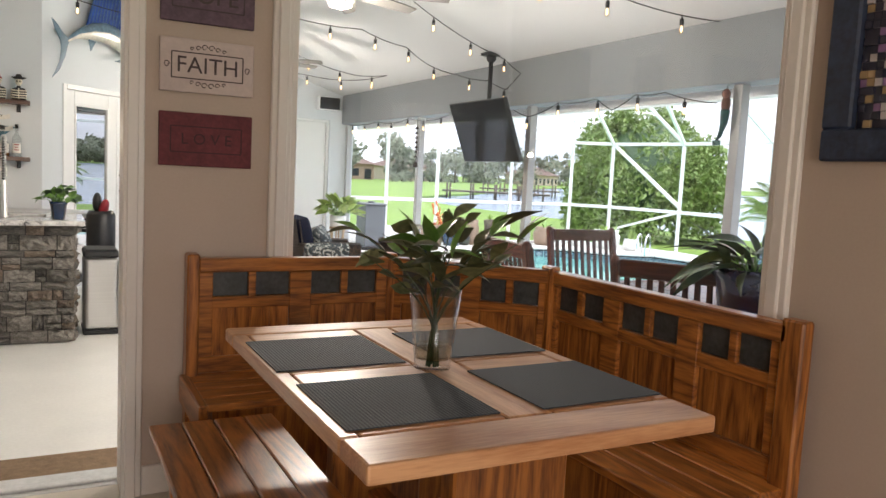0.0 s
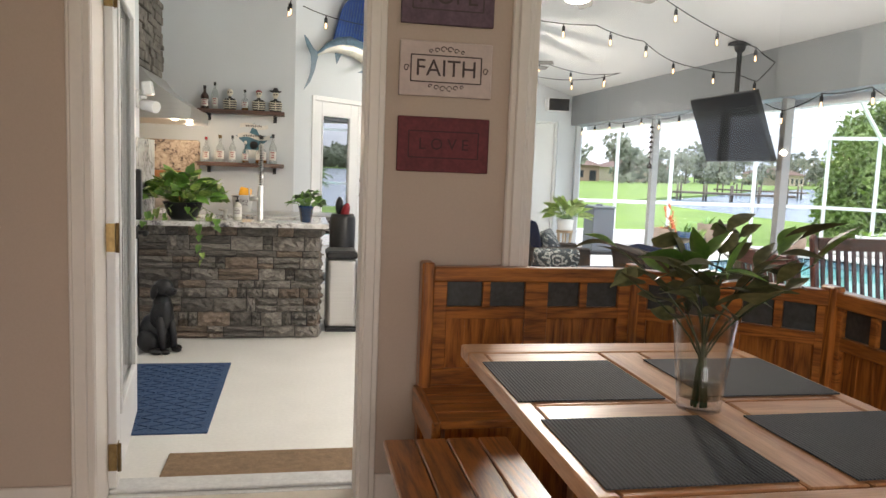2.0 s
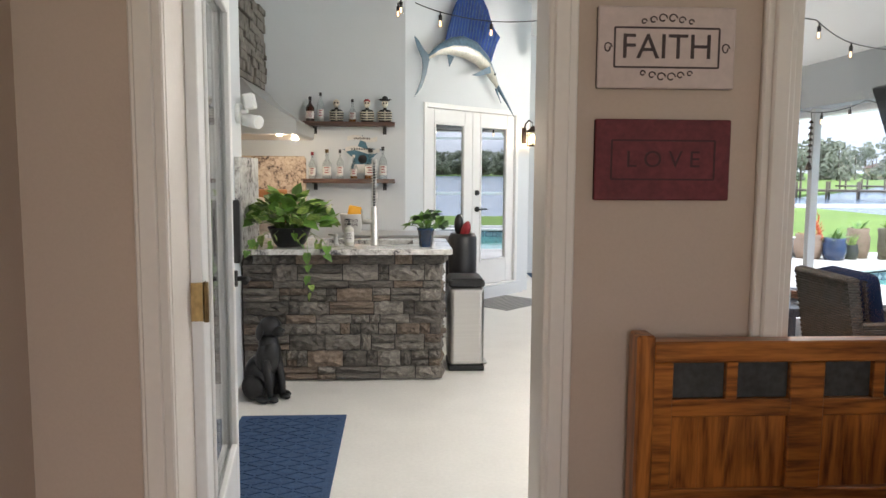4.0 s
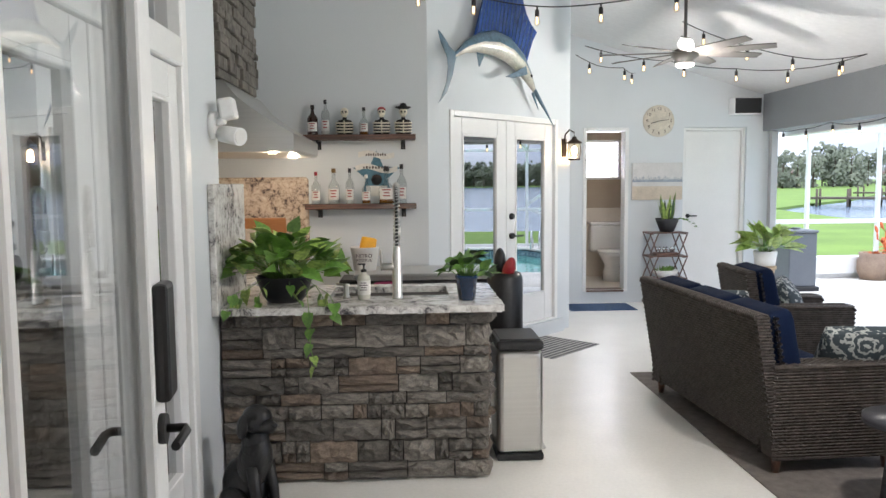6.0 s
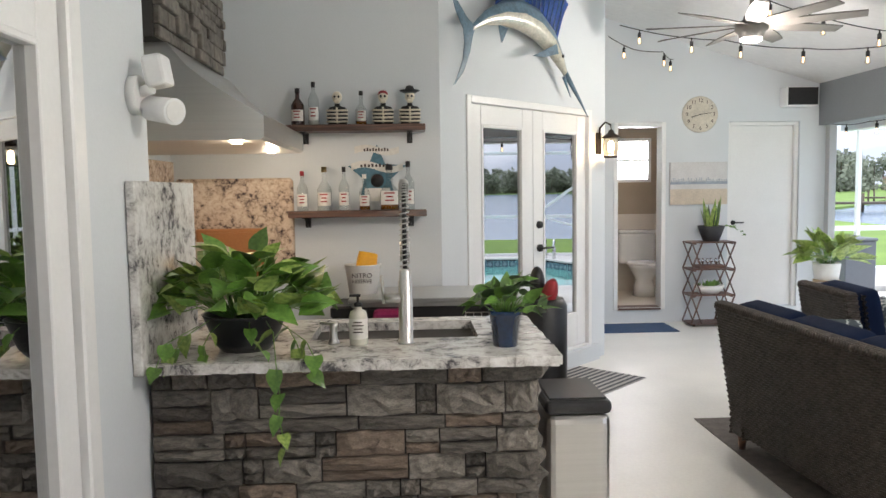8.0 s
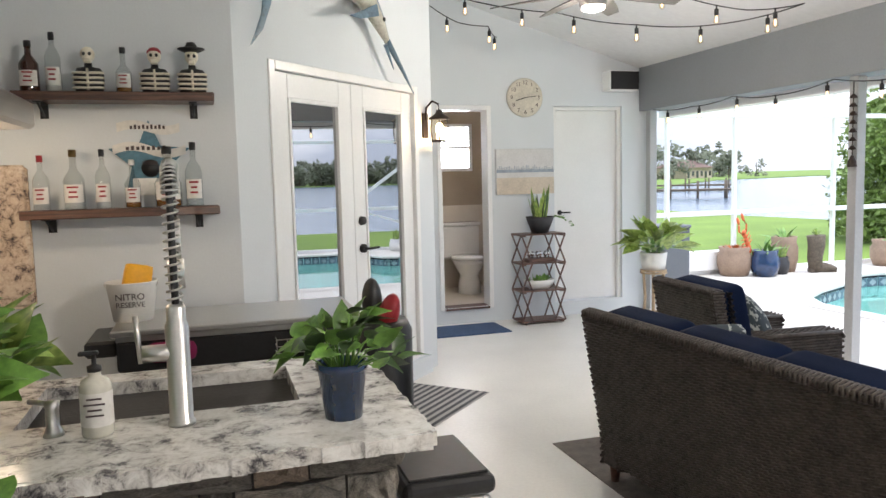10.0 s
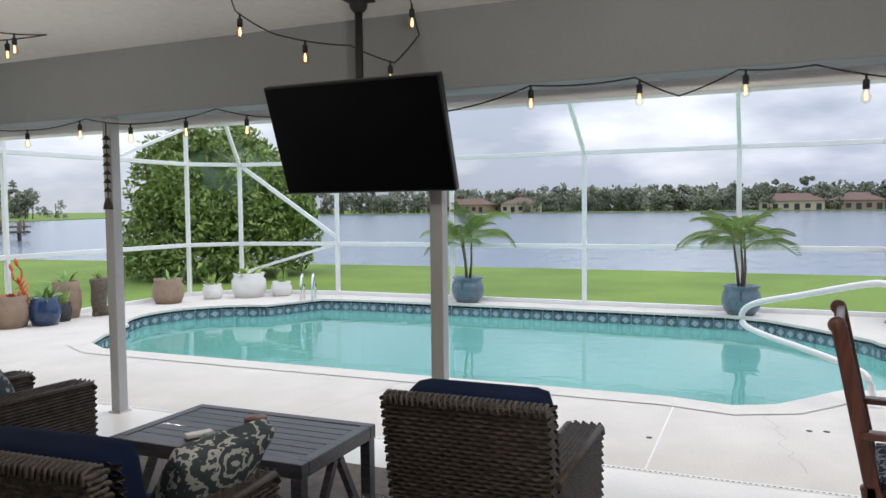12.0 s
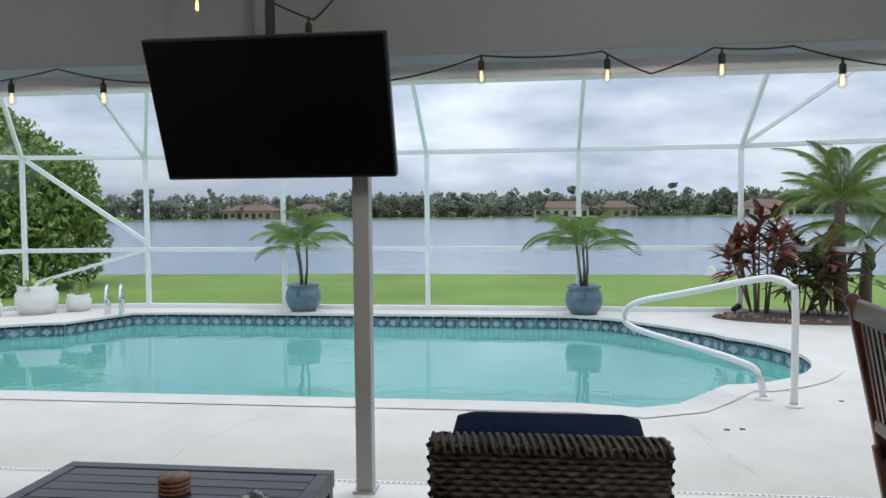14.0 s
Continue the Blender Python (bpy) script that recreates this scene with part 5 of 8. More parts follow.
def island():
    isl = thing("kitchen_island", pose(0, 0, 0), "stone-clad kitchen island with speckled granite top and sink", "kitchen island")
    bm = bmesh.new()
    box(bm, -1.078, 0.235, 6.125, 6.74, 0.0, 0.868)
    finish("body", bm, M_GROUT, isl)
    bm = bmesh.new()
    sx0, sx1, sy0, sy1 = -0.56, 0.07, 6.34, 6.70
    for b in ((-1.045, sx0, 6.0, 6.80), (sx1, 0.31, 6.0, 6.80), (sx0, sx1, 6.0, sy0), (sx0, sx1, sy1, 6.80)):
        box(bm, b[0], b[1], b[2], b[3], 0.869, 0.905)
    finish("countertop", bm, M_GRANITE, isl)
    bm = bmesh.new()
    rng = random.Random(4)
    # chiselled front edge of the granite
    for i in range(46):
        x = -1.04 + i * 0.0293
        box(bm, x, x + 0.0293, 5.990 - rng.random() * 0.007, 6.0, 0.868 + rng.random() * 0.004, 0.9035)
    for i in range(26):
        y = 6.0 + i * 0.0305
        box(bm, 0.31, 0.318 + rng.random() * 0.006, y, y + 0.0305, 0.868 + rng.random() * 0.004, 0.9035)
    tagged(finish("countertop_edge", bm, M_GRANITE, isl), kind="stuff")
    bm = bmesh.new()
    vs = [bm.verts.new(p) for p in ((sx0, sy0, 0.868), (sx1, sy0, 0.868), (sx1, sy1, 0.868), (sx0, sy1, 0.868), (sx0 + 0.02, sy0 + 0.02, 0.70), (sx1 - 0.02, sy0 + 0.02, 0.70), (sx1 - 0.02, sy1 - 0.02, 0.70), (sx0 + 0.02, sy1 - 0.02, 0.70))]
    for q in ((0, 1, 5, 4), (1, 2, 6, 5), (2, 3, 7, 6), (3, 0, 4, 7), (4, 5, 6, 7)):
        bm.faces.new([vs[i] for i in q])
    finish("sink_basin", bm, M_STEEL, isl)
    bm = bmesh.new()
    box(bm, -1.078, -1.046, 5.97, 6.62, 0.87, 1.50, bevel=0.004)
    finish("backsplash", bm, M_GRANITE, isl)
    # ledge stones, each its own piece
    bases = []
    for k in range(6):
        bm = bmesh.new()
        g = []
        nx, nz = 5, 3
        for j in range(nz + 1):
            row = []
            for i in range(nx + 1):
                edge = i in (0, nx) or j in (0, nz)
                row.append(bm.verts.new((i / nx + (0 if i in (0, nx) else rng.uniform(-.06, .06)), -0.40 - (0 if edge else rng.uniform(0.12, 0.6)) - rng.uniform(0, 0.26), j / nz + (rng.uniform(-.04, .04)))))
            g.append(row)
        for j in range(nz):
            for i in range(nx):
                bm.faces.new((g[j][i], g[j][i + 1], g[j + 1][i + 1], g[j + 1][i]))
        rim = [*g[0], *[r[-1] for r in g[1:]], *reversed(g[-1][:-1]), *[r[0] for r in reversed(g[1:-1])]]
        back = [bm.verts.new((v.co.x, 0.0, v.co.z)) for v in rim]
        for i in range(len(rim)):
            j = (i + 1) % len(rim)
            bm.faces.new((rim[i], back[i], back[j], rim[j]))
        bmesh.ops.recalc_face_normals(bm, faces=bm.faces)
        pair = []
        for m_ in (M_STONE, M_STONE_B):
            me = bpy.data.meshes.new("ledge_stone")
            bm.to_mesh(me)
            me.materials.append(m_)
            pair.append(me)
        bm.free()
        bases.append(pair)

    def clad(m, length, parent):
        z = 0.006
        while z < 0.85:
            h = min(rng.choice((0.05, 0.06, 0.075, 0.09, 0.11)), 0.866 - z)
            if 0.866 - z - h < 0.035:
                h = 0.866 - z
            x = 0.0
            while x < length - 0.01:
                w = rng.choice((0.07, 0.12, 0.16, 0.2, 0.24, 0.3))
                if length - x - w < 0.06:
                    w = length - x
                rows = [(z, h)] if h < 0.08 or rng.random() < 0.5 else [(z, h * 0.45), (z + h * 0.45, h * 0.55)]
                for zz, hh in rows:
                    ob = new("stone", rng.choice(bases)[1 if rng.random() < 0.24 else 0])
                    ob.parent = parent
                    ob.matrix_basis = m @ Matrix.Translation((x + 0.003, 0, zz + 0.0025)) @ Matrix.Diagonal((w - 0.006, rng.uniform(0.026, 0.062), hh - 0.005, 1))
                x += w
            z += h
    clad(pose(-1.07, 6.125, 0), 1.325, isl)
    clad(pose(0.235, 6.11, 0, 0, 0, 90), 0.60, isl)


island()


def faucet():
    f = thing("kitchen_faucet", pose(-0.201, 6.25, 0.905), "brushed steel spring-neck kitchen faucet", "faucet")
    bm = bmesh.new()
    lathe(bm, [(0, 0), (0.030, 0), (0.030, 0.008), (0.0255, 0.012), (0.0255, 0.225), (0.021, 0.235), (0.021, 0.265), (0.015, 0.272), (0, 0.272)], 24)
    tube(bm, [(0, 0, 0.165), (-0.075, 0, 0.165)], 0.019, 14)
    tube(bm, [(-0.078, 0, 0.145), (-0.085, 0, 0.25)], 0.006, 8)
    tube(bm, [(0, 0.0, 0.25), (0.0, 0.09, 0.25), (0.0, 0.12, 0.27)], 0.008, 8)
    finish("body", bm, M_STEEL, f)
    bend = [(0, 0.062 - 0.062 * math.cos(math.pi * i / 16), 0.515 + 0.062 * math.sin(math.pi * i / 16)) for i in range(17)]
    path = [Vector((0, 0, 0.272 + 0.0243 * i)) for i in range(10)] + [Vector(q) for q in bend]
    bm = bmesh.new()
    tube(bm, path + [Vector((0, 0.124, 0.42))], 0.008, 8)
    finish("hose", bm, M_BLACK, f)
    bm = bmesh.new()
    coil = []
    turns, per = 34, 10
    for i in range(turns * per + 1):
        u = i / (turns * per) * (len(path) - 1)
        k = min(int(u), len(path) - 2)
        c, d = path[k].lerp(path[k + 1], u - k), (path[k + 1] - path[k]).normalized()
        side = Vector((1, 0, 0))
        coil.append(c + (side * math.cos(i * 2 * math.pi / per) + d.cross(side) * math.sin(i * 2 * math.pi / per)) * 0.0165)
    tube(bm, coil, 0.0028, 5)
    finish("spring", bm, M_STEEL, f)
    bm = bmesh.new()
    tube(bm, [(0, 0.124, 0.45), (0, 0.124, 0.36)], 0.014, 12)
    tube(bm, [(0, 0.124, 0.36), (0, 0.122, 0.29)], 0.019, 12)
    finish("spray_head", bm, M_STEEL, f)
    s = thing("soap_dispenser", pose(-0.465, 6.27, 0.905), "brushed steel built-in soap dispenser", "dispenser")
    bm = bmesh.new()
    lathe(bm, [(0, 0), (0.022, 0), (0.018, 0.012), (0.014, 0.02), (0.014, 0.06), (0.017, 0.075), (0, 0.078)], 16)
    tube(bm, [(0, 0, 0.068), (-0.05, 0.03, 0.072)], 0.007, 8)
    finish("pump", bm, M_STEEL, s)
    s = thing("soap_bottle", pose(-0.372, 6.24, 0.905), "clear soap bottle with white label and black pump", "bottle")
    bm = bmesh.new()
    lathe(bm, [(0, 0), (0.030, 0), (0.033, 0.006), (0.033, 0.105), (0.028, 0.122), (0.013, 0.13), (0.013, 0.14), (0, 0.14)], 20)
    finish("body", bm, mat("cloudy_soap", (0.62, 0.60, 0.52), 0.25), s, smooth=False)
    bm = bmesh.new()
    lathe(bm, [(0.0336, 0.025), (0.0336, 0.098)], 20)
    finish("label", bm, M_PAPER, s)
    bm = bmesh.new()
    for i, w in enumerate((0.03, 0.042, 0.028, 0.036)):
        box(bm, -w / 2, w / 2, -0.0352, -0.0344, 0.085 - i * 0.012, 0.089 - i * 0.012)
    finish("label_text", bm, M_INK, s)
    bm = bmesh.new()
    lathe(bm, [(0, 0.14), (0.015, 0.14), (0.015, 0.152), (0.005, 0.155), (0.005, 0.178), (0, 0.178)], 14)
    box(bm, -0.03, 0.010, -0.007, 0.007, 0.175, 0.184, bevel=0.002)
    finish("pump", bm, M_BLACK, s)


faucet()


def bushy(name, m, label, pot_prof, pot_mat, soil_z, soil_r, leaf, count, spread, height, seed, trailing=(), tilt=(10, 70), scale=(0.7, 1.2), sx=1.0):
    """A potted plant: pot, soil, stems and separate leaves."""
    p = thing(name, m, label, "plant")
    bm = bmesh.new()
    lathe(bm, pot_prof, 28, sx=sx)
    finish("pot", bm, pot_mat, p)
    bm = bmesh.new()
    lathe(bm, [(0, soil_z + 0.012), (soil_r * 0.6, soil_z + 0.008), (soil_r, soil_z)], 20, sx=sx)
    finish("soil", bm, M_SOIL, p)
    rng = random.Random(seed)
    bm = bmesh.new()
    todo = []
    for k in range(count):
        a = rng.uniform(0, 2 * math.pi)
        r = spread * math.sqrt(rng.uniform(0.02, 1.0))
        z = soil_z + height * (1 - (r / spread) ** 2 * 0.75) * rng.uniform(0.55, 1.05)
        tip = Vector((math.cos(a) * r * sx, math.sin(a) * r, z))
        base = Vector((math.cos(a) * soil_r * 0.4, math.sin(a) * soil_r * 0.4, soil_z))
        tube(bm, [base, base.lerp(tip, 0.6) + Vector((0, 0, height * 0.12)), tip], 0.0022, 4)
        todo.append((tip, math.degrees(a) + rng.uniform(-50, 50), rng.uniform(-15, 60) if r > spread * 0.5 else rng.uniform(15, 75), rng.uniform(-45, 45), rng.uniform(*scale)))
    for pts in trailing:
        tube(bm, pts, 0.002, 4)
        for i, q in enumerate(pts[1:]):
            todo.append((Vector(q), rng.uniform(180, 360), rng.uniform(-80, -20), rng.uniform(-30, 30), rng.uniform(0.55, 0.85)))
    tagged(finish("stems", bm, M_LEAF, p), kind="stuff")
    kinds = leaf if isinstance(leaf, list) else [leaf]
    for tip, yaw, pitch, roll, s in todo:
        leaf_at(p, rng.choice(kinds), tip, yaw, pitch, roll, s)
    return p


M_POTBOWL = mat("black_glazed_bowl", (0.012, 0.013, 0.016), 0.35, spread=0.3, scale=12)
POTHOS = [leaf_mesh("pothos_leaf", 0.10, 0.082, M_LEAF, 0.25, 0.25, True), leaf_mesh("pothos_leaf", 0.10, 0.08, M_LEAF, 0.2, 0.3, True), leaf_mesh("pale_pothos_leaf", 0.095, 0.075, M_LEAFPALE, 0.25, 0.25, True)]
bushy("pothos_plant", pose(-0.77, 6.22, 0.905), "trailing green pothos in a black bowl on the granite", [(0, 0), (0.085, 0), (0.11, 0.03), (0.145, 0.125), (0.15, 0.13), (0.138, 0.13), (0.13, 0.11), (0, 0.11)], M_POTBOWL, 0.11, 0.13, POTHOS, 150, 0.27, 0.25, 3,
      trailing=([(0.10, -0.14, 0.12), (0.14, -0.24, 0.10), (0.15, -0.255, -0.02), (0.16, -0.262, -0.10), (0.155, -0.265, -0.17), (0.165, -0.268, -0.23), (0.17, -0.27, -0.28)],
                [(0.15, -0.10, 0.10), (0.24, -0.20, 0.06), (0.27, -0.245, 0.02), (0.26, -0.26, -0.03)],
                [(-0.14, -0.10, 0.10), (-0.22, -0.2, 0.06), (-0.24, -0.235, -0.01)],
                [(-0.05, -0.12, 0.12), (-0.08, -0.17, 0.09), (-0.10, -0.185, 0.05), (-0.09, -0.19, 0.02)],
                [(0.04, -0.12, 0.12), (0.05, -0.17, 0.10), (0.06, -0.18, 0.06), (0.09, -0.185, 0.03)],
                [(-0.10, -0.10, 0.12), (-0.16, -0.16, 0.08), (-0.19, -0.18, 0.04), (-0.20, -0.20, 0.02)],
                [(0.12, -0.09, 0.12), (0.17, -0.12, 0.09), (0.20, -0.15, 0.05), (0.21, -0.17, 0.03)]), scale=(0.75, 1.3))
bushy("potted_plant", pose(0.15, 6.17, 0.905), "small green plant in a glazed blue pot", [(0, 0), (0.042, 0), (0.055, 0.11), (0.060, 0.112), (0.060, 0.128), (0.054, 0.128), (0.05, 0.105), (0, 0.105)], M_POTBLUE, 0.105, 0.05,
      [leaf_mesh("small_leaf", 0.075, 0.05, M_LEAF, 0.3, 0.3, True), leaf_mesh("small_leaf", 0.07, 0.045, M_LEAFDARK, 0.3, 0.3, True)], 46, 0.135, 0.13, 9)


def trash_can():
    t = thing("trash_can", pose(0.447, 6.48, 0), "tall brushed steel step trash can with black lid", "trash can")
    bm = bmesh.new()
    box(bm, -0.125, 0.125, -0.17, 0.17, 0.035, 0.60, bevel=0.035, seg=3)
    finish("body", bm, M_STEEL, t)
    bm = bmesh.new()
    box(bm, -0.128, 0.128, -0.173, 0.173, 0.0, 0.04, bevel=0.012, seg=2)
    finish("base", bm, M_BLACK, t)
    bm = bmesh.new()
    box(bm, -0.128, 0.128, -0.173, 0.173, 0.60, 0.655, bevel=0.022, seg=3)
    finish("lid", bm, M_BLACK, t)
    bm = bmesh.new()
    box(bm, -0.11, 0.11, -0.15, 0.15, 0.653, 0.662, bevel=0.003)
    finish("lid_plate", bm, M_BLACK, t)
    bm = bmesh.new()
    box(bm, 0.12, 0.16, -0.06, 0.06, 0.02, 0.035, bevel=0.006)
    finish("pedal", bm, M_STEEL, t)


trash_can()


def dog_statue():
    d = thing("dog_statue", pose(-0.88, 5.74, 0, 0, 0, 52) @ Matrix.Scale(1.08, 4), "black resin statue of a sitting puppy", "statue")
    bm = bmesh.new()
    # body leaning up to the chest; the dog looks along -y
    ball(bm, (0, 0.02, 0.13), 0.085, 0.11, 0.12)
    ball(bm, (0, -0.045, 0.24), 0.072, 0.075, 0.13, m=pose(0, 0, 0, 14, 0, 0))
    ball(bm, (0, -0.05, 0.33), 0.055, 0.06, 0.075)
    for s in (-1, 1):
        ball(bm, (s * 0.075, 0.0, 0.075), 0.045, 0.085, 0.075)
        ball(bm, (s * 0.085, -0.085, 0.02), 0.026, 0.05, 0.02)
        tube(bm, [(s * 0.042, -0.075, 0.24), (s * 0.046, -0.10, 0.12), (s * 0.046, -0.11, 0.025)], 0.028, 10, 0, 0.020)
        ball(bm, (s * 0.046, -0.13, 0.018), 0.024, 0.038, 0.018)
    tube(bm, [(0, 0.11, 0.05), (0.03, 0.17, 0.025), (0.07, 0.20, 0.018)], 0.022, 8, 0, 0.01)
    finish("body", bm, M_DOG, d)
    bm = bmesh.new()
    ball(bm, (0, -0.065, 0.425), 0.062, 0.068, 0.060)
    ball(bm, (0, -0.125, 0.405), 0.034, 0.048, 0.030)
    ball(bm, (0, -0.172, 0.415), 0.014, 0.010, 0.011)
    for s in (-1, 1):
        ball(bm, (s * 0.064, -0.05, 0.405), 0.014, 0.030, 0.050, m=pose(0, 0, 0, 0, s * -12, 0))
    finish("head", bm, M_DOG, d)


dog_statue()


def shelf(z, objects):
    s = thing("bar_shelf", pose(-0.94, 8.5, z), "walnut bar shelf on black iron brackets", "shelf", "bar shelves")
    bm = bmesh.new()
    box(bm, 0, 0.87, -0.20, -0.002, -0.04, 0.0, bevel=0.004)
    finish("board", bm, M_WALNUT, s)
    for x in (0.10, 0.77):
        bm = bmesh.new()
        box(bm, x - 0.018, x + 0.018, -0.16, -0.002, -0.047, -0.041)
        box(bm, x - 0.018, x + 0.018, -0.012, -0.002, -0.11, -0.047)
        tube(bm, [(x, -0.15, -0.047), (x, -0.05, -0.085), (x, -0.008, -0.10)], 0.006, 6)
        finish("bracket", bm, M_MATTE_BLACK, s)


shelf(1.875, ())
shelf(1.335, ())


def bottle(x, z, h, r, body, cap, shoulder=0.55, label=True, flat=False, liquid=None):
    b = thing("liquor_bottle", pose(x, 8.40, z), "glass liquor bottle with a label on the bar shelf", "bottle", "bottles on the bar shelves")
    bm = bmesh.new()
    lathe(bm, [(0, 0), (r, 0), (r * 1.02, 0.01), (r, h * shoulder), (r * 0.75, h * (shoulder + 0.08)), (r * 0.34, h * (shoulder + 0.18)), (r * 0.32, h * 0.9), (0, h * 0.9)], 18, sy=0.62 if flat else 1)
    finish("glass", bm, body, b)
    bm = bmesh.new()
    lathe(bm, [(r * 0.38, h * 0.88), (r * 0.38, h), (0, h)], 12)
    finish("cap", bm, cap, b)
    if liquid:
        bm = bmesh.new()
        lathe(bm, [(0, 0.004), (r * 0.93, 0.004), (r * 0.93, h * shoulder * 0.55), (0, h * shoulder * 0.55)], 16, sy=0.62 if flat else 1)
        finish("liquid", bm, liquid, b)
    if label:
        bm = bmesh.new()
        f = 0.62 if flat else 1
        vs = []
        for zz in (h * 0.12, h * 0.42):
            vs.append([bm.verts.new((r * 1.03 * math.cos(a), r * 1.03 * f * math.sin(a), zz)) for a in [radians(-90 + (i - 4) * 15) for i in range(9)]])
        for i in range(8):
            bm.faces.new((vs[0][i], vs[0][i + 1], vs[1][i + 1], vs[1][i]))
        finish("label", bm, M_PAPER, b)
        bm = bmesh.new()
        for k, w in enumerate((0.9, 0.6, 0.75)):
            box(bm, -r * w * 0.6, r * w * 0.6, -r * 1.06 * f - 0.0008, -r * 1.06 * f, h * (0.36 - 0.08 * k), h * (0.39 - 0.08 * k))
        finish("label_text", bm, M_INK if k % 2 else M_RED, b)
    return b


bottle(-0.875, 1.875, 0.235, 0.042, M_DARKGLASS, M_BLACK)
bottle(-0.775, 1.875, 0.275, 0.034, M_BOTTLE, M_BLACK, 0.6, liquid=M_PAPER)
bottle(-0.475, 1.875, 0.215, 0.036, M_BOTTLE, M_BLACK, 0.45, liquid=M_AMBER)
bottle(-0.86, 1.335, 0.255, 0.036, M_BOTTLE, M_RED, 0.55)
bottle(-0.72, 1.335, 0.28, 0.046, M_BOTTLE, M_BRASS, 0.5)
bottle(-0.595, 1.335, 0.28, 0.034, M_BOTTLE, M_BLACK, 0.55)
bottle(-0.465, 1.335, 0.23, 0.036, M_BOTTLE, M_PAPER, 0.5, liquid=M_AMBER)
bottle(-0.305, 1.335, 0.29, 0.062, M_BOTTLE, M_BLACK, 0.4, flat=True, liquid=M_AMBER)
bottle(-0.185, 1.335, 0.31, 0.040, M_BOTTLE, M_BLACK, 0.55)


def skeleton_bottle(x, hat):
    s = thing("skeleton_bottle", pose(x, 8.40, 1.875), "ceramic bottle shaped as a skeleton bust", "bottle", "skeleton bottles on the bar shelf")
    bm = bmesh.new()
    lathe(bm, [(0, 0), (0.058, 0), (0.066, 0.05), (0.066, 0.095), (0.05, 0.115), (0.018, 0.122), (0.015, 0.145), (0, 0.15)], 20, sy=0.62)
    finish("bust", bm, M_MATTE_BLACK, s)
    bm = bmesh.new()
    for k in range(4):
        z = 0.02 + k * 0.023
        tube(bm, [(0.068 * math.cos(radians(a)), 0.045 * math.sin(radians(a)) , z + 0.004 * abs(math.cos(radians(a)))) for a in range(-170, -5, 15)], 0.0065, 6)
    tube(bm, [(0, -0.043, 0.01), (0, -0.045, 0.11)], 0.006, 6)
    ball(bm, (0, -0.004, 0.178), 0.032, 0.034, 0.036)
    box(bm, -0.018, 0.018, -0.036, -0.004, 0.137, 0.16, bevel=0.006)
    finish("bones", bm, M_BONE, s)
    bm = bmesh.new()
    for sx in (-1, 1):
        ball(bm, (sx * 0.012, -0.033, 0.178), 0.008, 0.006, 0.009, u=8, v=6)
    finish("eye_sockets", bm, M_BLACK, s)
    if hat:
        bm = bmesh.new()
        if hat == 1:
            lathe(bm, [(0.033, 0.19), (0.031, 0.203), (0.018, 0.216), (0, 0.22)], 16)
        else:
            lathe(bm, [(0.0, 0.203), (0.03, 0.204), (0.062, 0.218), (0.066, 0.214), (0.03, 0.198), (0.032, 0.22), (0.02, 0.245), (0, 0.25)], 18)
        finish("hat", bm, M_RED if hat == 1 else M_MATTE_BLACK, s)


skeleton_bottle(-0.625, 0)
skeleton_bottle(-0.335, 1)
skeleton_bottle(-0.165, 2)


def star_sign():
    s = thing("star_sign", pose(-0.385, 8.497, 1.56, 90, 0, 0) @ Matrix.Scale(1.2, 4), "blue star bar sign with white ribbon banners", "sign")
    bm = bmesh.new()
    pts = [((0.165 if i % 2 == 0 else 0.075) * math.sin(i * math.pi / 5), (0.165 if i % 2 == 0 else 0.075) * math.cos(i * math.pi / 5)) for i in range(10)]
    lo = [bm.verts.new((x, y, 0.0)) for x, y in pts]
    hi = [bm.verts.new((x, y, 0.010)) for x, y in pts]
    bm.faces.new(hi)
    for i in range(10):
        bm.faces.new((lo[i], lo[(i + 1) % 10], hi[(i + 1) % 10], hi[i]))
    finish("star", bm, mat("teal_star_paint", (0.06, 0.16, 0.22), 0.5, spread=0.3, scale=20), s)
    bm = bmesh.new()
    for y0, w, amp in ((0.135, 0.12, 0.012), (0.045, 0.14, 0.016)):
        a = [bm.verts.new((-w + 2 * w * i / 14, y0 + amp * math.sin(i * 0.45) + sgn * 0.018, 0.014)) for i in range(15) for sgn in (-1, 1)]
        for i in range(14):
            bm.faces.new((a[2 * i], a[2 * i + 2], a[2 * i + 3], a[2 * i + 1]))
    box(bm, -0.07, 0.07, -0.14, -0.07, 0.010, 0.013)
    finish("ribbon", bm, M_PAPER, s)
    bm = bmesh.new()
    for y0, w in ((0.135, 0.07), (0.05, 0.09), (-0.01, 0.03)):
        for k in range(9):
            x = -w + 2 * w * k / 9
            box(bm, x, x + w * 0.13, y0 - 0.006, y0 + 0.008 + 0.004 * (k % 2), 0.0145, 0.0155)
    finish("lettering_bars", bm, M_INK, s)
    bm = bmesh.new()
    lathe(bm, [(0, 0.012), (0.036, 0.012), (0.036, 0.010)], 20, (0, -0.03, 0))
    finish("medallion", bm, M_BLACK, s)


star_sign()


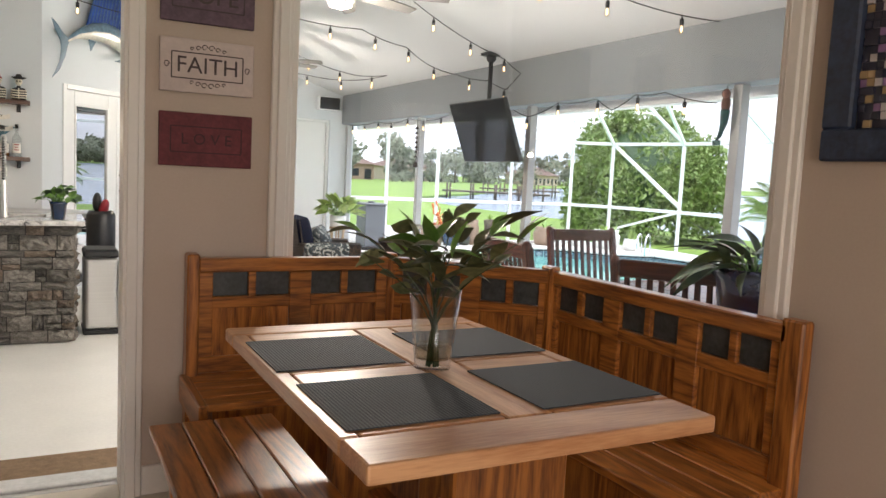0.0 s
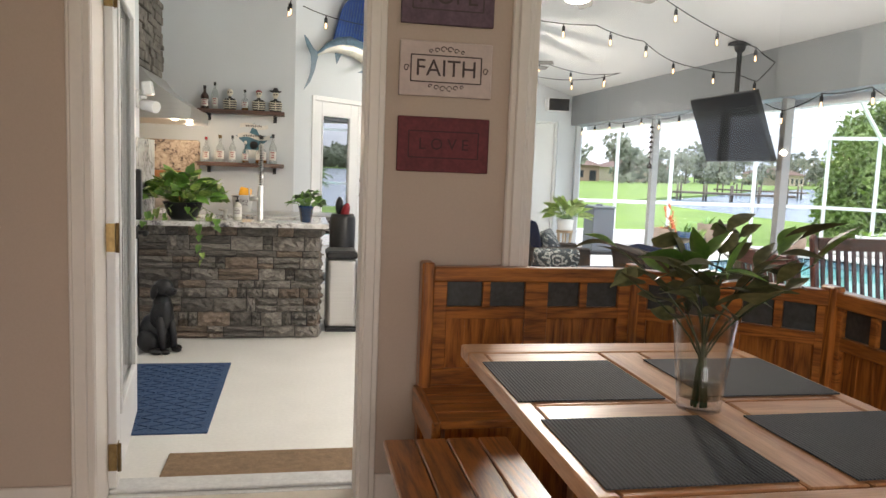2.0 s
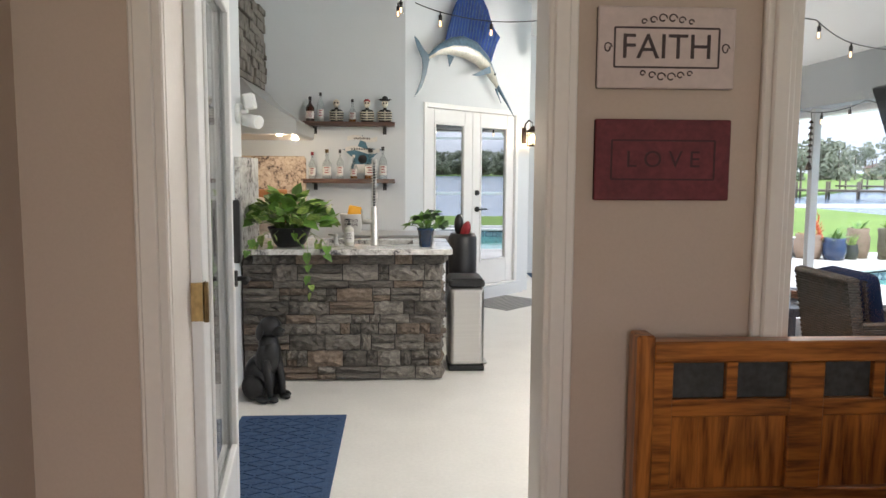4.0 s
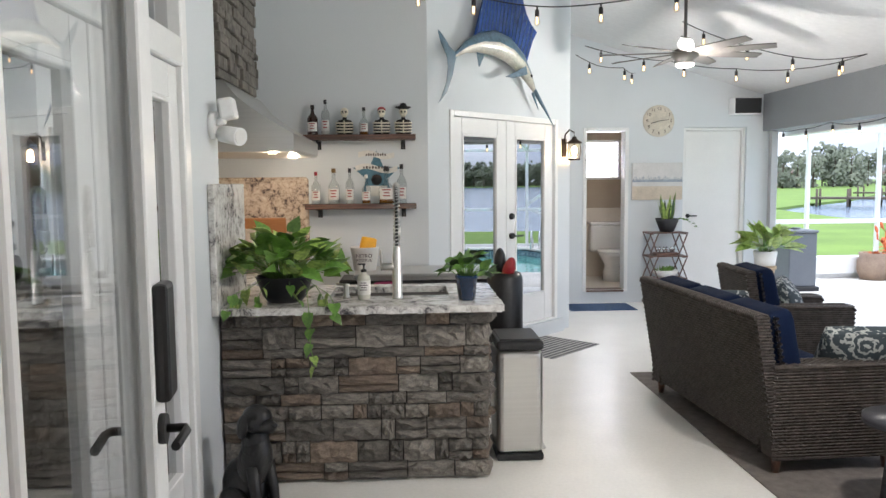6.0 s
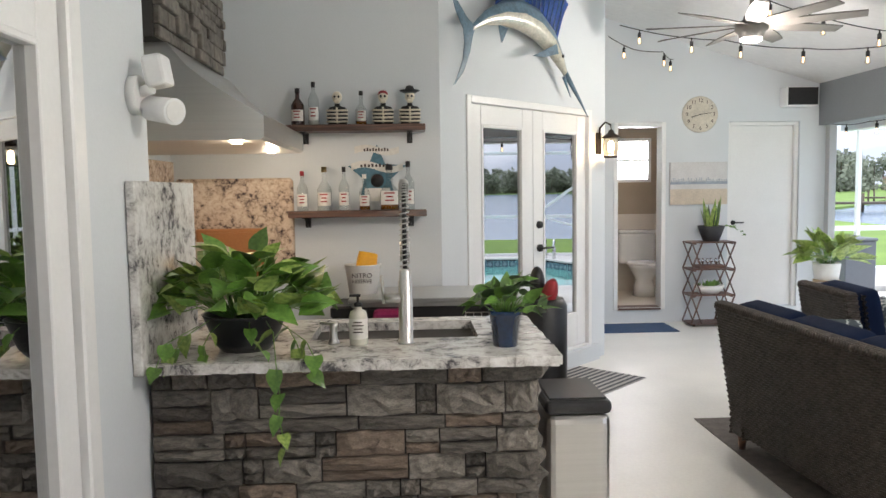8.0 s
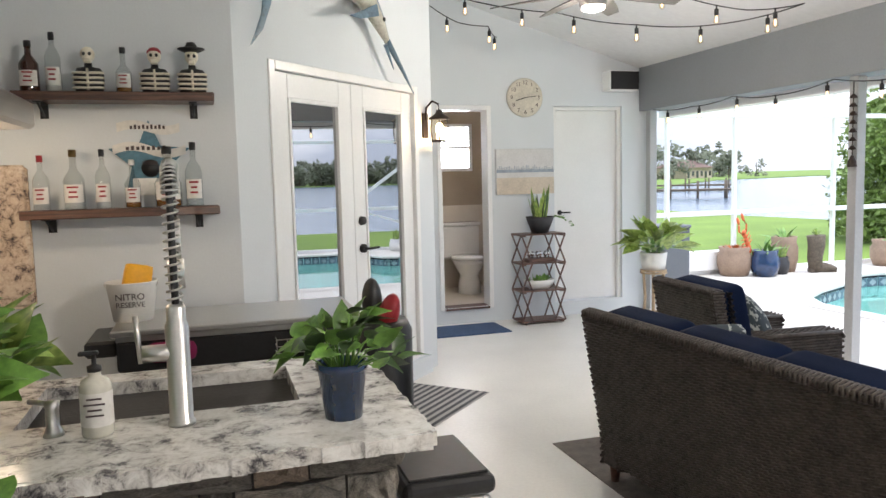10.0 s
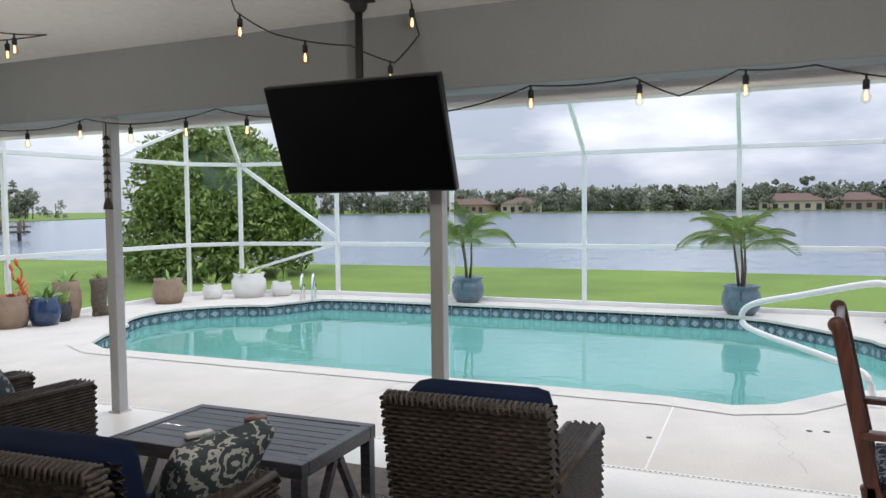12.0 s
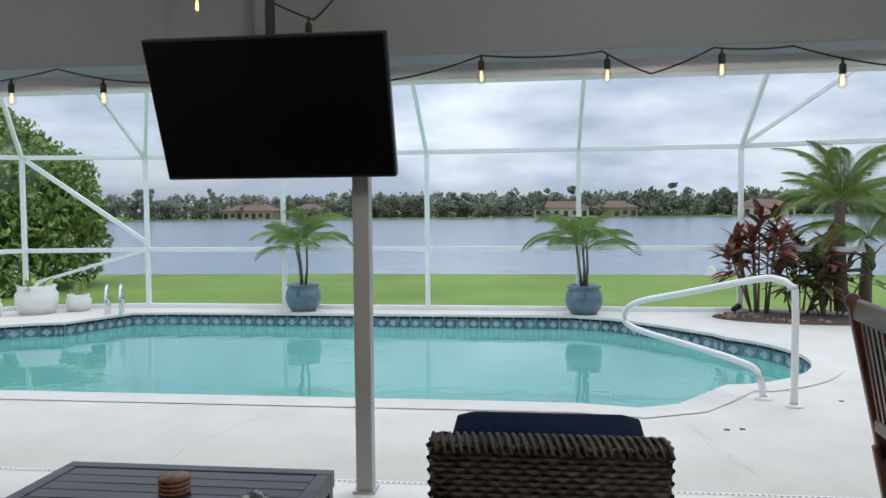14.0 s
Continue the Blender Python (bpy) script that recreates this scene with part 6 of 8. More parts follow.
def hood():
    h = thing("range_hood", pose(0, 0, 0), "stainless range hood below a stone-faced chimney", "range hood")
    bm = bmesh.new()
    prof = [(-1.70, 2.10), (-1.20, 2.10)] + [(-1.20 + 0.40 * s, 2.10 - 0.31 * s ** 0.72) for s in (0.2, 0.4, 0.6, 0.8, 1.0)] + [(-0.80, 1.70), (-0.82, 1.685), (-1.70, 1.685)]
    a = [bm.verts.new((x, 6.85, z)) for x, z in prof]
    b = [bm.verts.new((x, 8.05, z)) for x, z in prof]
    bm.faces.new(a)
    bm.faces.new(b)
    for i in range(len(prof)):
        j = (i + 1) % len(prof)
        bm.faces.new((a[i], a[j], b[j], b[i]))
    finish("canopy", bm, M_STEEL, h)
    bm = bmesh.new()
    box(bm, -1.70, -1.22, 6.75, 7.85, 2.101, 2.80, bevel=0.004)
    finish("chimney", bm, M_GROUT, h)
    rng = random.Random(8)
    bm = bmesh.new()
    z = 2.105
    while z < 2.78:
        dz = rng.uniform(0.045, 0.085)
        y = 6.755
        while y < 7.83:
            w = min(rng.uniform(0.1, 0.3), 7.845 - y)
            box(bm, -1.22, -1.20 + rng.uniform(0, 0.025), y + 0.002, y + w - 0.002, z, min(z + dz - 0.004, 2.80), bevel=0.004)
            y += w
        z += dz
    tagged(finish("stone_facing", bm, M_STONE, h), kind="stuff")
    bm = bmesh.new()
    for y in (7.0, 7.85):
        lathe(bm, [(0, 0), (0.024, 0), (0.024, 0.004)], 16, (-0.95, y, 1.678))
    finish("lamp", bm, M_HOODGLOW, h)


hood()
for hy in (7.0, 7.85):
    point_lamp("hood_lamp_light", (-0.95, hy, 1.64), 2.5, (1.0, 0.80, 0.55))


def cooking_corner():
    c = thing("back_counter", pose(0, 0, 0), "granite counter with granite splashbacks under the hood", "counter")
    bm = bmesh.new()
    box(bm, -1.709, -1.12, 6.82, 8.499, 0, 0.866)
    finish("body", bm, M_BEAM, c)
    bm = bmesh.new()
    slab(bm, -1.709, -1.08, 6.80, 8.475, 0.868, 0.905)
    finish("countertop", bm, M_GRANITE, c)
    bm = bmesh.new()
    box(bm, -1.709, -1.685, 6.8, 8.472, 0.906, 1.66, bevel=0.003)
    finish("side_splashback", bm, M_GRANITE_WARM, c)
    bm = bmesh.new()
    box(bm, -1.684, -0.93, 8.476, 8.499, 0.87, 1.55, bevel=0.02)
    finish("splashback", bm, M_GRANITE_WARM, c)
    bd = thing("cutting_board", pose(-1.32, 8.45, 0.906, 8, 0, 0), "tan wooden cutting board leaning on the granite", "cutting board")
    bm = bmesh.new()
    box(bm, -0.22, 0.22, -0.02, 0.0, 0.0, 0.33, bevel=0.012, seg=2)
    box(bm, -0.20, 0.20, -0.024, -0.019, 0.30, 0.306)
    box(bm, -0.20, 0.20, -0.024, -0.019, 0.02, 0.026)
    finish("board", bm, M_TAN, bd)
    k = thing("grill_cover", pose(-1.38, 7.7, 0.906), "tan stone-look domed oven on the counter", "oven")
    bm = bmesh.new()
    lathe(bm, [(0, 0), (0.30, 0), (0.31, 0.10), (0.27, 0.20), (0.17, 0.27), (0, 0.29)], 28, sy=1.35)
    finish("dome", bm, mat("tan_stucco_dome", (0.30, 0.245, 0.19), 0.7, spread=0.25, scale=9, bump=0.5, bump_scale=50), k)
    g = thing("flat_top_grill", pose(-0.62, 7.80, 0), "black flat-top grill cart with steel lid", "grill")
    bm = bmesh.new()
    box(bm, 0.10, 1.10, 0.05, 0.55, 0.66, 0.79, bevel=0.01)
    box(bm, -0.03, 0.10, 0.10, 0.45, 0.72, 0.79, bevel=0.012)
    box(bm, 1.10, 1.22, 0.08, 0.50, 0.70, 0.75, bevel=0.01)
    for x in (0.14, 1.06):
        for y in (0.09, 0.51):
            box(bm, x - 0.02, x + 0.02, y - 0.02, y + 0.02, 0.0, 0.66)
    box(bm, 0.12, 1.08, 0.07, 0.53, 0.18, 0.20)
    finish("frame", bm, M_BLACK, g)
    bm = bmesh.new()
    box(bm, 0.08, 1.14, 0.03, 0.57, 0.815, 0.84, bevel=0.005)
    box(bm, 0.10, 1.12, 0.05, 0.55, 0.79, 0.816)
    finish("lid", bm, M_STEEL, g)
    bm = bmesh.new()
    for i in range(9):
        tube(bm, [(0.75 + i * 0.045, -0.02, 0.70), (0.75 + i * 0.045, -0.02, 0.76)], 0.002, 4)
    for z in (0.70, 0.73, 0.76):
        tube(bm, [(0.75, -0.02, z), (1.11, -0.02, z)], 0.0025, 4)
        tube(bm, [(0.75, -0.02, z), (0.75, 0.05, z)], 0.0025, 4)
        tube(bm, [(1.11, -0.02, z), (1.11, 0.05, z)], 0.0025, 4)
    finish("wire_basket", bm, M_STEEL, g)
    bm = bmesh.new()
    box(bm, 0.22, 0.42, -0.02, 0.05, 0.70, 0.785, bevel=0.03, seg=2)
    finish("hanging_cloth", bm, mat("magenta_cloth", (0.22, 0.01, 0.07), 0.9), g)
    b = thing("bucket", pose(-0.47, 8.12, 0.84), "white metal bucket with printed words", "bucket")
    bm = bmesh.new()
    lathe(bm, [(0, 0), (0.085, 0), (0.108, 0.17), (0.112, 0.175), (0.106, 0.176), (0.083, 0.01), (0, 0.01)], 28)
    finish("pail", bm, M_POTWHITE, b)
    bm = bmesh.new()
    tube(bm, [(0.112 * math.cos(a), -0.02, 0.17 - 0.05 * math.sin(a)) for a in [math.pi * i / 14 for i in range(15)]], 0.003, 5)
    finish("bail", bm, M_STEEL, b)
    writing("NITRO", 0.04, pose(0, -0.1065, 0.115, 97, 0, 0), M_INK, b)
    writing("RESERVE", 0.032, pose(0, -0.102, 0.08, 97, 0, 0), M_INK, b)
    y = thing("yellow_packet", pose(-0.47, 8.12, 0.90, 0, 12, 20), "yellow snack packet standing in the bucket", "packet")
    bm = bmesh.new()
    cushion(bm, -0.06, 0.06, -0.025, 0.025, 0.0, 0.19, puff=0.01, n=4)
    finish("packet", bm, M_YELLOW, y)
    b = thing("golf_bag", pose(0.50, 7.35, 0), "black and red golf bag standing behind the island", "bag")
    bm = bmesh.new()
    lathe(bm, [(0, 0), (0.11, 0), (0.12, 0.3), (0.12, 0.86), (0.10, 0.90), (0, 0.88)], 18)
    finish("bag", bm, M_BLACK, b)
    bm = bmesh.new()
    ball(bm, (0.02, -0.04, 0.92), 0.04, 0.06, 0.09, m=pose(0, 0, 0, 20, 15, 0))
    finish("club_cover", bm, M_RED, b)
    bm = bmesh.new()
    ball(bm, (-0.03, 0.02, 0.97), 0.04, 0.05, 0.09)
    finish("club_cover", bm, M_BLACK, b)


cooking_corner()


def security_light():
    s = thing("security_light", pose(-1.079, 6.08, 1.78), "white twin floodlight security camera on the wall", "security camera")
    bm = bmesh.new()
    tube(bm, [(0, 0, 0), (0.03, 0, 0)], 0.065, 20)
    tube(bm, [(0.03, 0, 0.01), (0.07, -0.01, 0.02)], 0.018, 10)
    finish("base", bm, M_WHITE, s)
    bm = bmesh.new()
    box(bm, 0.06, 0.13, -0.05, 0.05, 0.0, 0.10, bevel=0.012, seg=2)
    finish("camera_body", bm, M_WHITE, s, m=pose(0, 0, 0.01, 0, -10, 0))
    bm = bmesh.new()
    tube(bm, [(0.05, 0.02, -0.04), (0.15, -0.05, -0.06)], 0.040, 18, 0, 0.043)
    finish("lamp_head", bm, M_WHITE, s)
    bm = bmesh.new()
    tube(bm, [(0.1505, -0.0503, -0.0601), (0.152, -0.0513, -0.0603)], 0.034, 18)
    finish("lens", bm, M_POTWHITE, s)


security_light()


# ---- lanai furniture ----
def wicker_seat(name, m, L, label, category, cushions, group="", HB=0.82):
    """A wicker sofa or armchair. Local: back along y from 0 to L, facing +x."""
    s = thing(name, m, label, category, group)
    D, HA = 0.80, 0.58
    lean = 0.12
    bm = bmesh.new()
    up = Vector((-lean, 0, HB - 0.10)).normalized()
    hgt = math.hypot(lean, HB - 0.10)
    weave(bm, (lean, L, 0.10), (0, -1, 0), up, L, hgt)
    weave(bm, (lean + 0.07, 0.0, 0.35), (0, 1, 0), up, L, hgt - 0.26)
    weave(bm, (lean, 0, 0.10), (1, 0, 0), up, 0.07, hgt)
    weave(bm, (lean + 0.07, L, 0.10), (-1, 0, 0), up, 0.07, hgt)
    nb = max(2, round(L / 0.019))
    for i in range(nb):
        y = L * (i + 0.5) / nb
        tube(bm, [(-0.008, y - 0.010, HB - 0.02), (0.0, y - 0.003, HB + 0.004), (0.035, y + 0.003, HB + 0.010), (0.07, y + 0.008, HB + 0.002), (0.078, y + 0.012, HB - 0.02)], 0.006, 5)
    core = [bm.verts.new(p) for p in ((lean + 0.008, 0.01, 0.1), (lean + 0.062, 0.01, 0.1), (0.062, 0.01, HB), (0.008, 0.01, HB), (lean + 0.008, L - 0.01, 0.1), (lean + 0.062, L - 0.01, 0.1), (0.062, L - 0.01, HB), (0.008, L - 0.01, HB))]
    for q in ((0, 1, 2, 3), (4, 5, 6, 7), (0, 1, 5, 4), (1, 2, 6, 5), (2, 3, 7, 6), (3, 0, 4, 7)):
        bm.faces.new([core[i] for i in q])
    finish("backrest", bm, M_WICKER, s)
    for y0, y1 in ((-0.005, 0.125), (L - 0.125, L + 0.005)):
        bm = bmesh.new()
        x0, x1 = 0.10, D
        weave(bm, (x0, y0, 0.08), (1, 0, 0), (0, 0, 1), x1 - x0, HA - 0.11)
        weave(bm, (x1, y1, 0.08), (-1, 0, 0), (0, 0, 1), x1 - x0, HA - 0.11)
        weave(bm, (x1, y0, 0.08), (0, 1, 0), (0, 0, 1), y1 - y0, HA - 0.11)
        weave(bm, (x0, y0, HA - 0.015), (1, 0, 0), (0, 1, 0), x1 - x0, y1 - y0, depth=0.006)
        box(bm, x0 + 0.01, x1 - 0.01, y0 + 0.012, y1 - 0.012, 0.09, HA - 0.022)
        for yy in (y0, y1):
            tube(bm, [(x0, yy, HA - 0.02), (x1 - 0.02, yy, HA - 0.02), (x1, yy, HA - 0.05)], 0.014, 6)
        finish("arm", bm, M_WICKER, s)
    bm = bmesh.new()
    weave(bm, (D - 0.03, 0.12, 0.08), (0, 1, 0), (0, 0, 1), L - 0.24, 0.22)
    box(bm, 0.16, D - 0.045, 0.12, L - 0.12, 0.12, 0.30)
    finish("seat_base", bm, M_WICKER, s)
    for x, y in ((lean + 0.03, 0.04), (D - 0.05, 0.04), (lean + 0.03, L - 0.04), (D - 0.05, L - 0.04)):
        bm = bmesh.new()
        lathe(bm, [(0, 0), (0.018, 0), (0.028, 0.10), (0, 0.10)], 10, (x, y, 0))
        finish("leg", bm, M_WALNUT, s)
    w = (L - 0.26) / cushions
    for i in range(cushions):
        y0 = 0.13 + i * w
        bm = bmesh.new()
        cushion(bm, 0.22, D + 0.01, y0, y0 + w, 0.30, 0.44, puff=0.02)
        finish("seat_cushion", bm, M_NAVY, s)
        bm = bmesh.new()
        bw = (L - 0.07) / cushions
        cushion(bm, -0.075, 0.075, 0, bw, 0, 0.50, puff=0.03)
        finish("back_cushion", bm, M_NAVY, s, m=pose(0.25, 0.035 + i * bw, HB - 0.475, 0, -11, 0))
    return s


wicker_seat("wicker_sofa", pose(1.572, 6.0, 0, 0, 0, 3.2), 1.57, "dark wicker sofa with navy cushions on a rug", "sofa", 3)
wicker_seat("wicker_armchair", pose(2.49, 5.15, 0), 0.56, "dark wicker armchair with a navy cushion", "armchair", 1, "wicker armchairs")
wicker_seat("wicker_armchair", pose(2.33, 7.76, 0, 0, 0, -4), 0.61, "dark wicker armchair with a navy cushion", "armchair", 1, "wicker armchairs")


def pillow(m):
    bm = bmesh.new()
    cushion(bm, -0.19, 0.19, -0.04, 0.04, -0.19, 0.19, puff=0.05)
    tagged(finish("throw_pillow", bm, M_PILLOW, m=m), "square throw pillow with grey scroll pattern", "pillow", "patterned throw pillows")


pillow(pose(2.20, 6.19, 0.57, 34, 0, -8))
pillow(pose(1.95, 7.36, 0.58, 24, 0, -12))
pillow(pose(2.80, 8.02, 0.56, -24, 0, 60))


def coffee_table():
    t = thing("coffee_table", pose(2.69, 6.16, 0), "dark grey slatted outdoor coffee table with crossed legs", "coffee table")
    W, L, H = 0.59, 0.985, 0.466
    bm = bmesh.new()
    for b in ((0, 0.05, 0, L), (W - 0.05, W, 0, L), (0.05, W - 0.05, 0, 0.05), (0.05, W - 0.05, L - 0.05, L)):
        box(bm, b[0], b[1], b[2], b[3], H - 0.06, H, bevel=0.003)
    finish("frame", bm, M_GREYWOOD, t)
    for i in range(7):
        bm = bmesh.new()
        x = 0.053 + i * 0.0695
        box(bm, x, x + 0.0655, 0.052, L - 0.052, H - 0.02, H - 0.003, bevel=0.002)
        finish("slat", bm, M_GREYWOOD, t)
    for x in (0.025, W - 0.025):
        for y in (0.03, L - 0.03):
            bm = bmesh.new()
            box(bm, x - 0.024, x + 0.024, y - 0.024, y + 0.024, 0.0, H - 0.061, bevel=0.002)
            finish("leg", bm, M_GREYWOOD, t)
    for y in (0.03, L - 0.03):
        bm = bmesh.new()
        bar(bm, (0.06, y, 0.02), (W / 2 - 0.02, y, H - 0.07), 0.03, 0.03)
        bar(bm, (W - 0.06, y, 0.02), (W / 2 + 0.02, y, H - 0.07), 0.03, 0.03)
        finish("brace", bm, M_GREYWOOD, t)
    bx = thing("coaster_stack", pose(3.02, 6.62, H), "round stack of brown wooden coasters", "coasters")
    bm = bmesh.new()
    for i in range(4):
        lathe(bm, [(0, i * 0.014), (0.05, i * 0.014), (0.051, i * 0.014 + 0.012), (0, i * 0.014 + 0.013)], 22)
    finish("coasters", bm, wood("reddish_coaster", (0.12, 0.045, 0.025), (0.26, 0.12, 0.07), 0.5, 0), bx)
    r = thing("remote_control", pose(2.86, 6.66, H, 0, 0, 40), "black remote control lying on the coffee table", "remote")
    bm = bmesh.new()
    box(bm, -0.022, 0.022, -0.09, 0.09, 0, 0.018, bevel=0.004)
    finish("body", bm, M_BLACK, r)
    bm = bmesh.new()
    for i in range(6):
        for j in range(3):
            box(bm, -0.014 + j * 0.011, -0.007 + j * 0.011, -0.06 + i * 0.02, -0.05 + i * 0.02, 0.018, 0.0195)
    finish("buttons", bm, M_GREYBOX, r)
    r = thing("white_remote", pose(2.84, 6.78, H, 0, 0, 60), "white remote control lying on the coffee table", "remote")
    bm = bmesh.new()
    box(bm, -0.025, 0.025, -0.06, 0.06, 0, 0.02, bevel=0.005)
    finish("body", bm, M_POTWHITE, r)


coffee_table()
rect_mat("area_rug", 1.58, 3.95, 5.2, 8.10, M_RUG, "grey-brown flat-woven rug under the sofa", h=0.006)
rect_mat("striped_mat", -0.38, 0.38, -0.30, 0.30, M_STRIPEMAT, "black and white striped mat before the french doors", h=0.006, m=pose(1.13, 9.08, 0, 0, 0, 45))
rect_mat("bath_mat", 1.74, 2.52, 10.92, 11.40, M_BLUEMAT, "blue mat before the bathroom step", h=0.010)


def jar(m):
    b = thing("glass_jar", m, "large clear glass jar on a side table", "jar")
    bm = bmesh.new()
    lathe(bm, [(0, 0), (0.075, 0), (0.08, 0.03), (0.08, 0.15), (0.055, 0.18), (0.055, 0.20), (0.06, 0.205), (0.05, 0.205), (0.05, 0.18), (0.074, 0.15), (0.074, 0.012), (0, 0.012)], 26)
    finish("glass", bm, M_BOTTLE, b)
    t = thing("side_table", pose(m.translation.x, m.translation.y, 0), "small dark side table beside the sofa", "side table")
    bm = bmesh.new()
    lathe(bm, [(0, 0.42), (0.19, 0.42), (0.19, 0.45), (0, 0.45)], 28)
    finish("top", bm, M_GREYWOOD, t)
    bm = bmesh.new()
    for a in (90, 210, 330):
        bar(bm, (0.16 * math.cos(radians(a)), 0.16 * math.sin(radians(a)), 0), (0.10 * math.cos(radians(a)), 0.10 * math.sin(radians(a)), 0.42), 0.025, 0.025)
    finish("legs", bm, M_GREYWOOD, t)


jar(pose(2.05, 5.52, 0.45))


def tv():
    t = thing("television", pose(3.965, 6.605, 0), "large black flat television hung from the ceiling", "television")
    bm = bmesh.new()
    box(bm, -0.02, 0.03, -0.535, 0.535, -0.315, 0.315, bevel=0.006)
    finish("case", bm, M_BLACK, t, m=pose(0, 0, 1.825, 0, -21, 0))
    bm = bmesh.new()
    box(bm, -0.0225, -0.0205, -0.525, 0.525, -0.30, 0.305)
    finish("screen", bm, M_SCREEN, t, m=pose(0, 0, 1.825, 0, -21, 0))
    bm = bmesh.new()
    tube(bm, [(0.05, 0.02, slope_z(3.98) - 0.03), (0.05, 0.02, 1.90)], 0.022, 12)
    box(bm, 0.055, 0.10, -0.12, 0.16, 1.82, 1.96, bevel=0.005)
    ball(bm, (0.05, 0.02, slope_z(3.98) - 0.05), 0.05, 0.05, 0.05)
    box(bm, -0.03, 0.13, -0.06, 0.10, slope_z(3.98) - 0.03, slope_z(3.98) + 0.0, bevel=0.006)
    finish("ceiling_mount", bm, M_MATTE_BLACK, t)


tv()


def fan(x, y, z, n, span, turn, power):
    f = thing("ceiling_fan", pose(x, y, z), "brushed nickel ceiling fan with lit lamp", "ceiling fan", "ceiling fans")
    bm = bmesh.new()
    top = slope_z(x) - z
    tube(bm, [(0, 0, 0.06), (0, 0, top)], 0.014, 10)
    lathe(bm, [(0, top - 0.06), (0.05, top - 0.05), (0.06, top), (0, top)], 18)
    lathe(bm, [(0, 0.075), (0.05, 0.07), (0.06, 0.04), (0.11, 0.02), (0.115, -0.03), (0.09, -0.05), (0.085, -0.085), (0.0, -0.085)], 24)
    finish("motor", bm, M_FANBLADE, f)
    for k in range(n):
        bm = bmesh.new()
        k2 = 8
        rows = []
        for i in range(k2 + 1):
            s = i / k2
            r = 0.10 + (span - 0.10) * s
            w = 0.028 + 0.035 * math.sin(math.pi * min(1, s * 0.75 + 0.15))
            rows.append([bm.verts.new((r, -w, 0.012 + dz)) for dz in (0, 0.008)] + [bm.verts.new((r, w, -0.010 + dz)) for dz in (0.008, 0)])
        for a, b in zip(rows, rows[1:]):
            for j in range(4):
                bm.faces.new((a[j], a[(j + 1) % 4], b[(j + 1) % 4], b[j]))
        bm.faces.new(rows[0])
        bm.faces.new(rows[-1])
        finish("blade", bm, M_FANBLADE, f, m=pose(0, 0, 0, 0, 0, turn + 360 * k / n))
    bm = bmesh.new()
    lathe(bm, [(0.075, -0.086), (0.072, -0.105), (0.04, -0.115), (0, -0.117)], 20)
    finish("lamp_lens", bm, M_FANGLOW, f)
    point_lamp("fan_lamp_light", (x, y, z - 0.19), power, (1.0, 0.93, 0.82), 0.07)


fan(2.25, 8.85, 2.58, 9, 0.72, 10, 24)
fan(1.75, 4.75, 2.52, 9, 0.72, 25, 58)


def lantern():
    l = thing("wall_lantern", DIAG @ pose(1.97, -0.001, 1.82, 0, 0, 90), "bronze lit lantern on a hooked wall bracket", "wall lamp")
    # hangs out from the pier between the french doors and the bathroom
    bm = bmesh.new()
    box(bm, -0.012, 0.0, -0.04, 0.04, -0.08, 0.10, bevel=0.004)
    tube(bm, [(-0.01, 0, 0.05), (-0.02, 0, 0.14), (-0.07, 0, 0.185), (-0.12, 0, 0.16), (-0.125, 0, 0.11)], 0.008, 8)
    lathe(bm, [(0, 0.12), (0.02, 0.115), (0.03, 0.09), (0.075, 0.06), (0.08, 0.05), (0, 0.05)], 18, (-0.125, 0, 0))
    lathe(bm, [(0, -0.115), (0.06, -0.115), (0.062, -0.10), (0, -0.10)], 18, (-0.125, 0, 0))
    for a in range(0, 360, 60):
        c, s = math.cos(radians(a)), math.sin(radians(a))
        tube(bm, [(-0.125 + 0.062 * c, 0.062 * s, -0.10), (-0.125 + 0.073 * c, 0.073 * s, -0.02), (-0.125 + 0.064 * c, 0.064 * s, 0.05)], 0.003, 5)
    finish("bracket", bm, M_BRONZE, l)
    bm = bmesh.new()
    lathe(bm, [(0.052, -0.098), (0.062, -0.02), (0.054, 0.048)], 18, (-0.125, 0, 0))
    finish("shade", bm, M_BULB, l)
    bm = bmesh.new()
    ball(bm, (-0.125, 0, -0.02), 0.028, 0.028, 0.045)
    finish("bulb", bm, M_LAMPGLOW, l)


lantern()
point_lamp("lantern_light", tuple(DIAG @ Vector((1.97, -0.126, 1.755))), 3, (1.0, 0.66, 0.32), 0.03)


def clock():
    c = thing("wall_clock", pose(2.921, 11.499, 2.218, 90, 0, 0), "round weathered cream wall clock", "clock")
    bm = bmesh.new()
    lathe(bm, [(0, 0.0), (0.19, 0.0), (0.19, 0.022), (0.18, 0.028), (0, 0.028)], 40)
    finish("face", bm, mat("weathered_cream_boards", (0.60, 0.55, 0.46), 0.8, spread=0.2, scale=8, bump=0.2), c)
    for k in range(12):
        a = radians(90 - 30 * (k + 1))
        writing(str(k + 1), 0.055, pose(0.145 * math.cos(a), 0.145 * math.sin(a), 0.029), M_INK, c, "numeral")
    bm = bmesh.new()
    bar(bm, (0, 0, 0.032), (0.12, 0.015, 0.032), 0.006, 0.003)
    bar(bm, (0, 0, 0.034), (-0.10, -0.03, 0.034), 0.009, 0.003)
    finish("pointers", bm, M_BLACK, c)


clock()


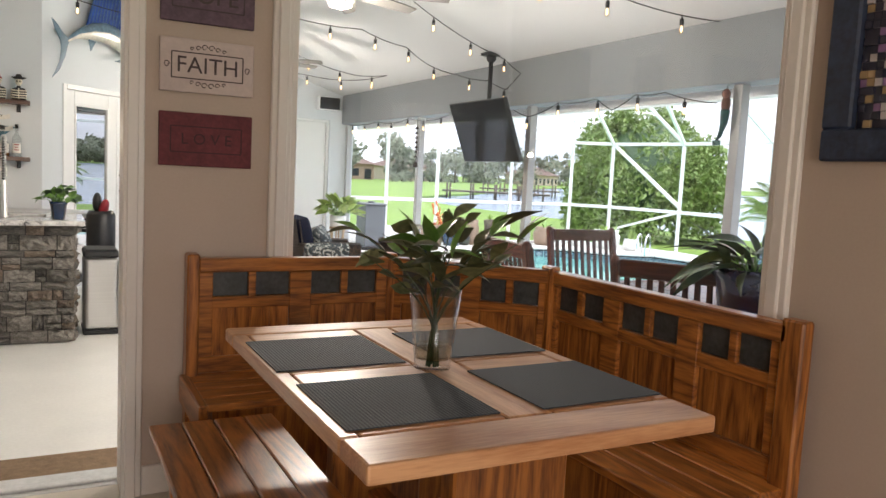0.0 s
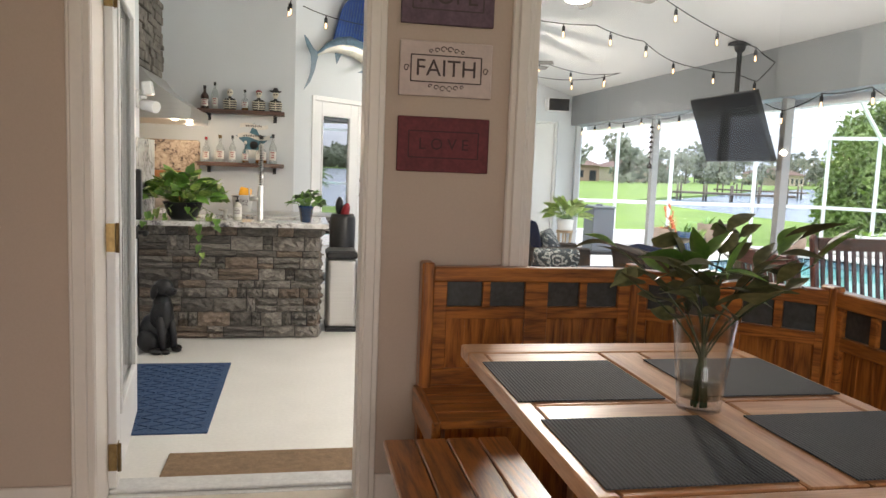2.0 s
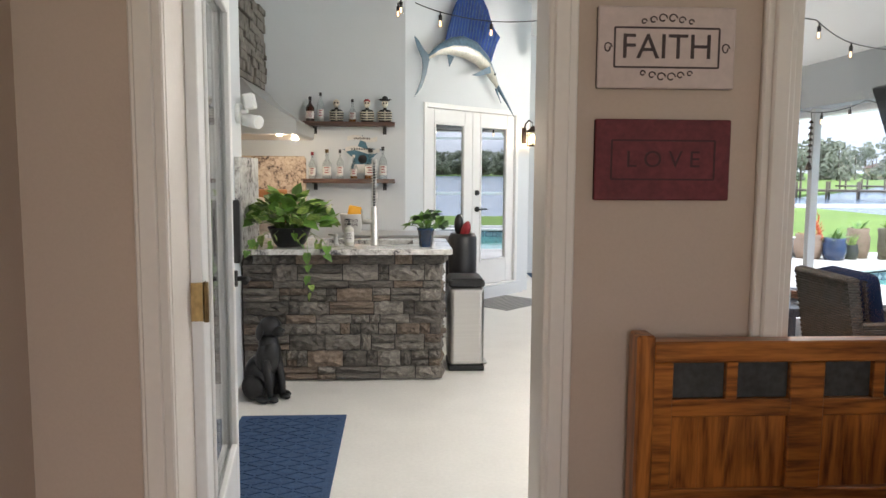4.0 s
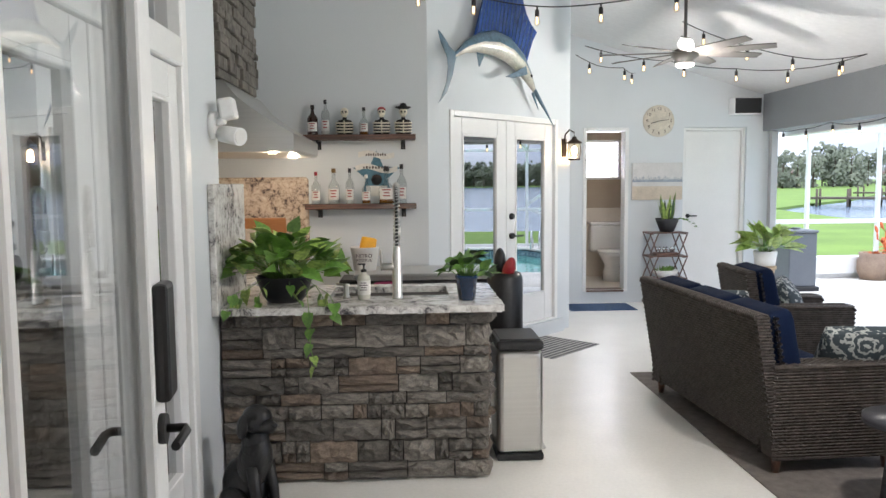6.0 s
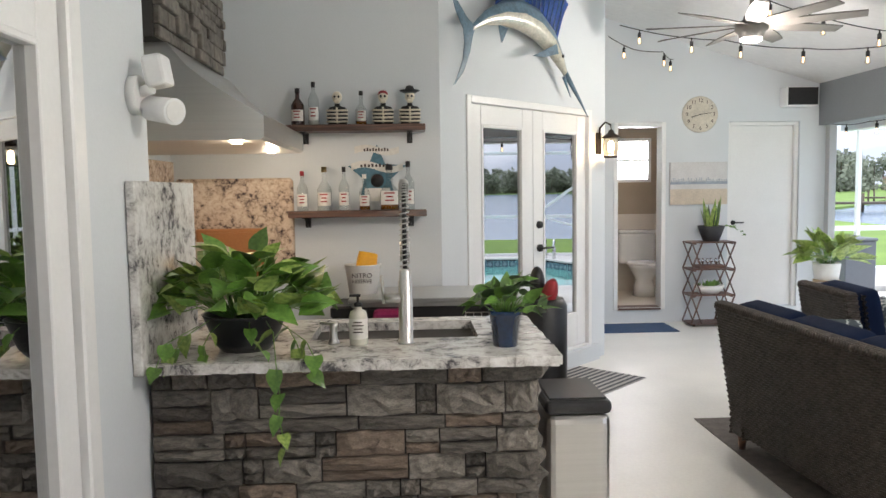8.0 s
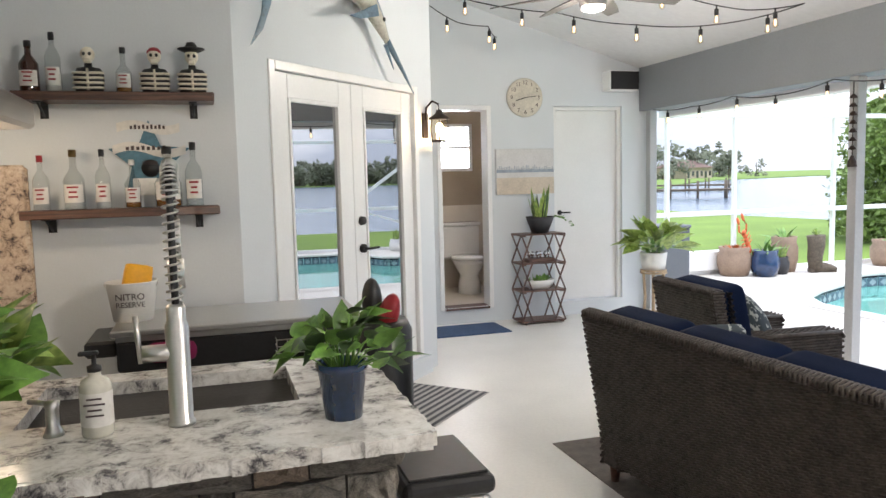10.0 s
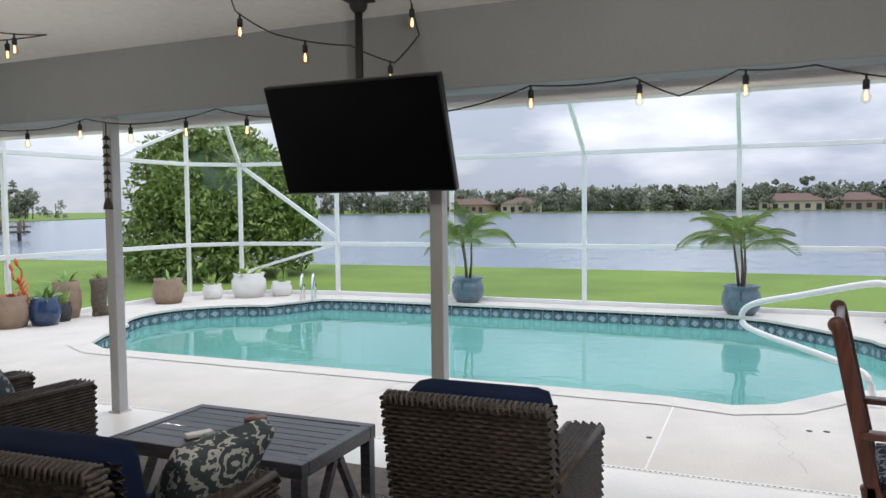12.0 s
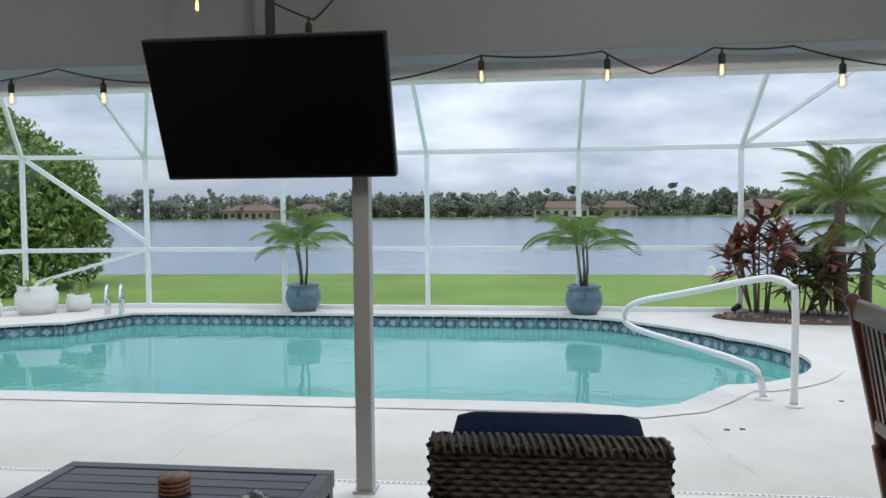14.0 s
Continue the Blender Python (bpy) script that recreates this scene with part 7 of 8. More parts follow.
def speaker():
    s = thing("wall_speaker", pose(3.955, 11.499, 2.385), "white wall speaker with black grille", "speaker")
    bm = bmesh.new()
    box(bm, -0.17, 0.17, -0.16, 0, -0.10, 0.10, bevel=0.015, seg=2)
    finish("body", bm, M_WHITE, s)
    bm = bmesh.new()
    box(bm, -0.155, 0.165, -0.166, -0.161, -0.09, 0.09, bevel=0.003)
    finish("grille", bm, M_MATTE_BLACK, s)


speaker()


def canvas():
    p = thing("canvas_painting", pose(2.91, 11.499, 1.49, 90, 0, 0), "pale abstract seascape canvas on the wall", "painting")
    w, h = 0.31, 0.225
    bm = bmesh.new()
    box(bm, -w, w, -h, h, 0, 0.035, bevel=0.003)
    finish("canvas", bm, mat("pale_grey_canvas", (0.62, 0.61, 0.60), 0.9, spread=0.1, scale=9, bump=0.1), p)
    bm = bmesh.new()
    rng = random.Random(1)
    box(bm, -w, w, -0.01, 0.02, 0.0352, 0.0362)
    for i in range(34):
        x = -w + 0.01 + i * 0.018
        box(bm, x, x + 0.008, 0.02, 0.03 + rng.random() * 0.035, 0.0352, 0.0358)
    finish("blue_stroke", bm, mat("blue_grey_stroke", (0.30, 0.34, 0.40), 0.9, spread=0.3, scale=20), p)
    bm = bmesh.new()
    box(bm, -w, w, -h, -0.06, 0.0352, 0.0358)
    finish("sand_stroke", bm, mat("sand_stroke", (0.60, 0.52, 0.42), 0.9, spread=0.15, scale=14), p)


canvas()


def plant_rack():
    r = thing("plant_stand", pose(2.72, 11.14, 0), "brown folding wooden plant stand with four shelves", "plant stand")
    W, D = 0.46, 0.26
    zs = (0.03, 0.33, 0.60, 0.88)
    for z in zs:
        bm = bmesh.new()
        for i in range(5):
            y = i * D / 5
            box(bm, 0.0, W, y + 0.003, y + D / 5 - 0.003, z - 0.008, z + 0.006, bevel=0.002)
        box(bm, 0.02, 0.045, 0, D, z - 0.02, z - 0.0085)
        box(bm, W - 0.045, W - 0.02, 0, D, z - 0.02, z - 0.0085)
        finish("shelf", bm, M_WALNUT, r)
    for za, zb in zip(zs, zs[1:]):
        for y in (0.006, D - 0.006):
            for a, b in (((0.0, y, za), (0.11, y, zb)), ((0.11, y, za), (0.0, y, zb)), ((W, y, za), (W - 0.11, y, zb)), ((W - 0.11, y, za), (W, y, zb))):
                bm = bmesh.new()
                bar(bm, a, b, 0.018, 0.010)
                finish("strut", bm, M_WALNUT, r)
    sn = leaf_mesh("snake_leaf", 0.30, 0.05, M_LEAFPALE, 0.5, -0.05)
    sd = leaf_mesh("dark_snake_leaf", 0.28, 0.05, M_LEAFDARK, 0.5, -0.05)
    p = thing("snake_plant", pose(2.97, 11.27, 0.886), "upright snake plant in a charcoal bowl", "plant")
    bm = bmesh.new()
    lathe(bm, [(0, 0), (0.08, 0), (0.13, 0.13), (0.14, 0.16), (0.13, 0.16), (0.11, 0.12), (0, 0.12)], 24)
    finish("pot", bm, M_POTDARK, p)
    rng = random.Random(6)
    for k in range(15):
        a = rng.uniform(0, 360)
        leaf_at(p, sn if k % 3 else sd, (0.06 * math.cos(a), 0.06 * math.sin(a), 0.12), a * 57.3, rng.uniform(68, 88), rng.uniform(-60, 60), rng.uniform(0.65, 1.2))
    vine = leaf_mesh("vine_leaf", 0.05, 0.035, M_LEAF, 0.2, 0.2)
    for k in range(12):
        leaf_at(p, vine, (0.10 + 0.02 * k, -0.06 + 0.01 * (k % 3), 0.16 - 0.0008 * k * k), rng.uniform(-60, 60), rng.uniform(-10, 40), rng.uniform(-40, 40))
    g = thing("ornament_tray", pose(2.95, 11.25, 0.606), "small silver ornaments in a wooden tray", "ornament")
    bm = bmesh.new()
    box(bm, -0.14, 0.14, -0.07, 0.07, 0, 0.035, bevel=0.004)
    finish("tray", bm, M_WALNUT, g)
    for k in range(6):
        bm = bmesh.new()
        lathe(bm, [(0, 0.036), (0.012, 0.036), (0.005, 0.05), (0.018, 0.06), (0.022, 0.08), (0.012, 0.10), (0, 0.102)], 12, (-0.11 + k * 0.044, 0.02 * (k % 2), 0))
        finish("ornament", bm, M_CHROME, g)
    su = thing("succulent_bowl", pose(2.95, 11.26, 0.336), "green succulents in an oval white bowl", "plant")
    bm = bmesh.new()
    lathe(bm, [(0, 0), (0.10, 0), (0.15, 0.05), (0.16, 0.09), (0.15, 0.09), (0.13, 0.07), (0, 0.07)], 26, sy=0.7)
    finish("bowl", bm, M_POTWHITE, su)
    sl = leaf_mesh("succulent_leaf", 0.06, 0.03, M_LEAF, 0.4, -0.3)
    for k in range(50):
        a = rng.uniform(0, 6.28)
        r_ = rng.uniform(0, 0.12)
        leaf_at(su, sl, (r_ * math.cos(a), r_ * 0.6 * math.sin(a), 0.075), math.degrees(a), rng.uniform(15, 75), 0, rng.uniform(0.7, 1.2))


plant_rack()


def stand_plant():
    s = thing("bamboo_plant_stand", pose(3.98, 10.85, 0), "pale bamboo legged plant stand", "plant stand")
    bm = bmesh.new()
    for a in range(0, 360, 60):
        c, t = math.cos(radians(a)), math.sin(radians(a))
        tube(bm, [(0.11 * c, 0.11 * t, 0), (0.09 * c, 0.09 * t, 0.25), (0.11 * c, 0.11 * t, 0.50)], 0.012, 8)
    for z in (0.08, 0.48):
        tube(bm, [(0.12 * math.cos(radians(a)), 0.12 * math.sin(radians(a)), z) for a in range(0, 361, 20)], 0.010, 6)
    lathe(bm, [(0, 0.495), (0.125, 0.495), (0.125, 0.51), (0, 0.51)], 24)
    finish("stand", bm, mat("pale_bamboo", (0.45, 0.33, 0.21), 0.6, spread=0.2, scale=20), s)
    bushy("peace_lily", pose(3.98, 10.85, 0.511), "broad-leaved green plant in a white basket pot", [(0, 0), (0.11, 0), (0.13, 0.16), (0.125, 0.17), (0.115, 0.15), (0, 0.15)], M_POTWHITE, 0.15, 0.11,
          [leaf_mesh("broad_lily_leaf", 0.20, 0.10, M_LEAFPALE, 0.35, 0.1), leaf_mesh("broad_lily_leaf", 0.19, 0.10, M_LEAFPALE, 0.35, 0.15)], 60, 0.22, 0.26, 12, scale=(0.9, 1.3))


stand_plant()


def sailfish():
    """Mounted fish above the french doors, on the diagonal wall; local x along the wall, z up, -y out."""
    f = thing("mounted_sailfish", DIAG @ pose(0, 0, 0), "mounted blue sailfish trophy above the french doors", "fish trophy")
    spine = [(0.22, 2.52), (0.36, 2.60), (0.54, 2.655), (0.74, 2.67), (0.94, 2.63), (1.12, 2.54), (1.24, 2.43), (1.33, 2.33)]
    rad = (0.022, 0.05, 0.085, 0.108, 0.115, 0.10, 0.07, 0.03)
    for part, sgn, material in (("back", 1, M_FISHGREY), ("belly", -1, M_SILVER)):
        bm = bmesh.new()
        rings = []
        for (x, z), r in zip(spine, rad):
            ring = []
            for i in range(9):
                a = radians(180 * i / 8) * sgn
                ring.append(bm.verts.new((x - 0.25 * r * math.sin(a) * 0, -0.10 - 0.55 * r * math.cos(a), z + r * math.sin(a) + 0.15 * r)))
            rings.append(ring)
        for a, b in zip(rings, rings[1:]):
            for i in range(8):
                q = bm.faces.new((a[i], a[i + 1], b[i + 1], b[i]))
                q.smooth = True
        finish(part, bm, material, f)
    bm = bmesh.new()
    tube(bm, [(1.32, -0.10, 2.34), (1.48, -0.12, 2.16), (1.60, -0.13, 2.02)], 0.022, 8, 0, 0.003)
    tube(bm, [(1.30, -0.10, 2.31), (1.38, -0.11, 2.16)], 0.014, 8, 0, 0.003)
    finish("bill", bm, M_FISHGREY, f)

    def fin(name, outline, material, y=-0.10):
        bm = bmesh.new()
        for dy in (-0.005, 0.005):
            bm.faces.new([bm.verts.new((x, y + dy, z)) for x, z in outline])
        finish(name, bm, material, f)
    sail = [(0.46, 2.70), (0.52, 2.86), (0.58, 3.02), (0.64, 3.12), (0.72, 3.20), (0.82, 3.24), (0.94, 3.25), (1.06, 3.21), (1.14, 3.12), (1.20, 3.0), (1.27, 2.92), (1.36, 2.86), (1.30, 2.78), (1.25, 2.68), (1.20, 2.56), (1.06, 2.64), (0.90, 2.72), (0.70, 2.76)]
    fin("sail_fin", sail, M_BLUEFIN)
    bm = bmesh.new()
    for i in range(16):
        s = i / 15
        x0, z0 = 0.50 + 0.68 * s, 2.74 - 0.13 * s * s
        x1, z1 = 0.58 + 0.72 * s, 3.02 + 0.22 * math.sin(math.pi * min(1, s * 1.1)) - 0.12 * s
        tube(bm, [(x0, -0.108, z0), (x1, -0.108, z1)], 0.004, 4)
    finish("fin_rays", bm, M_FISHGREY, f)
    fin("tail_fin", [(0.25, 2.53), (0.16, 2.58), (0.08, 2.66), (0.02, 2.70), (0.06, 2.60), (0.13, 2.50), (0.14, 2.42), (0.12, 2.30), (0.06, 2.18), (0.02, 2.12), (0.12, 2.22), (0.19, 2.36), (0.22, 2.47)], M_FISHGREY)
    fin("belly_fin", [(0.50, 2.58), (0.53, 2.46), (0.60, 2.57)], M_FISHGREY)
    fin("side_fin", [(1.10, 2.52), (0.86, 2.42), (0.80, 2.40), (0.92, 2.40), (1.12, 2.45)], M_FISHGREY, -0.17)
    bm = bmesh.new()
    ball(bm, (1.22, -0.148, 2.45), 0.014, 0.008, 0.014)
    finish("eye", bm, M_BLACK, f)


sailfish()


def mermaid():
    m = thing("mermaid_ornament", pose(4.25, 3.78, 1.78), "small carved mermaid ornament hanging on the post", "ornament")
    bm = bmesh.new()
    ball(bm, (-0.035, 0, 0.24), 0.03, 0.03, 0.035)
    ball(bm, (-0.03, 0, 0.17), 0.03, 0.035, 0.06)
    finish("figure", bm, mat("painted_brown_carving", (0.14, 0.06, 0.045), 0.5, spread=0.4, scale=40), m)
    bm = bmesh.new()
    tube(bm, [(-0.03, 0, 0.13), (-0.035, 0.0, 0.04), (-0.03, 0.03, -0.04), (-0.03, 0.06, -0.08)], 0.034, 10, 0, 0.008)
    box(bm, -0.036, -0.026, 0.02, 0.09, -0.11, -0.075, bevel=0.004)
    finish("tail", bm, mat("painted_teal_scales", (0.03, 0.09, 0.09), 0.4, spread=0.4, scale=60), m)
    bm = bmesh.new()
    tube(bm, [(0, 0, 0.33), (-0.02, 0, 0.32), (-0.035, 0, 0.27)], 0.004, 5)
    finish("hook", bm, M_MATTE_BLACK, m)


mermaid()


def hardwood_chair(m):
    c = thing("hardwood_armchair", m, "red-brown slatted hardwood outdoor armchair", "chair", "hardwood chairs round the table")
    up, al, ac = M_RED_WOOD[2], M_RED_WOOD[1], M_RED_WOOD[0]
    for x in (-0.26, 0.26):
        bm = bmesh.new()
        bar(bm, (x, 0.14, 0.0), (x, 0.235, 0.48), 0.035, 0.05, bevel=0.006)
        bar(bm, (x, 0.21, 0.42), (x, 0.33, 1.02), 0.035, 0.05, bevel=0.006)
        ball(bm, (x, 0.335, 1.02), 0.022, 0.03, 0.03)
        finish("back_post", bm, up, c)
        bm = bmesh.new()
        bar(bm, (x, -0.26, 0.0), (x, -0.05, 0.64), 0.032, 0.045, bevel=0.006)
        finish("front_leg", bm, up, c)
        bm = bmesh.new()
        bar(bm, (x, 0.28, 0.0), (x, -0.20, 0.44), 0.030, 0.045, bevel=0.006)
        finish("crossed_leg", bm, up, c)
        bm = bmesh.new()
        box(bm, x - 0.03, x + 0.03, -0.30, 0.26, 0.64, 0.665, bevel=0.008, seg=2)
        finish("arm", bm, al, c)
    bm = bmesh.new()
    bar(bm, (-0.24, 0.325, 0.99), (0.24, 0.325, 0.99), 0.03, 0.08, bevel=0.006)
    finish("top_rail", bm, ac, c)
    bm = bmesh.new()
    bar(bm, (-0.24, 0.245, 0.56), (0.24, 0.245, 0.56), 0.03, 0.05, bevel=0.004)
    finish("lower_rail", bm, ac, c)
    for k in range(9):
        x = -0.205 + k * 0.05125
        bm = bmesh.new()
        bar(bm, (x, 0.25, 0.58), (x, 0.318, 0.96), 0.026, 0.012, bevel=0.002)
        finish("slat", bm, up, c)
    for k in range(6):
        y = -0.24 + k * 0.08
        bm = bmesh.new()
        box(bm, -0.25, 0.25, y, y + 0.065, 0.42, 0.44, bevel=0.003)
        finish("seat_slat", bm, ac, c)
    bm = bmesh.new()
    cushion(bm, -0.235, 0.235, -0.24, 0.20, 0.441, 0.50, puff=0.015, n=6)
    finish("seat_pad", bm, M_PAD, c)
    return c


M_PAD = patterned("navy_white_leaf_print", (0.012, 0.02, 0.05), (0.32, 0.34, 0.38), 9)
hc = hardwood_chair(pose(3.43, 3.97, 0, 0, 0, -5))
copy_thing(hc, pose(2.62, 3.45, 0, 0, 0, 85))
copy_thing(hc, pose(2.78, 2.62, 0, 0, 0, 125))


def round_table():
    t = thing("round_table", pose(3.62, 3.28, 0), "round slatted red-brown hardwood outdoor table", "table")
    bm = bmesh.new()
    lathe(bm, [(0.56, 0.69), (0.63, 0.69), (0.635, 0.70), (0.63, 0.72), (0.57, 0.72), (0.56, 0.71)], 48)
    finish("rim", bm, M_RED_WOOD[0], t)
    for k in range(12):
        x = -0.55 + k * 0.0925
        h = math.sqrt(max(0.0, 0.565 ** 2 - max(abs(x), abs(x + 0.085)) ** 2))
        if h > 0.05:
            bm = bmesh.new()
            box(bm, x, x + 0.086, -h, h, 0.695, 0.717, bevel=0.003)
            finish("slat", bm, M_RED_WOOD[1], t)
    for a in (45, 135, 225, 315):
        bm = bmesh.new()
        bar(bm, (0.42 * math.cos(radians(a)), 0.42 * math.sin(radians(a)), 0), (0.30 * math.cos(radians(a)), 0.30 * math.sin(radians(a)), 0.69), 0.05, 0.05, bevel=0.005)
        finish("leg", bm, M_RED_WOOD[2], t)
    s = thing("plant_pedestal", pose(2.55, 2.05, 0), "red-brown wooden pedestal under a navy pot", "pedestal")
    bm = bmesh.new()
    box(bm, -0.22, 0.22, -0.22, 0.22, 0.77, 0.81, bevel=0.005)
    for x in (-0.18, 0.18):
        for y in (-0.18, 0.18):
            box(bm, x - 0.02, x + 0.02, y - 0.02, y + 0.02, 0, 0.77)
    finish("stand", bm, M_RED_WOOD[0], s)
    bushy("navy_pot_plant", pose(2.55, 2.05, 0.811), "strappy green plant in a navy glazed pot", [(0, 0), (0.11, 0), (0.14, 0.2), (0.155, 0.22), (0.155, 0.25), (0.14, 0.25), (0.125, 0.21), (0, 0.21)], M_POTNAVY, 0.21, 0.12,
          leaf_mesh("strap_leaf", 0.26, 0.05, M_LEAFDARK, 0.3, 0.5), 46, 0.14, 0.14, 21)


round_table()


def cable_with_bulbs(name, ctrl, drops, seed=0):
    """A sagging black cable through the points, with hanging bulbs along it."""
    s = thing(name, pose(0, 0, 0), "black string light cable with clear filament bulbs", "string lights", "string lights")
    pts = []
    for a, b in zip(ctrl, ctrl[1:]):
        a, b = Vector(a), Vector(b)
        d = (b - a).length
        for i in range(10):
            u = i / 10
            p = a.lerp(b, u)
            p.z -= 0.05 * d * 4 * u * (1 - u) * 0.6
            pts.append(p)
    pts.append(Vector(ctrl[-1]))
    bm = bmesh.new()
    tube(bm, pts, 0.0045, 5)
    tagged(finish("cable", bm, M_BLACK, s))
    lengths = [0.0]
    for a, b in zip(pts, pts[1:]):
        lengths.append(lengths[-1] + (b - a).length)
    for k in range(drops):
        want = lengths[-1] * (k + 0.5) / drops
        i = max(j for j in range(len(lengths)) if lengths[j] <= want)
        p = pts[min(i, len(pts) - 1)]
        for me, nm in zip(BULB_PARTS, ("socket", "bulb", "filament")):
            ob = new(nm, me)
            ob.parent = s
            ob.matrix_basis = Matrix.Translation(p)


def bulb_parts():
    out = []
    for prof, n, material in (([(0, 0.004), (0.006, 0.004), (0.006, -0.02), (0.015, -0.026), (0.015, -0.065), (0, -0.067)], 10, M_BLACK),
                              ([(0.011, -0.066), (0.014, -0.072), (0.022, -0.10), (0.021, -0.115), (0.010, -0.128), (0, -0.13)], 12, M_BULB),
                              ([(0, -0.068), (0.003, -0.07), (0.007, -0.085), (0.007, -0.112), (0, -0.116)], 6, M_FILAMENT)):
        bm = bmesh.new()
        lathe(bm, prof, n)
        me = bpy.data.meshes.new("bulb_part")
        bm.to_mesh(me)
        bm.free()
        me.materials.append(material)
        out.append(me)
    return out


BULB_PARTS = bulb_parts()
cable_with_bulbs("string_light", [(1.75, 10.4, 2.92), (2.46, 9.78, 2.66), (3.06, 9.66, 2.57), (3.52, 9.31, 2.52), (3.80, 8.76, 2.56)], 6)
cable_with_bulbs("string_light", [(3.80, 8.76, 2.56), (3.47, 8.93, 2.54), (2.95, 9.05, 2.66), (2.35, 9.2, 2.92)], 4)
cable_with_bulbs("string_light", [(1.70, 10.6, 2.86), (1.98, 10.72, 2.76), (2.26, 10.73, 2.74), (2.60, 11.40, 2.78)], 3)
cable_with_bulbs("string_light", [(0.10, 7.4, 2.78), (0.45, 7.5, 2.70), (0.93, 7.5, 2.66), (1.97, 6.9, 2.74), (2.63, 6.65, 2.66), (3.20, 6.9, 2.60), (3.60, 7.13, 2.48), (3.90, 7.10, 2.42), (4.02, 6.68, 2.34)], 10)
cable_with_bulbs("string_light", [(4.02, 6.68, 2.34), (4.10, 6.45, 2.24), (4.19, 6.34, 2.40), (3.95, 6.27, 2.50), (2.80, 5.9, 2.80)], 4)
cable_with_bulbs("string_light", [(2.35, 4.6, 2.86), (3.0, 4.45, 2.72), (3.64, 4.2, 2.64), (4.20, 3.88, 2.52)], 4)
cable_with_bulbs("string_light", [(4.20, 6.45, 2.05), (4.20, 6.17, 1.97), (4.20, 5.70, 2.075), (4.20, 5.16, 2.075), (4.20, 4.95, 1.97), (4.20, 4.68, 2.075), (4.20, 4.35, 2.07), (4.20, 3.84, 1.96)], 5)
cable_with_bulbs("string_light", [(4.20, 7.3, 2.0), (4.20, 7.77, 2.08), (4.20, 8.39, 2.02), (4.20, 8.90, 2.08), (4.20, 9.48, 2.03), (4.20, 9.99, 2.08), (4.20, 10.57, 2.05), (4.20, 11.2, 2.08)], 8)
cable_with_bulbs("string_light", [(-0.05, 8.45, 3.0), (0.0, 7.4, 2.86)], 2)


# ---- outside: things ----
def pool_tiles():
    n_loop = offset_loop(POOL, 0.012)
    pts = [Vector(p) for p in n_loop] + [Vector(n_loop[0])]
    t = thing("pool_tile_band", pose(0, 0, 0), "blue-grey diamond tiles round the pool waterline", "tiles")
    blue = mat("blue_grey_pool_tile", (0.10, 0.15, 0.19), 0.2, spread=0.25, scale=30, random_tone=0.25)
    pale = mat("pale_diamond_glaze", (0.30, 0.37, 0.40), 0.2, spread=0.2, scale=40)
    dark = mat("dark_cap_tile", (0.012, 0.016, 0.022), 0.25)
    bm = bmesh.new()
    box(bm, -0.071, 0.071, -0.006, 0, -0.150, -0.034, bevel=0.002)
    box(bm, -0.071, 0.071, -0.009, 0, -0.030, 0.0, mi=2, bevel=0.002)
    vs = [bm.verts.new((x, -0.0075, z)) for x, z in ((0, -0.045), (0.052, -0.092), (0, -0.140), (-0.052, -0.092))]
    f = bm.faces.new(vs)
    f.material_index = 1
    me = bpy.data.meshes.new("tile")
    bm.to_mesh(me)
    bm.free()
    for m_ in (blue, pale, dark):
        me.materials.append(m_)
    for a, b in zip(pts, pts[1:]):
        d = b - a
        k = max(1, round(d.length / 0.15))
        for i in range(k):
            c = a.lerp(b, (i + 0.5) / k)
            ob = new("tile", me)
            ob.parent = t
            inward = Vector((-d.y, d.x)).normalized()
            ang = math.degrees(math.atan2(d.y, d.x)) + 180
            ob.matrix_basis = pose(c.x, c.y, -0.018, 0, 0, ang) @ Matrix.Diagonal((d.length / k / 0.15, 1, 1, 1))


pool_tiles()


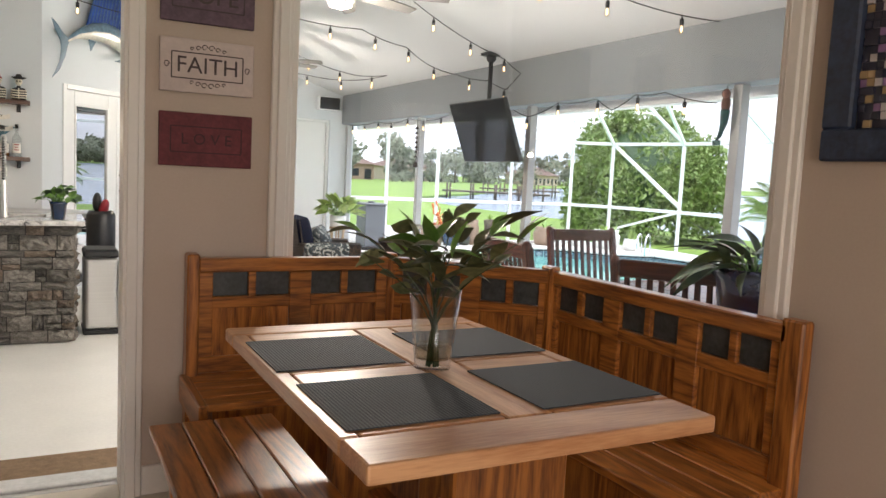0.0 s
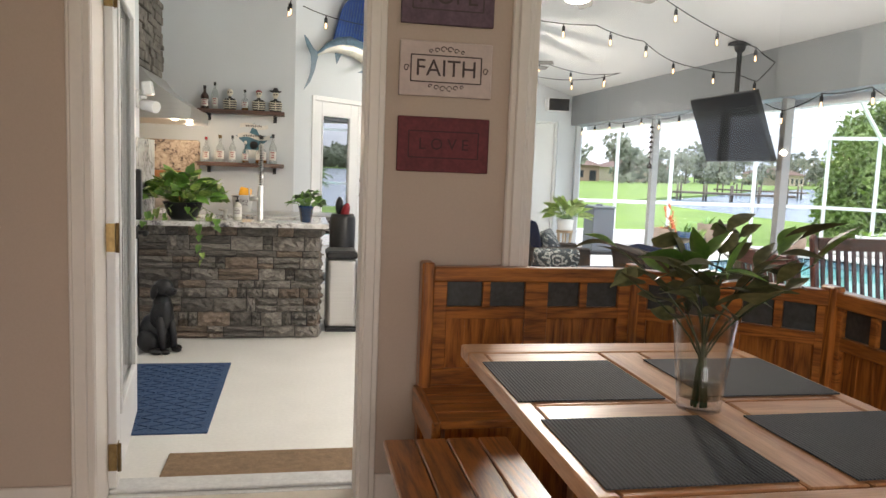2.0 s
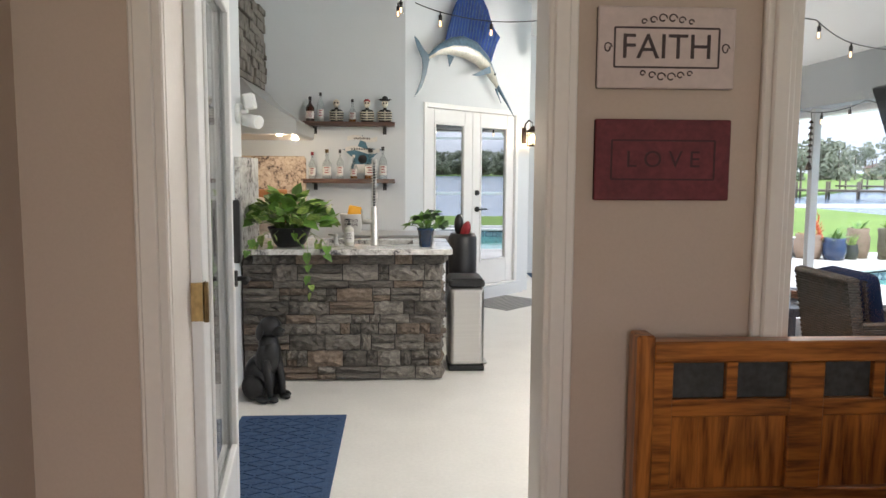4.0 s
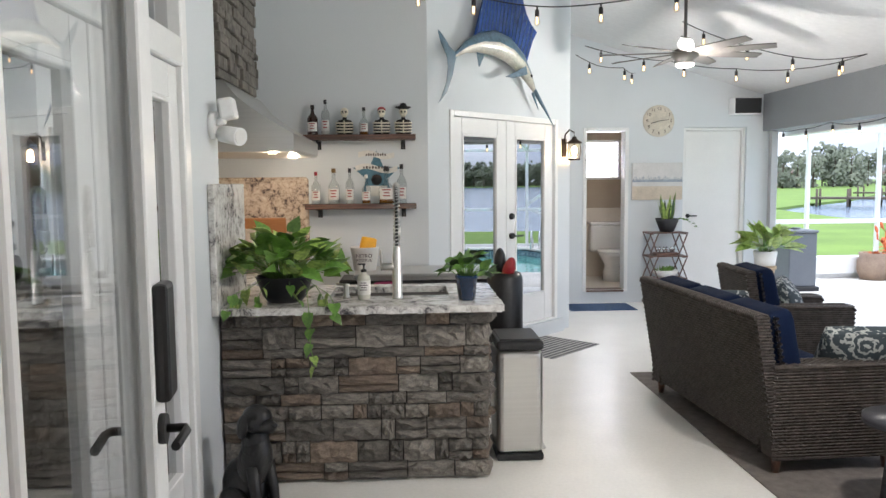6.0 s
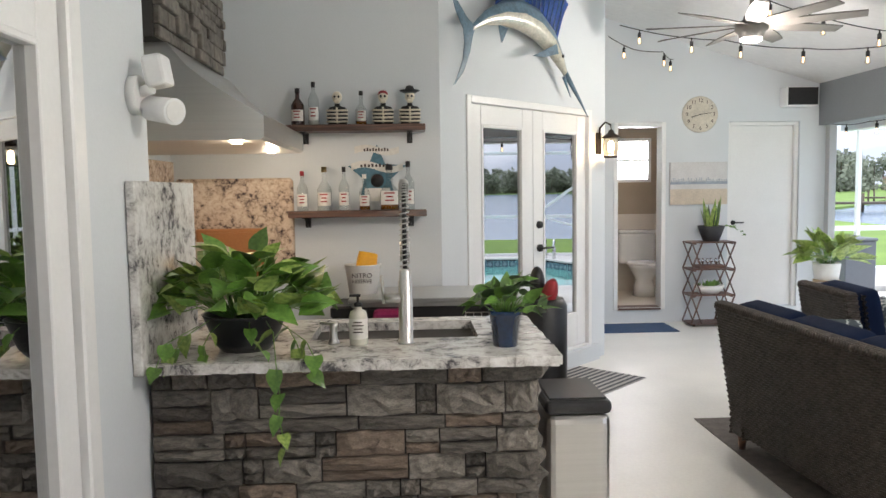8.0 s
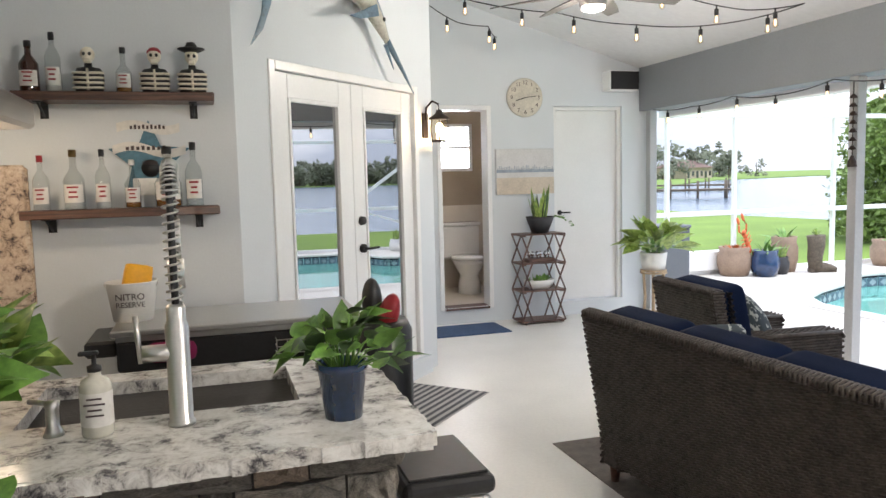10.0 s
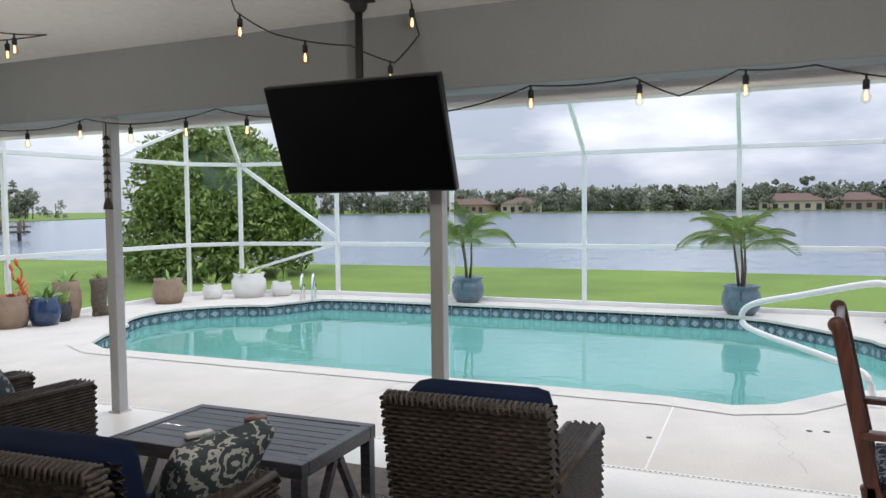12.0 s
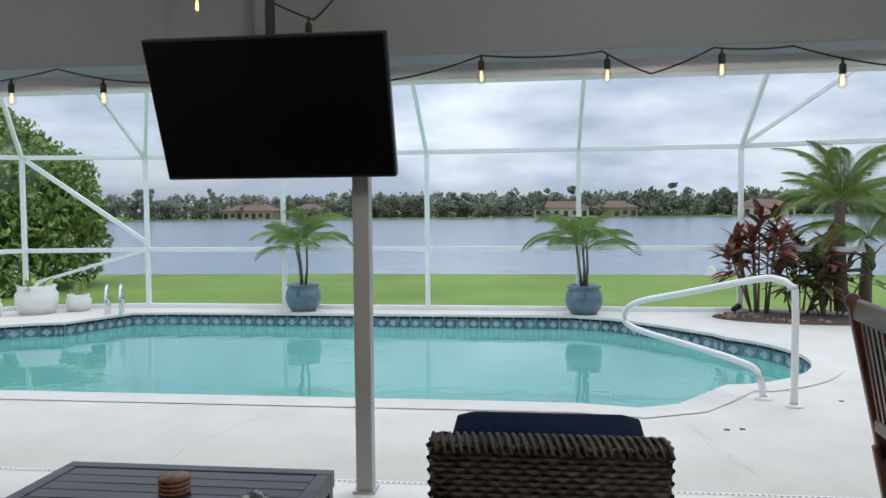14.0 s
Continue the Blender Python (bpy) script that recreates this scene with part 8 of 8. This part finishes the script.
def handrails():
    r = thing("pool_handrail", pose(0.05, -0.18, 0), "white curved pool entry handrail", "handrail")
    bm = bmesh.new()
    base_a, base_b = Vector((6.12, 3.86, 0)), Vector((6.313, 4.007, 0))
    pts = [(6.12, 3.86, 0), (6.12, 3.86, 0.78), (6.14, 3.885, 0.87), (6.20, 3.95, 0.915), (6.32, 4.08, 0.91), (6.75, 4.55, 0.76), (7.05, 4.86, 0.66), (7.15, 4.98, 0.57), (7.14, 4.98, 0.46), (7.02, 4.84, 0.40), (6.70, 4.47, 0.33), (6.45, 4.19, 0.27), (6.35, 4.06, 0.2), (6.33, 4.02, 0.0)]
    pts = [(6.12 + (x - 6.12) * 0.92, 3.86 + (y - 3.86) * 0.92, z * 0.955) for x, y, z in pts]
    sm = []
    for i in range(len(pts) - 1):
        p0, p1, p2, p3 = [Vector(pts[max(0, min(len(pts) - 1, i + k))]) for k in (-1, 0, 1, 2)]
        for s in (0, 0.25, 0.5, 0.75):
            sm.append(0.5 * ((2 * p1) + (p2 - p0) * s + (2 * p0 - 5 * p1 + 4 * p2 - p3) * s * s + (3 * p1 - p0 - 3 * p2 + p3) * s ** 3))
    sm.append(Vector(pts[-1]))
    tube(bm, sm, 0.025, 12)
    for p in (base_a, base_b):
        lathe(bm, [(0.06, 0.002), (0.058, 0.012), (0.03, 0.02)], 18, p)
    finish("rail", bm, M_WHITE, r)
    r = thing("pool_ladder_rail", pose(10.5, 11.25, 0, 0, 0, 200), "chrome pool ladder grab rail", "handrail")
    bm = bmesh.new()
    for y in (-0.09, 0.09):
        tube(bm, [(0.14, y, 0), (0.13, y, 0.22), (0.09, y, 0.36), (0.02, y, 0.41), (-0.05, y, 0.37), (-0.08, y, 0.2), (-0.08, y, 0)], 0.019, 10)
    finish("rails", bm, M_CHROME, r)


handrails()


def frond_mesh(length, n, material, droop, width):
    """A palm frond: arched rib with many narrow leaflets."""
    bm = bmesh.new()
    rib = []
    for i in range(n + 1):
        s = i / n
        rib.append(Vector((length * s * (1 - 0.12 * s), 0, length * (0.42 * s - droop * s * s))))
    tube(bm, rib, 0.008, 5, 0, 0.002)
    for i in range(3, n + 1):
        s = i / n
        ll = width * math.sin(math.pi * min(1.0, 0.18 + 0.78 * s)) + 0.03
        for sd in (-1, 1):
            a = rib[i]
            d = Vector((0.75, sd * 0.6, -0.2)).normalized()
            tip = a + d * ll + Vector((0, 0, -ll * 0.35))
            midp = a + d * ll * 0.5
            w = Vector((0.0065, 0, 0.003))
            v = [bm.verts.new(q) for q in (a - w * 0.4, a + w * 0.4, midp + w, tip, midp - w)]
            bm.faces.new(v)
    me = bpy.data.meshes.new("frond")
    bm.to_mesh(me)
    bm.free()
    me.materials.append(material)
    return me


def potted_palm(x, y, seed):
    p = thing("potted_palm", pose(x, y, 0), "small palm in a round weathered blue-grey pot", "plant", "potted palms by the pool")
    bm = bmesh.new()
    lathe(bm, [(0, 0), (0.16, 0), (0.22, 0.08), (0.25, 0.18), (0.235, 0.29), (0.20, 0.34), (0.23, 0.37), (0.235, 0.39), (0.21, 0.39), (0.18, 0.34), (0, 0.33)], 30)
    for a in (0, 180):
        tube(bm, [(0.235 * math.cos(radians(a)) * q, 0.235 * math.sin(radians(a)), z) for q, z in ((0.98, 0.30), (1.18, 0.31), (1.2, 0.24), (1.03, 0.22))], 0.014, 6)
    finish("pot", bm, M_POTTEAL, p)
    rng = random.Random(seed)
    bm = bmesh.new()
    crowns = []
    for k in range(3):
        a = k * 2.1 + seed
        tip = Vector((0.09 * math.cos(a), 0.09 * math.sin(a) + 0.03, 0.86 + 0.09 * k))
        tube(bm, [(0.03 * math.cos(a), 0.03 * math.sin(a), 0.33), (0.06 * math.cos(a), 0.06 * math.sin(a), 0.6), tip], 0.022, 8, 0, 0.013)
        crowns.append(tip)
    finish("trunk", bm, M_BARK, p)
    fm = [frond_mesh(0.74, 22, M_PALM, 0.80, 0.26), frond_mesh(0.66, 20, M_PALM, 0.62, 0.24)]
    for c in crowns:
        for k in range(9):
            leaf_at(p, rng.choice(fm), c, k * 40 + rng.uniform(-25, 25), rng.uniform(5, 60), rng.uniform(-12, 12), rng.uniform(0.8, 1.12), "frond")


potted_palm(11.0, 8.71, 1)
potted_palm(10.88, 4.82, 4)


def leaf_cloud(bm, spots, size, rng):
    """Many small leaf blades at the given spots."""
    for c, s in spots:
        d = Vector((rng.gauss(0, 1), rng.gauss(0, 1), rng.gauss(0.3, 1))).normalized()
        u = d.orthogonal().normalized()
        q = Matrix.Rotation(rng.uniform(0, 6.28), 3, d)
        u = q @ u
        v = d.cross(u)
        L, W = size * s, size * s * 0.45
        a = [bm.verts.new(c + w) for w in (-u * L, v * W - u * L * 0.1 + d * L * 0.15, u * L, -v * W - u * L * 0.1 + d * L * 0.15)]
        bm.faces.new(a)


def big_bush():
    t = thing("sea_grape_bush", pose(16.6, 17.9, -0.3), "large rounded green leafy bush on the lawn", "bush")
    rng = random.Random(11)
    bm = bmesh.new()
    for k in range(9):
        a = k * 0.7
        tube(bm, [(0.15 * math.cos(a), 0.15 * math.sin(a), 0), (0.7 * math.cos(a), 0.7 * math.sin(a), 1.3), (1.5 * math.cos(a), 1.5 * math.sin(a), 2.7)], 0.07, 7, 0, 0.02)
    finish("trunk", bm, M_BARK, t)
    bm = bmesh.new()
    lumps = []
    for k in range(125):
        u, a = rng.uniform(-0.95, 1.0), rng.uniform(0, 6.28)
        r = math.sqrt(max(0.0, 1 - u * u)) if u > 0 else 1.0
        lumps.append((Vector((2.2 * r * math.cos(a), 2.2 * r * math.sin(a), 2.05 + 1.95 * u)) * rng.uniform(0.82, 0.96), rng.uniform(0.35, 0.65)))
    spots = []
    for c, r in lumps:
        for i in range(210):
            d = Vector((rng.gauss(0, 1), rng.gauss(0, 1), rng.gauss(0.2, 1))).normalized()
            p = c + d * r * rng.uniform(0.75, 1.05)
            if p.z > 0.05:
                spots.append((p, rng.uniform(0.7, 1.3)))
    leaf_cloud(bm, spots, 0.085, rng)
    tagged(finish("leaves", bm, M_BUSH, t), kind="stuff")
    # dark ball added inside the crown in place of shade between the leaves
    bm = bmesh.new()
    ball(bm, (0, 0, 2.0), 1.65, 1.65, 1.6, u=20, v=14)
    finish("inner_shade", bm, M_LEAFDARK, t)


big_bush()


def ti_plant(x, y, seed, h, leafmat, n):
    p = thing("ti_plant", pose(x, y, -0.02), "red-leaved ti plant with cane stems", "plant", "ti plants by the screen")
    rng = random.Random(seed)
    lm = leaf_mesh("ti_leaf", 0.34, 0.10, leafmat, 0.3, 0.3)
    bm = bmesh.new()
    for k in range(n):
        a = rng.uniform(0, 6.28)
        r = rng.uniform(0.05, 0.5)
        top = Vector((r * math.cos(a), r * math.sin(a), h * rng.uniform(0.55, 1.0)))
        tube(bm, [(0.1 * math.cos(a), 0.1 * math.sin(a), 0), top], 0.015, 6, 0, 0.01)
        for i in range(16):
            leaf_at(p, lm, top - Vector((0, 0, 0.02 * i)), rng.uniform(0, 360), 66 - i * 5 + rng.uniform(-12, 12), rng.uniform(-20, 20), rng.uniform(0.7, 1.1))
    finish("stems", bm, M_BARK, p)


ti_plant(10.95, 2.55, 3, 1.45, M_LEAFRED, 9)
ti_plant(11.0, 2.05, 5, 1.05, M_LEAFRED, 8)
ti_plant(10.75, 1.75, 7, 0.85, M_LEAFOLIVE, 9)


def garden_palm():
    p = thing("pygmy_date_palm", pose(10.9, 1.55, -0.02), "feathery pygmy date palm in the mulch bed", "tree")
    bm = bmesh.new()
    tube(bm, [(0, 0, 0), (0.05, 0.02, 0.5), (0.02, 0.05, 1.05), (0.0, 0.05, 1.5)], 0.10, 10, 0, 0.06)
    tube(bm, [(0.1, -0.3, 0), (0.15, -0.35, 0.9)], 0.09, 10, 0, 0.06)
    finish("trunk", bm, M_BARK, p)
    fm = [frond_mesh(1.15, 44, M_PALM, 0.75, 0.28), frond_mesh(1.0, 40, M_PALM, 0.5, 0.26)]
    rng = random.Random(2)
    for c, n in ((Vector((0, 0.05, 1.5)), 24), (Vector((0.15, -0.35, 1.0)), 14)):
        for k in range(n):
            leaf_at(p, rng.choice(fm), c, k * 137.5, rng.uniform(-15, 60), rng.uniform(-15, 15), rng.uniform(0.75, 1.1), "frond")


garden_palm()


def mulch_bed():
    bm = bmesh.new()
    lathe(bm, [(0, 0.03), (0.8, 0.025), (1.05, 0.0)], 28, (10.7, 1.85, 0.0), sx=0.62, sy=1.3)
    tagged(finish("mulch_bed", bm, M_MULCH), "brown mulch bed with small stones", "mulch", kind="stuff")
    rng = random.Random(3)
    bm = bmesh.new()
    for k in range(120):
        a = rng.uniform(0, 6.28)
        x, y = 10.7 + 0.6 * math.cos(a) * rng.uniform(.6, 1.05), 1.85 + 1.25 * math.sin(a) * rng.uniform(.6, 1.05)
        ball(bm, (x, y, 0.02), rng.uniform(.02, .05), rng.uniform(.02, .05), rng.uniform(.015, .03), u=6, v=4)
    tagged(finish("border_stones", bm, M_TERRA), "small tan stones edging the mulch", "stones", kind="stuff")
    f = thing("garden_spotlight", pose(11.0, 2.85, 0), "small black garden spotlight", "spotlight")
    bm = bmesh.new()
    tube(bm, [(0, 0, 0), (0, 0, 0.06)], 0.01, 6)
    tube(bm, [(-0.02, 0.04, 0.06), (0.03, -0.06, 0.11)], 0.03, 10, 0, 0.045)
    finish("body", bm, M_BLACK, f)


mulch_bed()
SPIKE = leaf_mesh("spiky_leaf", 0.20, 0.035, M_LEAFPALE, 0.4, -0.05)
ROSETTE = leaf_mesh("rosette_leaf", 0.16, 0.09, M_LEAFPALE, 0.35, 0.1)
FERN = leaf_mesh("fern_leaf", 0.22, 0.04, M_LEAF, 0.3, 0.4)
ORANGE = leaf_mesh("orange_leaf", 0.10, 0.03, mat("orange_foliage", (0.45, 0.10, 0.02), 0.6, spread=0.3), 0.3, 0.1)


def tub(name, x, y, r, h, material, label, leaf, n, up, seed, group=""):
    p = thing(name, pose(x, y, 0), label, "plant", group)
    bm = bmesh.new()
    lathe(bm, [(0, 0), (r * 0.8, 0), (r, h * 0.35), (r, h * 0.7), (r * 0.86, h * 0.82), (r * 0.92, h), (r * 0.84, h), (r * 0.8, h * 0.86), (0, h * 0.86)], 26)
    finish("pot", bm, material, p)
    rng = random.Random(seed)
    for k in range(n):
        a = rng.uniform(0, 6.28)
        q = rng.uniform(0, r * 0.55)
        leaf_at(p, leaf, (q * math.cos(a), q * math.sin(a), h * 0.88), math.degrees(a) + rng.uniform(-40, 40), rng.uniform(*up), rng.uniform(-30, 30), rng.uniform(0.7, 1.25))
    return p


tub("white_planter", 10.12, 12.85, 0.16, 0.24, M_POTWHITE, "small succulent in a white planter", SPIKE, 22, (30, 80), 1, "white planters")
tub("white_planter", 10.55, 12.45, 0.28, 0.40, M_POTWHITE, "broad succulent in a large white planter", ROSETTE, 34, (5, 60), 2, "white planters")
tub("white_planter", 10.86, 12.02, 0.17, 0.24, M_POTWHITE, "upright succulent in a white planter", SPIKE, 26, (65, 88), 3, "white planters")
tub("tan_pot", 9.45, 13.15, 0.24, 0.38, M_TERRA, "sparse plant in a tan clay pot", FERN, 8, (20, 70), 4)
tub("blue_pot", 7.12, 13.0, 0.19, 0.36, M_POTBLUE, "fern in a bright blue glazed pot", FERN, 22, (20, 75), 5)
tub("tan_tub", 6.82, 13.25, 0.23, 0.40, M_TERRA, "orange-leaved plant in a tan tub", ORANGE, 18, (30, 80), 6)
tub("grey_pot", 7.45, 13.1, 0.13, 0.24, M_POTDARK, "small spiky plant in a dark grey pot", SPIKE, 14, (50, 85), 7)
tub("tan_urn", 7.70, 13.3, 0.19, 0.50, M_TERRA, "plant in a tall tan clay urn", FERN, 14, (30, 80), 8)


def boot_and_lobster():
    b = thing("boot_planter", pose(7.98, 13.0, 0, 0, 0, -20), "brown cowboy boot planter with a succulent", "planter")
    bm = bmesh.new()
    tube(bm, [(0, 0, 0.06), (-0.01, 0, 0.2), (0.01, 0, 0.38), (0, 0, 0.52)], 0.09, 14, 0, 0.125)
    tube(bm, [(-0.02, 0, 0.075), (0.12, 0, 0.07), (0.22, 0, 0.055), (0.29, 0, 0.04)], 0.085, 12, 0, 0.03)
    box(bm, -0.09, 0.02, -0.055, 0.055, 0, 0.06, bevel=0.008)
    box(bm, 0.10, 0.28, -0.05, 0.05, 0, 0.018, bevel=0.006)
    finish("boot", bm, M_BARK, b)
    for k in range(18):
        leaf_at(b, SPIKE, (0, 0, 0.52), k * 50, 20 + (k * 23) % 60, 0, 0.6)
    lo = thing("lobster_ornament", pose(6.98, 13.12, 0.30, 0, 28, 200), "orange painted metal lobster ornament", "ornament")
    bm = bmesh.new()
    for i in range(6):
        ball(bm, (0, 0.0, 0.05 + i * 0.06), 0.05 - i * 0.003, 0.03, 0.035, u=10, v=6)
    for s in (-1, 1):
        tube(bm, [(s * 0.04, 0, 0.33), (s * 0.10, 0, 0.42), (s * 0.07, 0, 0.50)], 0.014, 6)
        ball(bm, (s * 0.06, 0, 0.56), 0.03, 0.015, 0.06, u=8, v=6)
        for k in range(3):
            tube(bm, [(s * 0.04, 0, 0.14 + k * 0.06), (s * 0.12, 0, 0.17 + k * 0.06)], 0.007, 5)
    finish("body", bm, mat("orange_lobster_paint", (0.62, 0.13, 0.04), 0.5, spread=0.3), lo)


boot_and_lobster()


def storage_box():
    s = thing("pool_cabinet", pose(5.15, 12.4, 0), "grey resin pool storage cabinet on a dark base", "cabinet")
    bm = bmesh.new()
    box(bm, -0.19, 0.19, -0.22, 0.22, 0.06, 0.78, bevel=0.012)
    finish("body", bm, M_GREYBOX, s)
    bm = bmesh.new()
    box(bm, -0.205, 0.205, -0.235, 0.235, 0.781, 0.82, bevel=0.012)
    lathe(bm, [(0, 0.82), (0.06, 0.82), (0.06, 0.845), (0, 0.85)], 14)
    finish("lid", bm, M_GREYBOX, s)
    bm = bmesh.new()
    box(bm, -0.22, 0.22, -0.25, 0.25, 0.0, 0.06, bevel=0.006)
    finish("base", bm, M_MATTE_BLACK, s)
    w = thing("wind_chime", pose(4.25, 8.77, 1.45), "dark hanging wind chime beside the post", "wind chime")
    bm = bmesh.new()
    tube(bm, [(0, 0, 0.60), (0, 0, 0.05)], 0.004, 5)
    for k in range(7):
        lathe(bm, [(0, 0), (0.03, 0.004), (0.012, 0.03), (0, 0.035)], 10, (0, 0, 0.12 + k * 0.06))
    lathe(bm, [(0.035, 0), (0.03, 0.04), (0.012, 0.08), (0, 0.085)], 12, (0, 0, 0.0))
    finish("chime", bm, M_BRONZE, w)


storage_box()


def deck_details():
    bm = bmesh.new()
    for i in range(300):
        y = 3.2 + i * 0.028
        box(bm, 4.432, 4.44, y, y + 0.014, 0.0, 0.003)
    tagged(finish("drain_slots", bm, M_POTDARK), "slotted deck drain strip", "drain", kind="stuff")
    bm = bmesh.new()
    box(bm, 4.42, 4.46, -3.2, 11.4, 0.0005, 0.002)
    tagged(finish("trim_drain", bm, M_POTWHITE), "pale deck drain strip", kind="structure")
    rng = random.Random(9)
    for n_, (x0, y0, x1, y1, jag, w) in enumerate(((4.46, 5.14, 5.95, 5.14, 0.0, 0.006), (4.46, 7.55, 6.0, 7.25, 0.04, 0.0018), (4.7, 4.35, 5.95, 4.55, 0.04, 0.0018), (4.8, 3.3, 5.6, 3.55, 0.04, 0.0018), (4.46, 9.9, 6.0, 9.9, 0.0, 0.006))):
        bm = bmesh.new()
        k = 14
        line = [Vector((x0 + (x1 - x0) * i / k, y0 + (y1 - y0) * i / k + rng.uniform(-jag, jag), 0.0025)) for i in range(k + 1)]
        for a, b in zip(line, line[1:]):
            s = Vector((0, w, 0))
            bm.faces.new([bm.verts.new(p) for p in (a - s, b - s, b + s, a + s)])
        tagged(finish("deck_joint", bm, M_POTWHITE if jag == 0 else M_DECKCRACK), "thin joint line in the concrete deck", "joint", kind="structure")
    for x, y in ((5.05, 5.2), (5.55, 4.28), (5.57, 4.18), (6.35, 3.3)):
        bm = bmesh.new()
        lathe(bm, [(0, 0.004), (0.018, 0.003), (0.02, 0)], 12, (x, y, 0))
        tagged(finish("deck_cap", bm, M_POTDARK), "small dark cap set in the deck", "cap", "caps in the deck")


M_DECKCRACK = mat("deck_crack", (0.42, 0.39, 0.35), 0.9)
deck_details()


def far_house(x, y, w, d, h, turn, material, roof_h):
    s = thing("lakeside_house", pose(x, y, -0.3, 0, 0, turn), "stucco lakeside house with a hipped tile roof", "house", "houses across the lake")
    bm = bmesh.new()
    box(bm, -w / 2, w / 2, -d / 2, d / 2, 0, h)
    finish("wall", bm, material, s)
    bm = bmesh.new()
    e = 0.6
    v = [bm.verts.new(p) for p in ((-w / 2 - e, -d / 2 - e, h), (w / 2 + e, -d / 2 - e, h), (w / 2 + e, d / 2 + e, h), (-w / 2 - e, d / 2 + e, h), (-w / 2 + d / 2, 0, h + roof_h), (w / 2 - d / 2, 0, h + roof_h))]
    for q in ((0, 1, 5, 4), (1, 2, 5), (2, 3, 4, 5), (3, 0, 4), (0, 3, 2, 1)):
        bm.faces.new([v[i] for i in q])
    finish("roof", bm, M_ROOF, s)
    n = int(w / 3)
    for sd in (-1, 1):
        for i in range(n):
            bm = bmesh.new()
            xx = -w / 2 + (i + 0.5) * w / n
            box(bm, xx - 0.8, xx + 0.8, sd * d / 2 - 0.03, sd * d / 2 + 0.03, 0.7 if i % 2 else 0.1, 2.2)
            finish("window", bm, M_FARWIN, s)


M_STUCCO_B = mat("tan_stucco", (0.36, 0.25, 0.19), 0.9, spread=0.1, scale=0.7)
for hx, hy, hw, ht, hm in ((292, 118, 22, 80, M_STUCCO_B), (284, 92, 13, 85, M_STUCCO), (285, -4, 20, 90, M_STUCCO), (287, -24, 15, 92, M_STUCCO_B), (280, -75, 18, 95, M_STUCCO),
                       (78, 168, 16, 20, M_STUCCO), (52, 150, 15, 10, M_STUCCO_B), (140, 205, 18, 30, M_STUCCO), (28, 140, 15, 0, M_STUCCO)):
    far_house(hx, hy, hw, 10, 3.2, ht, hm, 2.6)


def far_trees():
    rng = random.Random(21)
    spots = []
    for k in range(620):
        y = -330 + 530 * (k + rng.random()) / 620
        spots.append((rng.uniform(292, 335) - max(0, -y - 150) * 0.25 - max(0, y - 120) * 0.7, y, rng.uniform(6.5, 11.5)))
    for k in range(26):
        y = rng.uniform(-200, 150)
        spots.append((rng.uniform(276, 288) - max(0, -y - 150) * 0.25, y, rng.uniform(4, 7)))
    for k in range(60):
        s = rng.random()
        spots.append((30 + 160 * s + rng.uniform(-8, 8), 118 + 115 * s + rng.uniform(-6, 25), rng.uniform(6, 12)))
    for k in range(24):
        spots.append((rng.uniform(10, 60), rng.uniform(120, 190), rng.uniform(7, 12)))
    trunks, leaves = bmesh.new(), bmesh.new()
    for x, y, h in spots:
        base = -0.3
        tube(trunks, [(x, y, base), (x + rng.uniform(-.4, .4), y, base + h * 0.75)], 0.22, 5, 0, 0.1, cap=False)
        tall = rng.random() < 0.07
        n_l = 7 if not tall else 4
        for i in range(n_l):
            c = Vector((x + rng.gauss(0, h * 0.16), y + rng.gauss(0, h * (0.2 if not tall else 0.1)), base + h * (rng.uniform(0.05, 0.85) if not tall else rng.uniform(0.8, 1.15))))
            r = h * rng.uniform(0.12, 0.2) * (0.6 if tall else 1)
            for j in range(36):
                d = Vector((rng.gauss(0, 1), rng.gauss(0, 1), rng.gauss(0, 0.8))).normalized()
                p = c + d * r * rng.uniform(0.6, 1.1)
                a = Vector((rng.gauss(0, 1), rng.gauss(0, 1), rng.gauss(0, 1))).normalized() * h * 0.056
                b = a.orthogonal().normalized() * h * 0.05
                leaves.faces.new([leaves.verts.new(q) for q in (p - a, p + b, p + a, p - b)])
    tagged(finish("far_tree_trunks", trunks, M_BARK), "trunks of the trees across the lake", "trees", kind="stuff")
    tagged(finish("far_trees", leaves, M_WOODS), "green woods across the lake, distance haze in their colour", "trees", kind="stuff")


far_trees()


def dock(x, y, turn):
    d = thing("boat_dock", pose(x, y, -0.3, 0, 0, turn), "grey wooden boat dock on the lake", "dock", "docks on the lake")
    bm = bmesh.new()
    box(bm, 0, 9, -1.2, 1.2, 0.35, 0.5)
    finish("deck", bm, M_BARK, d)
    bm = bmesh.new()
    for i in range(5):
        for s in (-1.1, 1.1):
            tube(bm, [(0.4 + i * 2, s, -0.6), (0.4 + i * 2, s, 1.1)], 0.09, 6)
    finish("piles", bm, M_BARK, d)


dock(30, 57, -35)
dock(45, 76, -45)
dock(266, -62, 180)


def lake_buoy():
    b = thing("shore_fountain", pose(20.6, 1.0, -0.32), "small grey stone fountain head at the shore", "fountain")
    bm = bmesh.new()
    lathe(bm, [(0, 0), (0.20, 0), (0.17, 0.08), (0.12, 0.12), (0.10, 0.22), (0.04, 0.28), (0, 0.29)], 14)
    finish("head", bm, M_DECK, b)


lake_buoy()
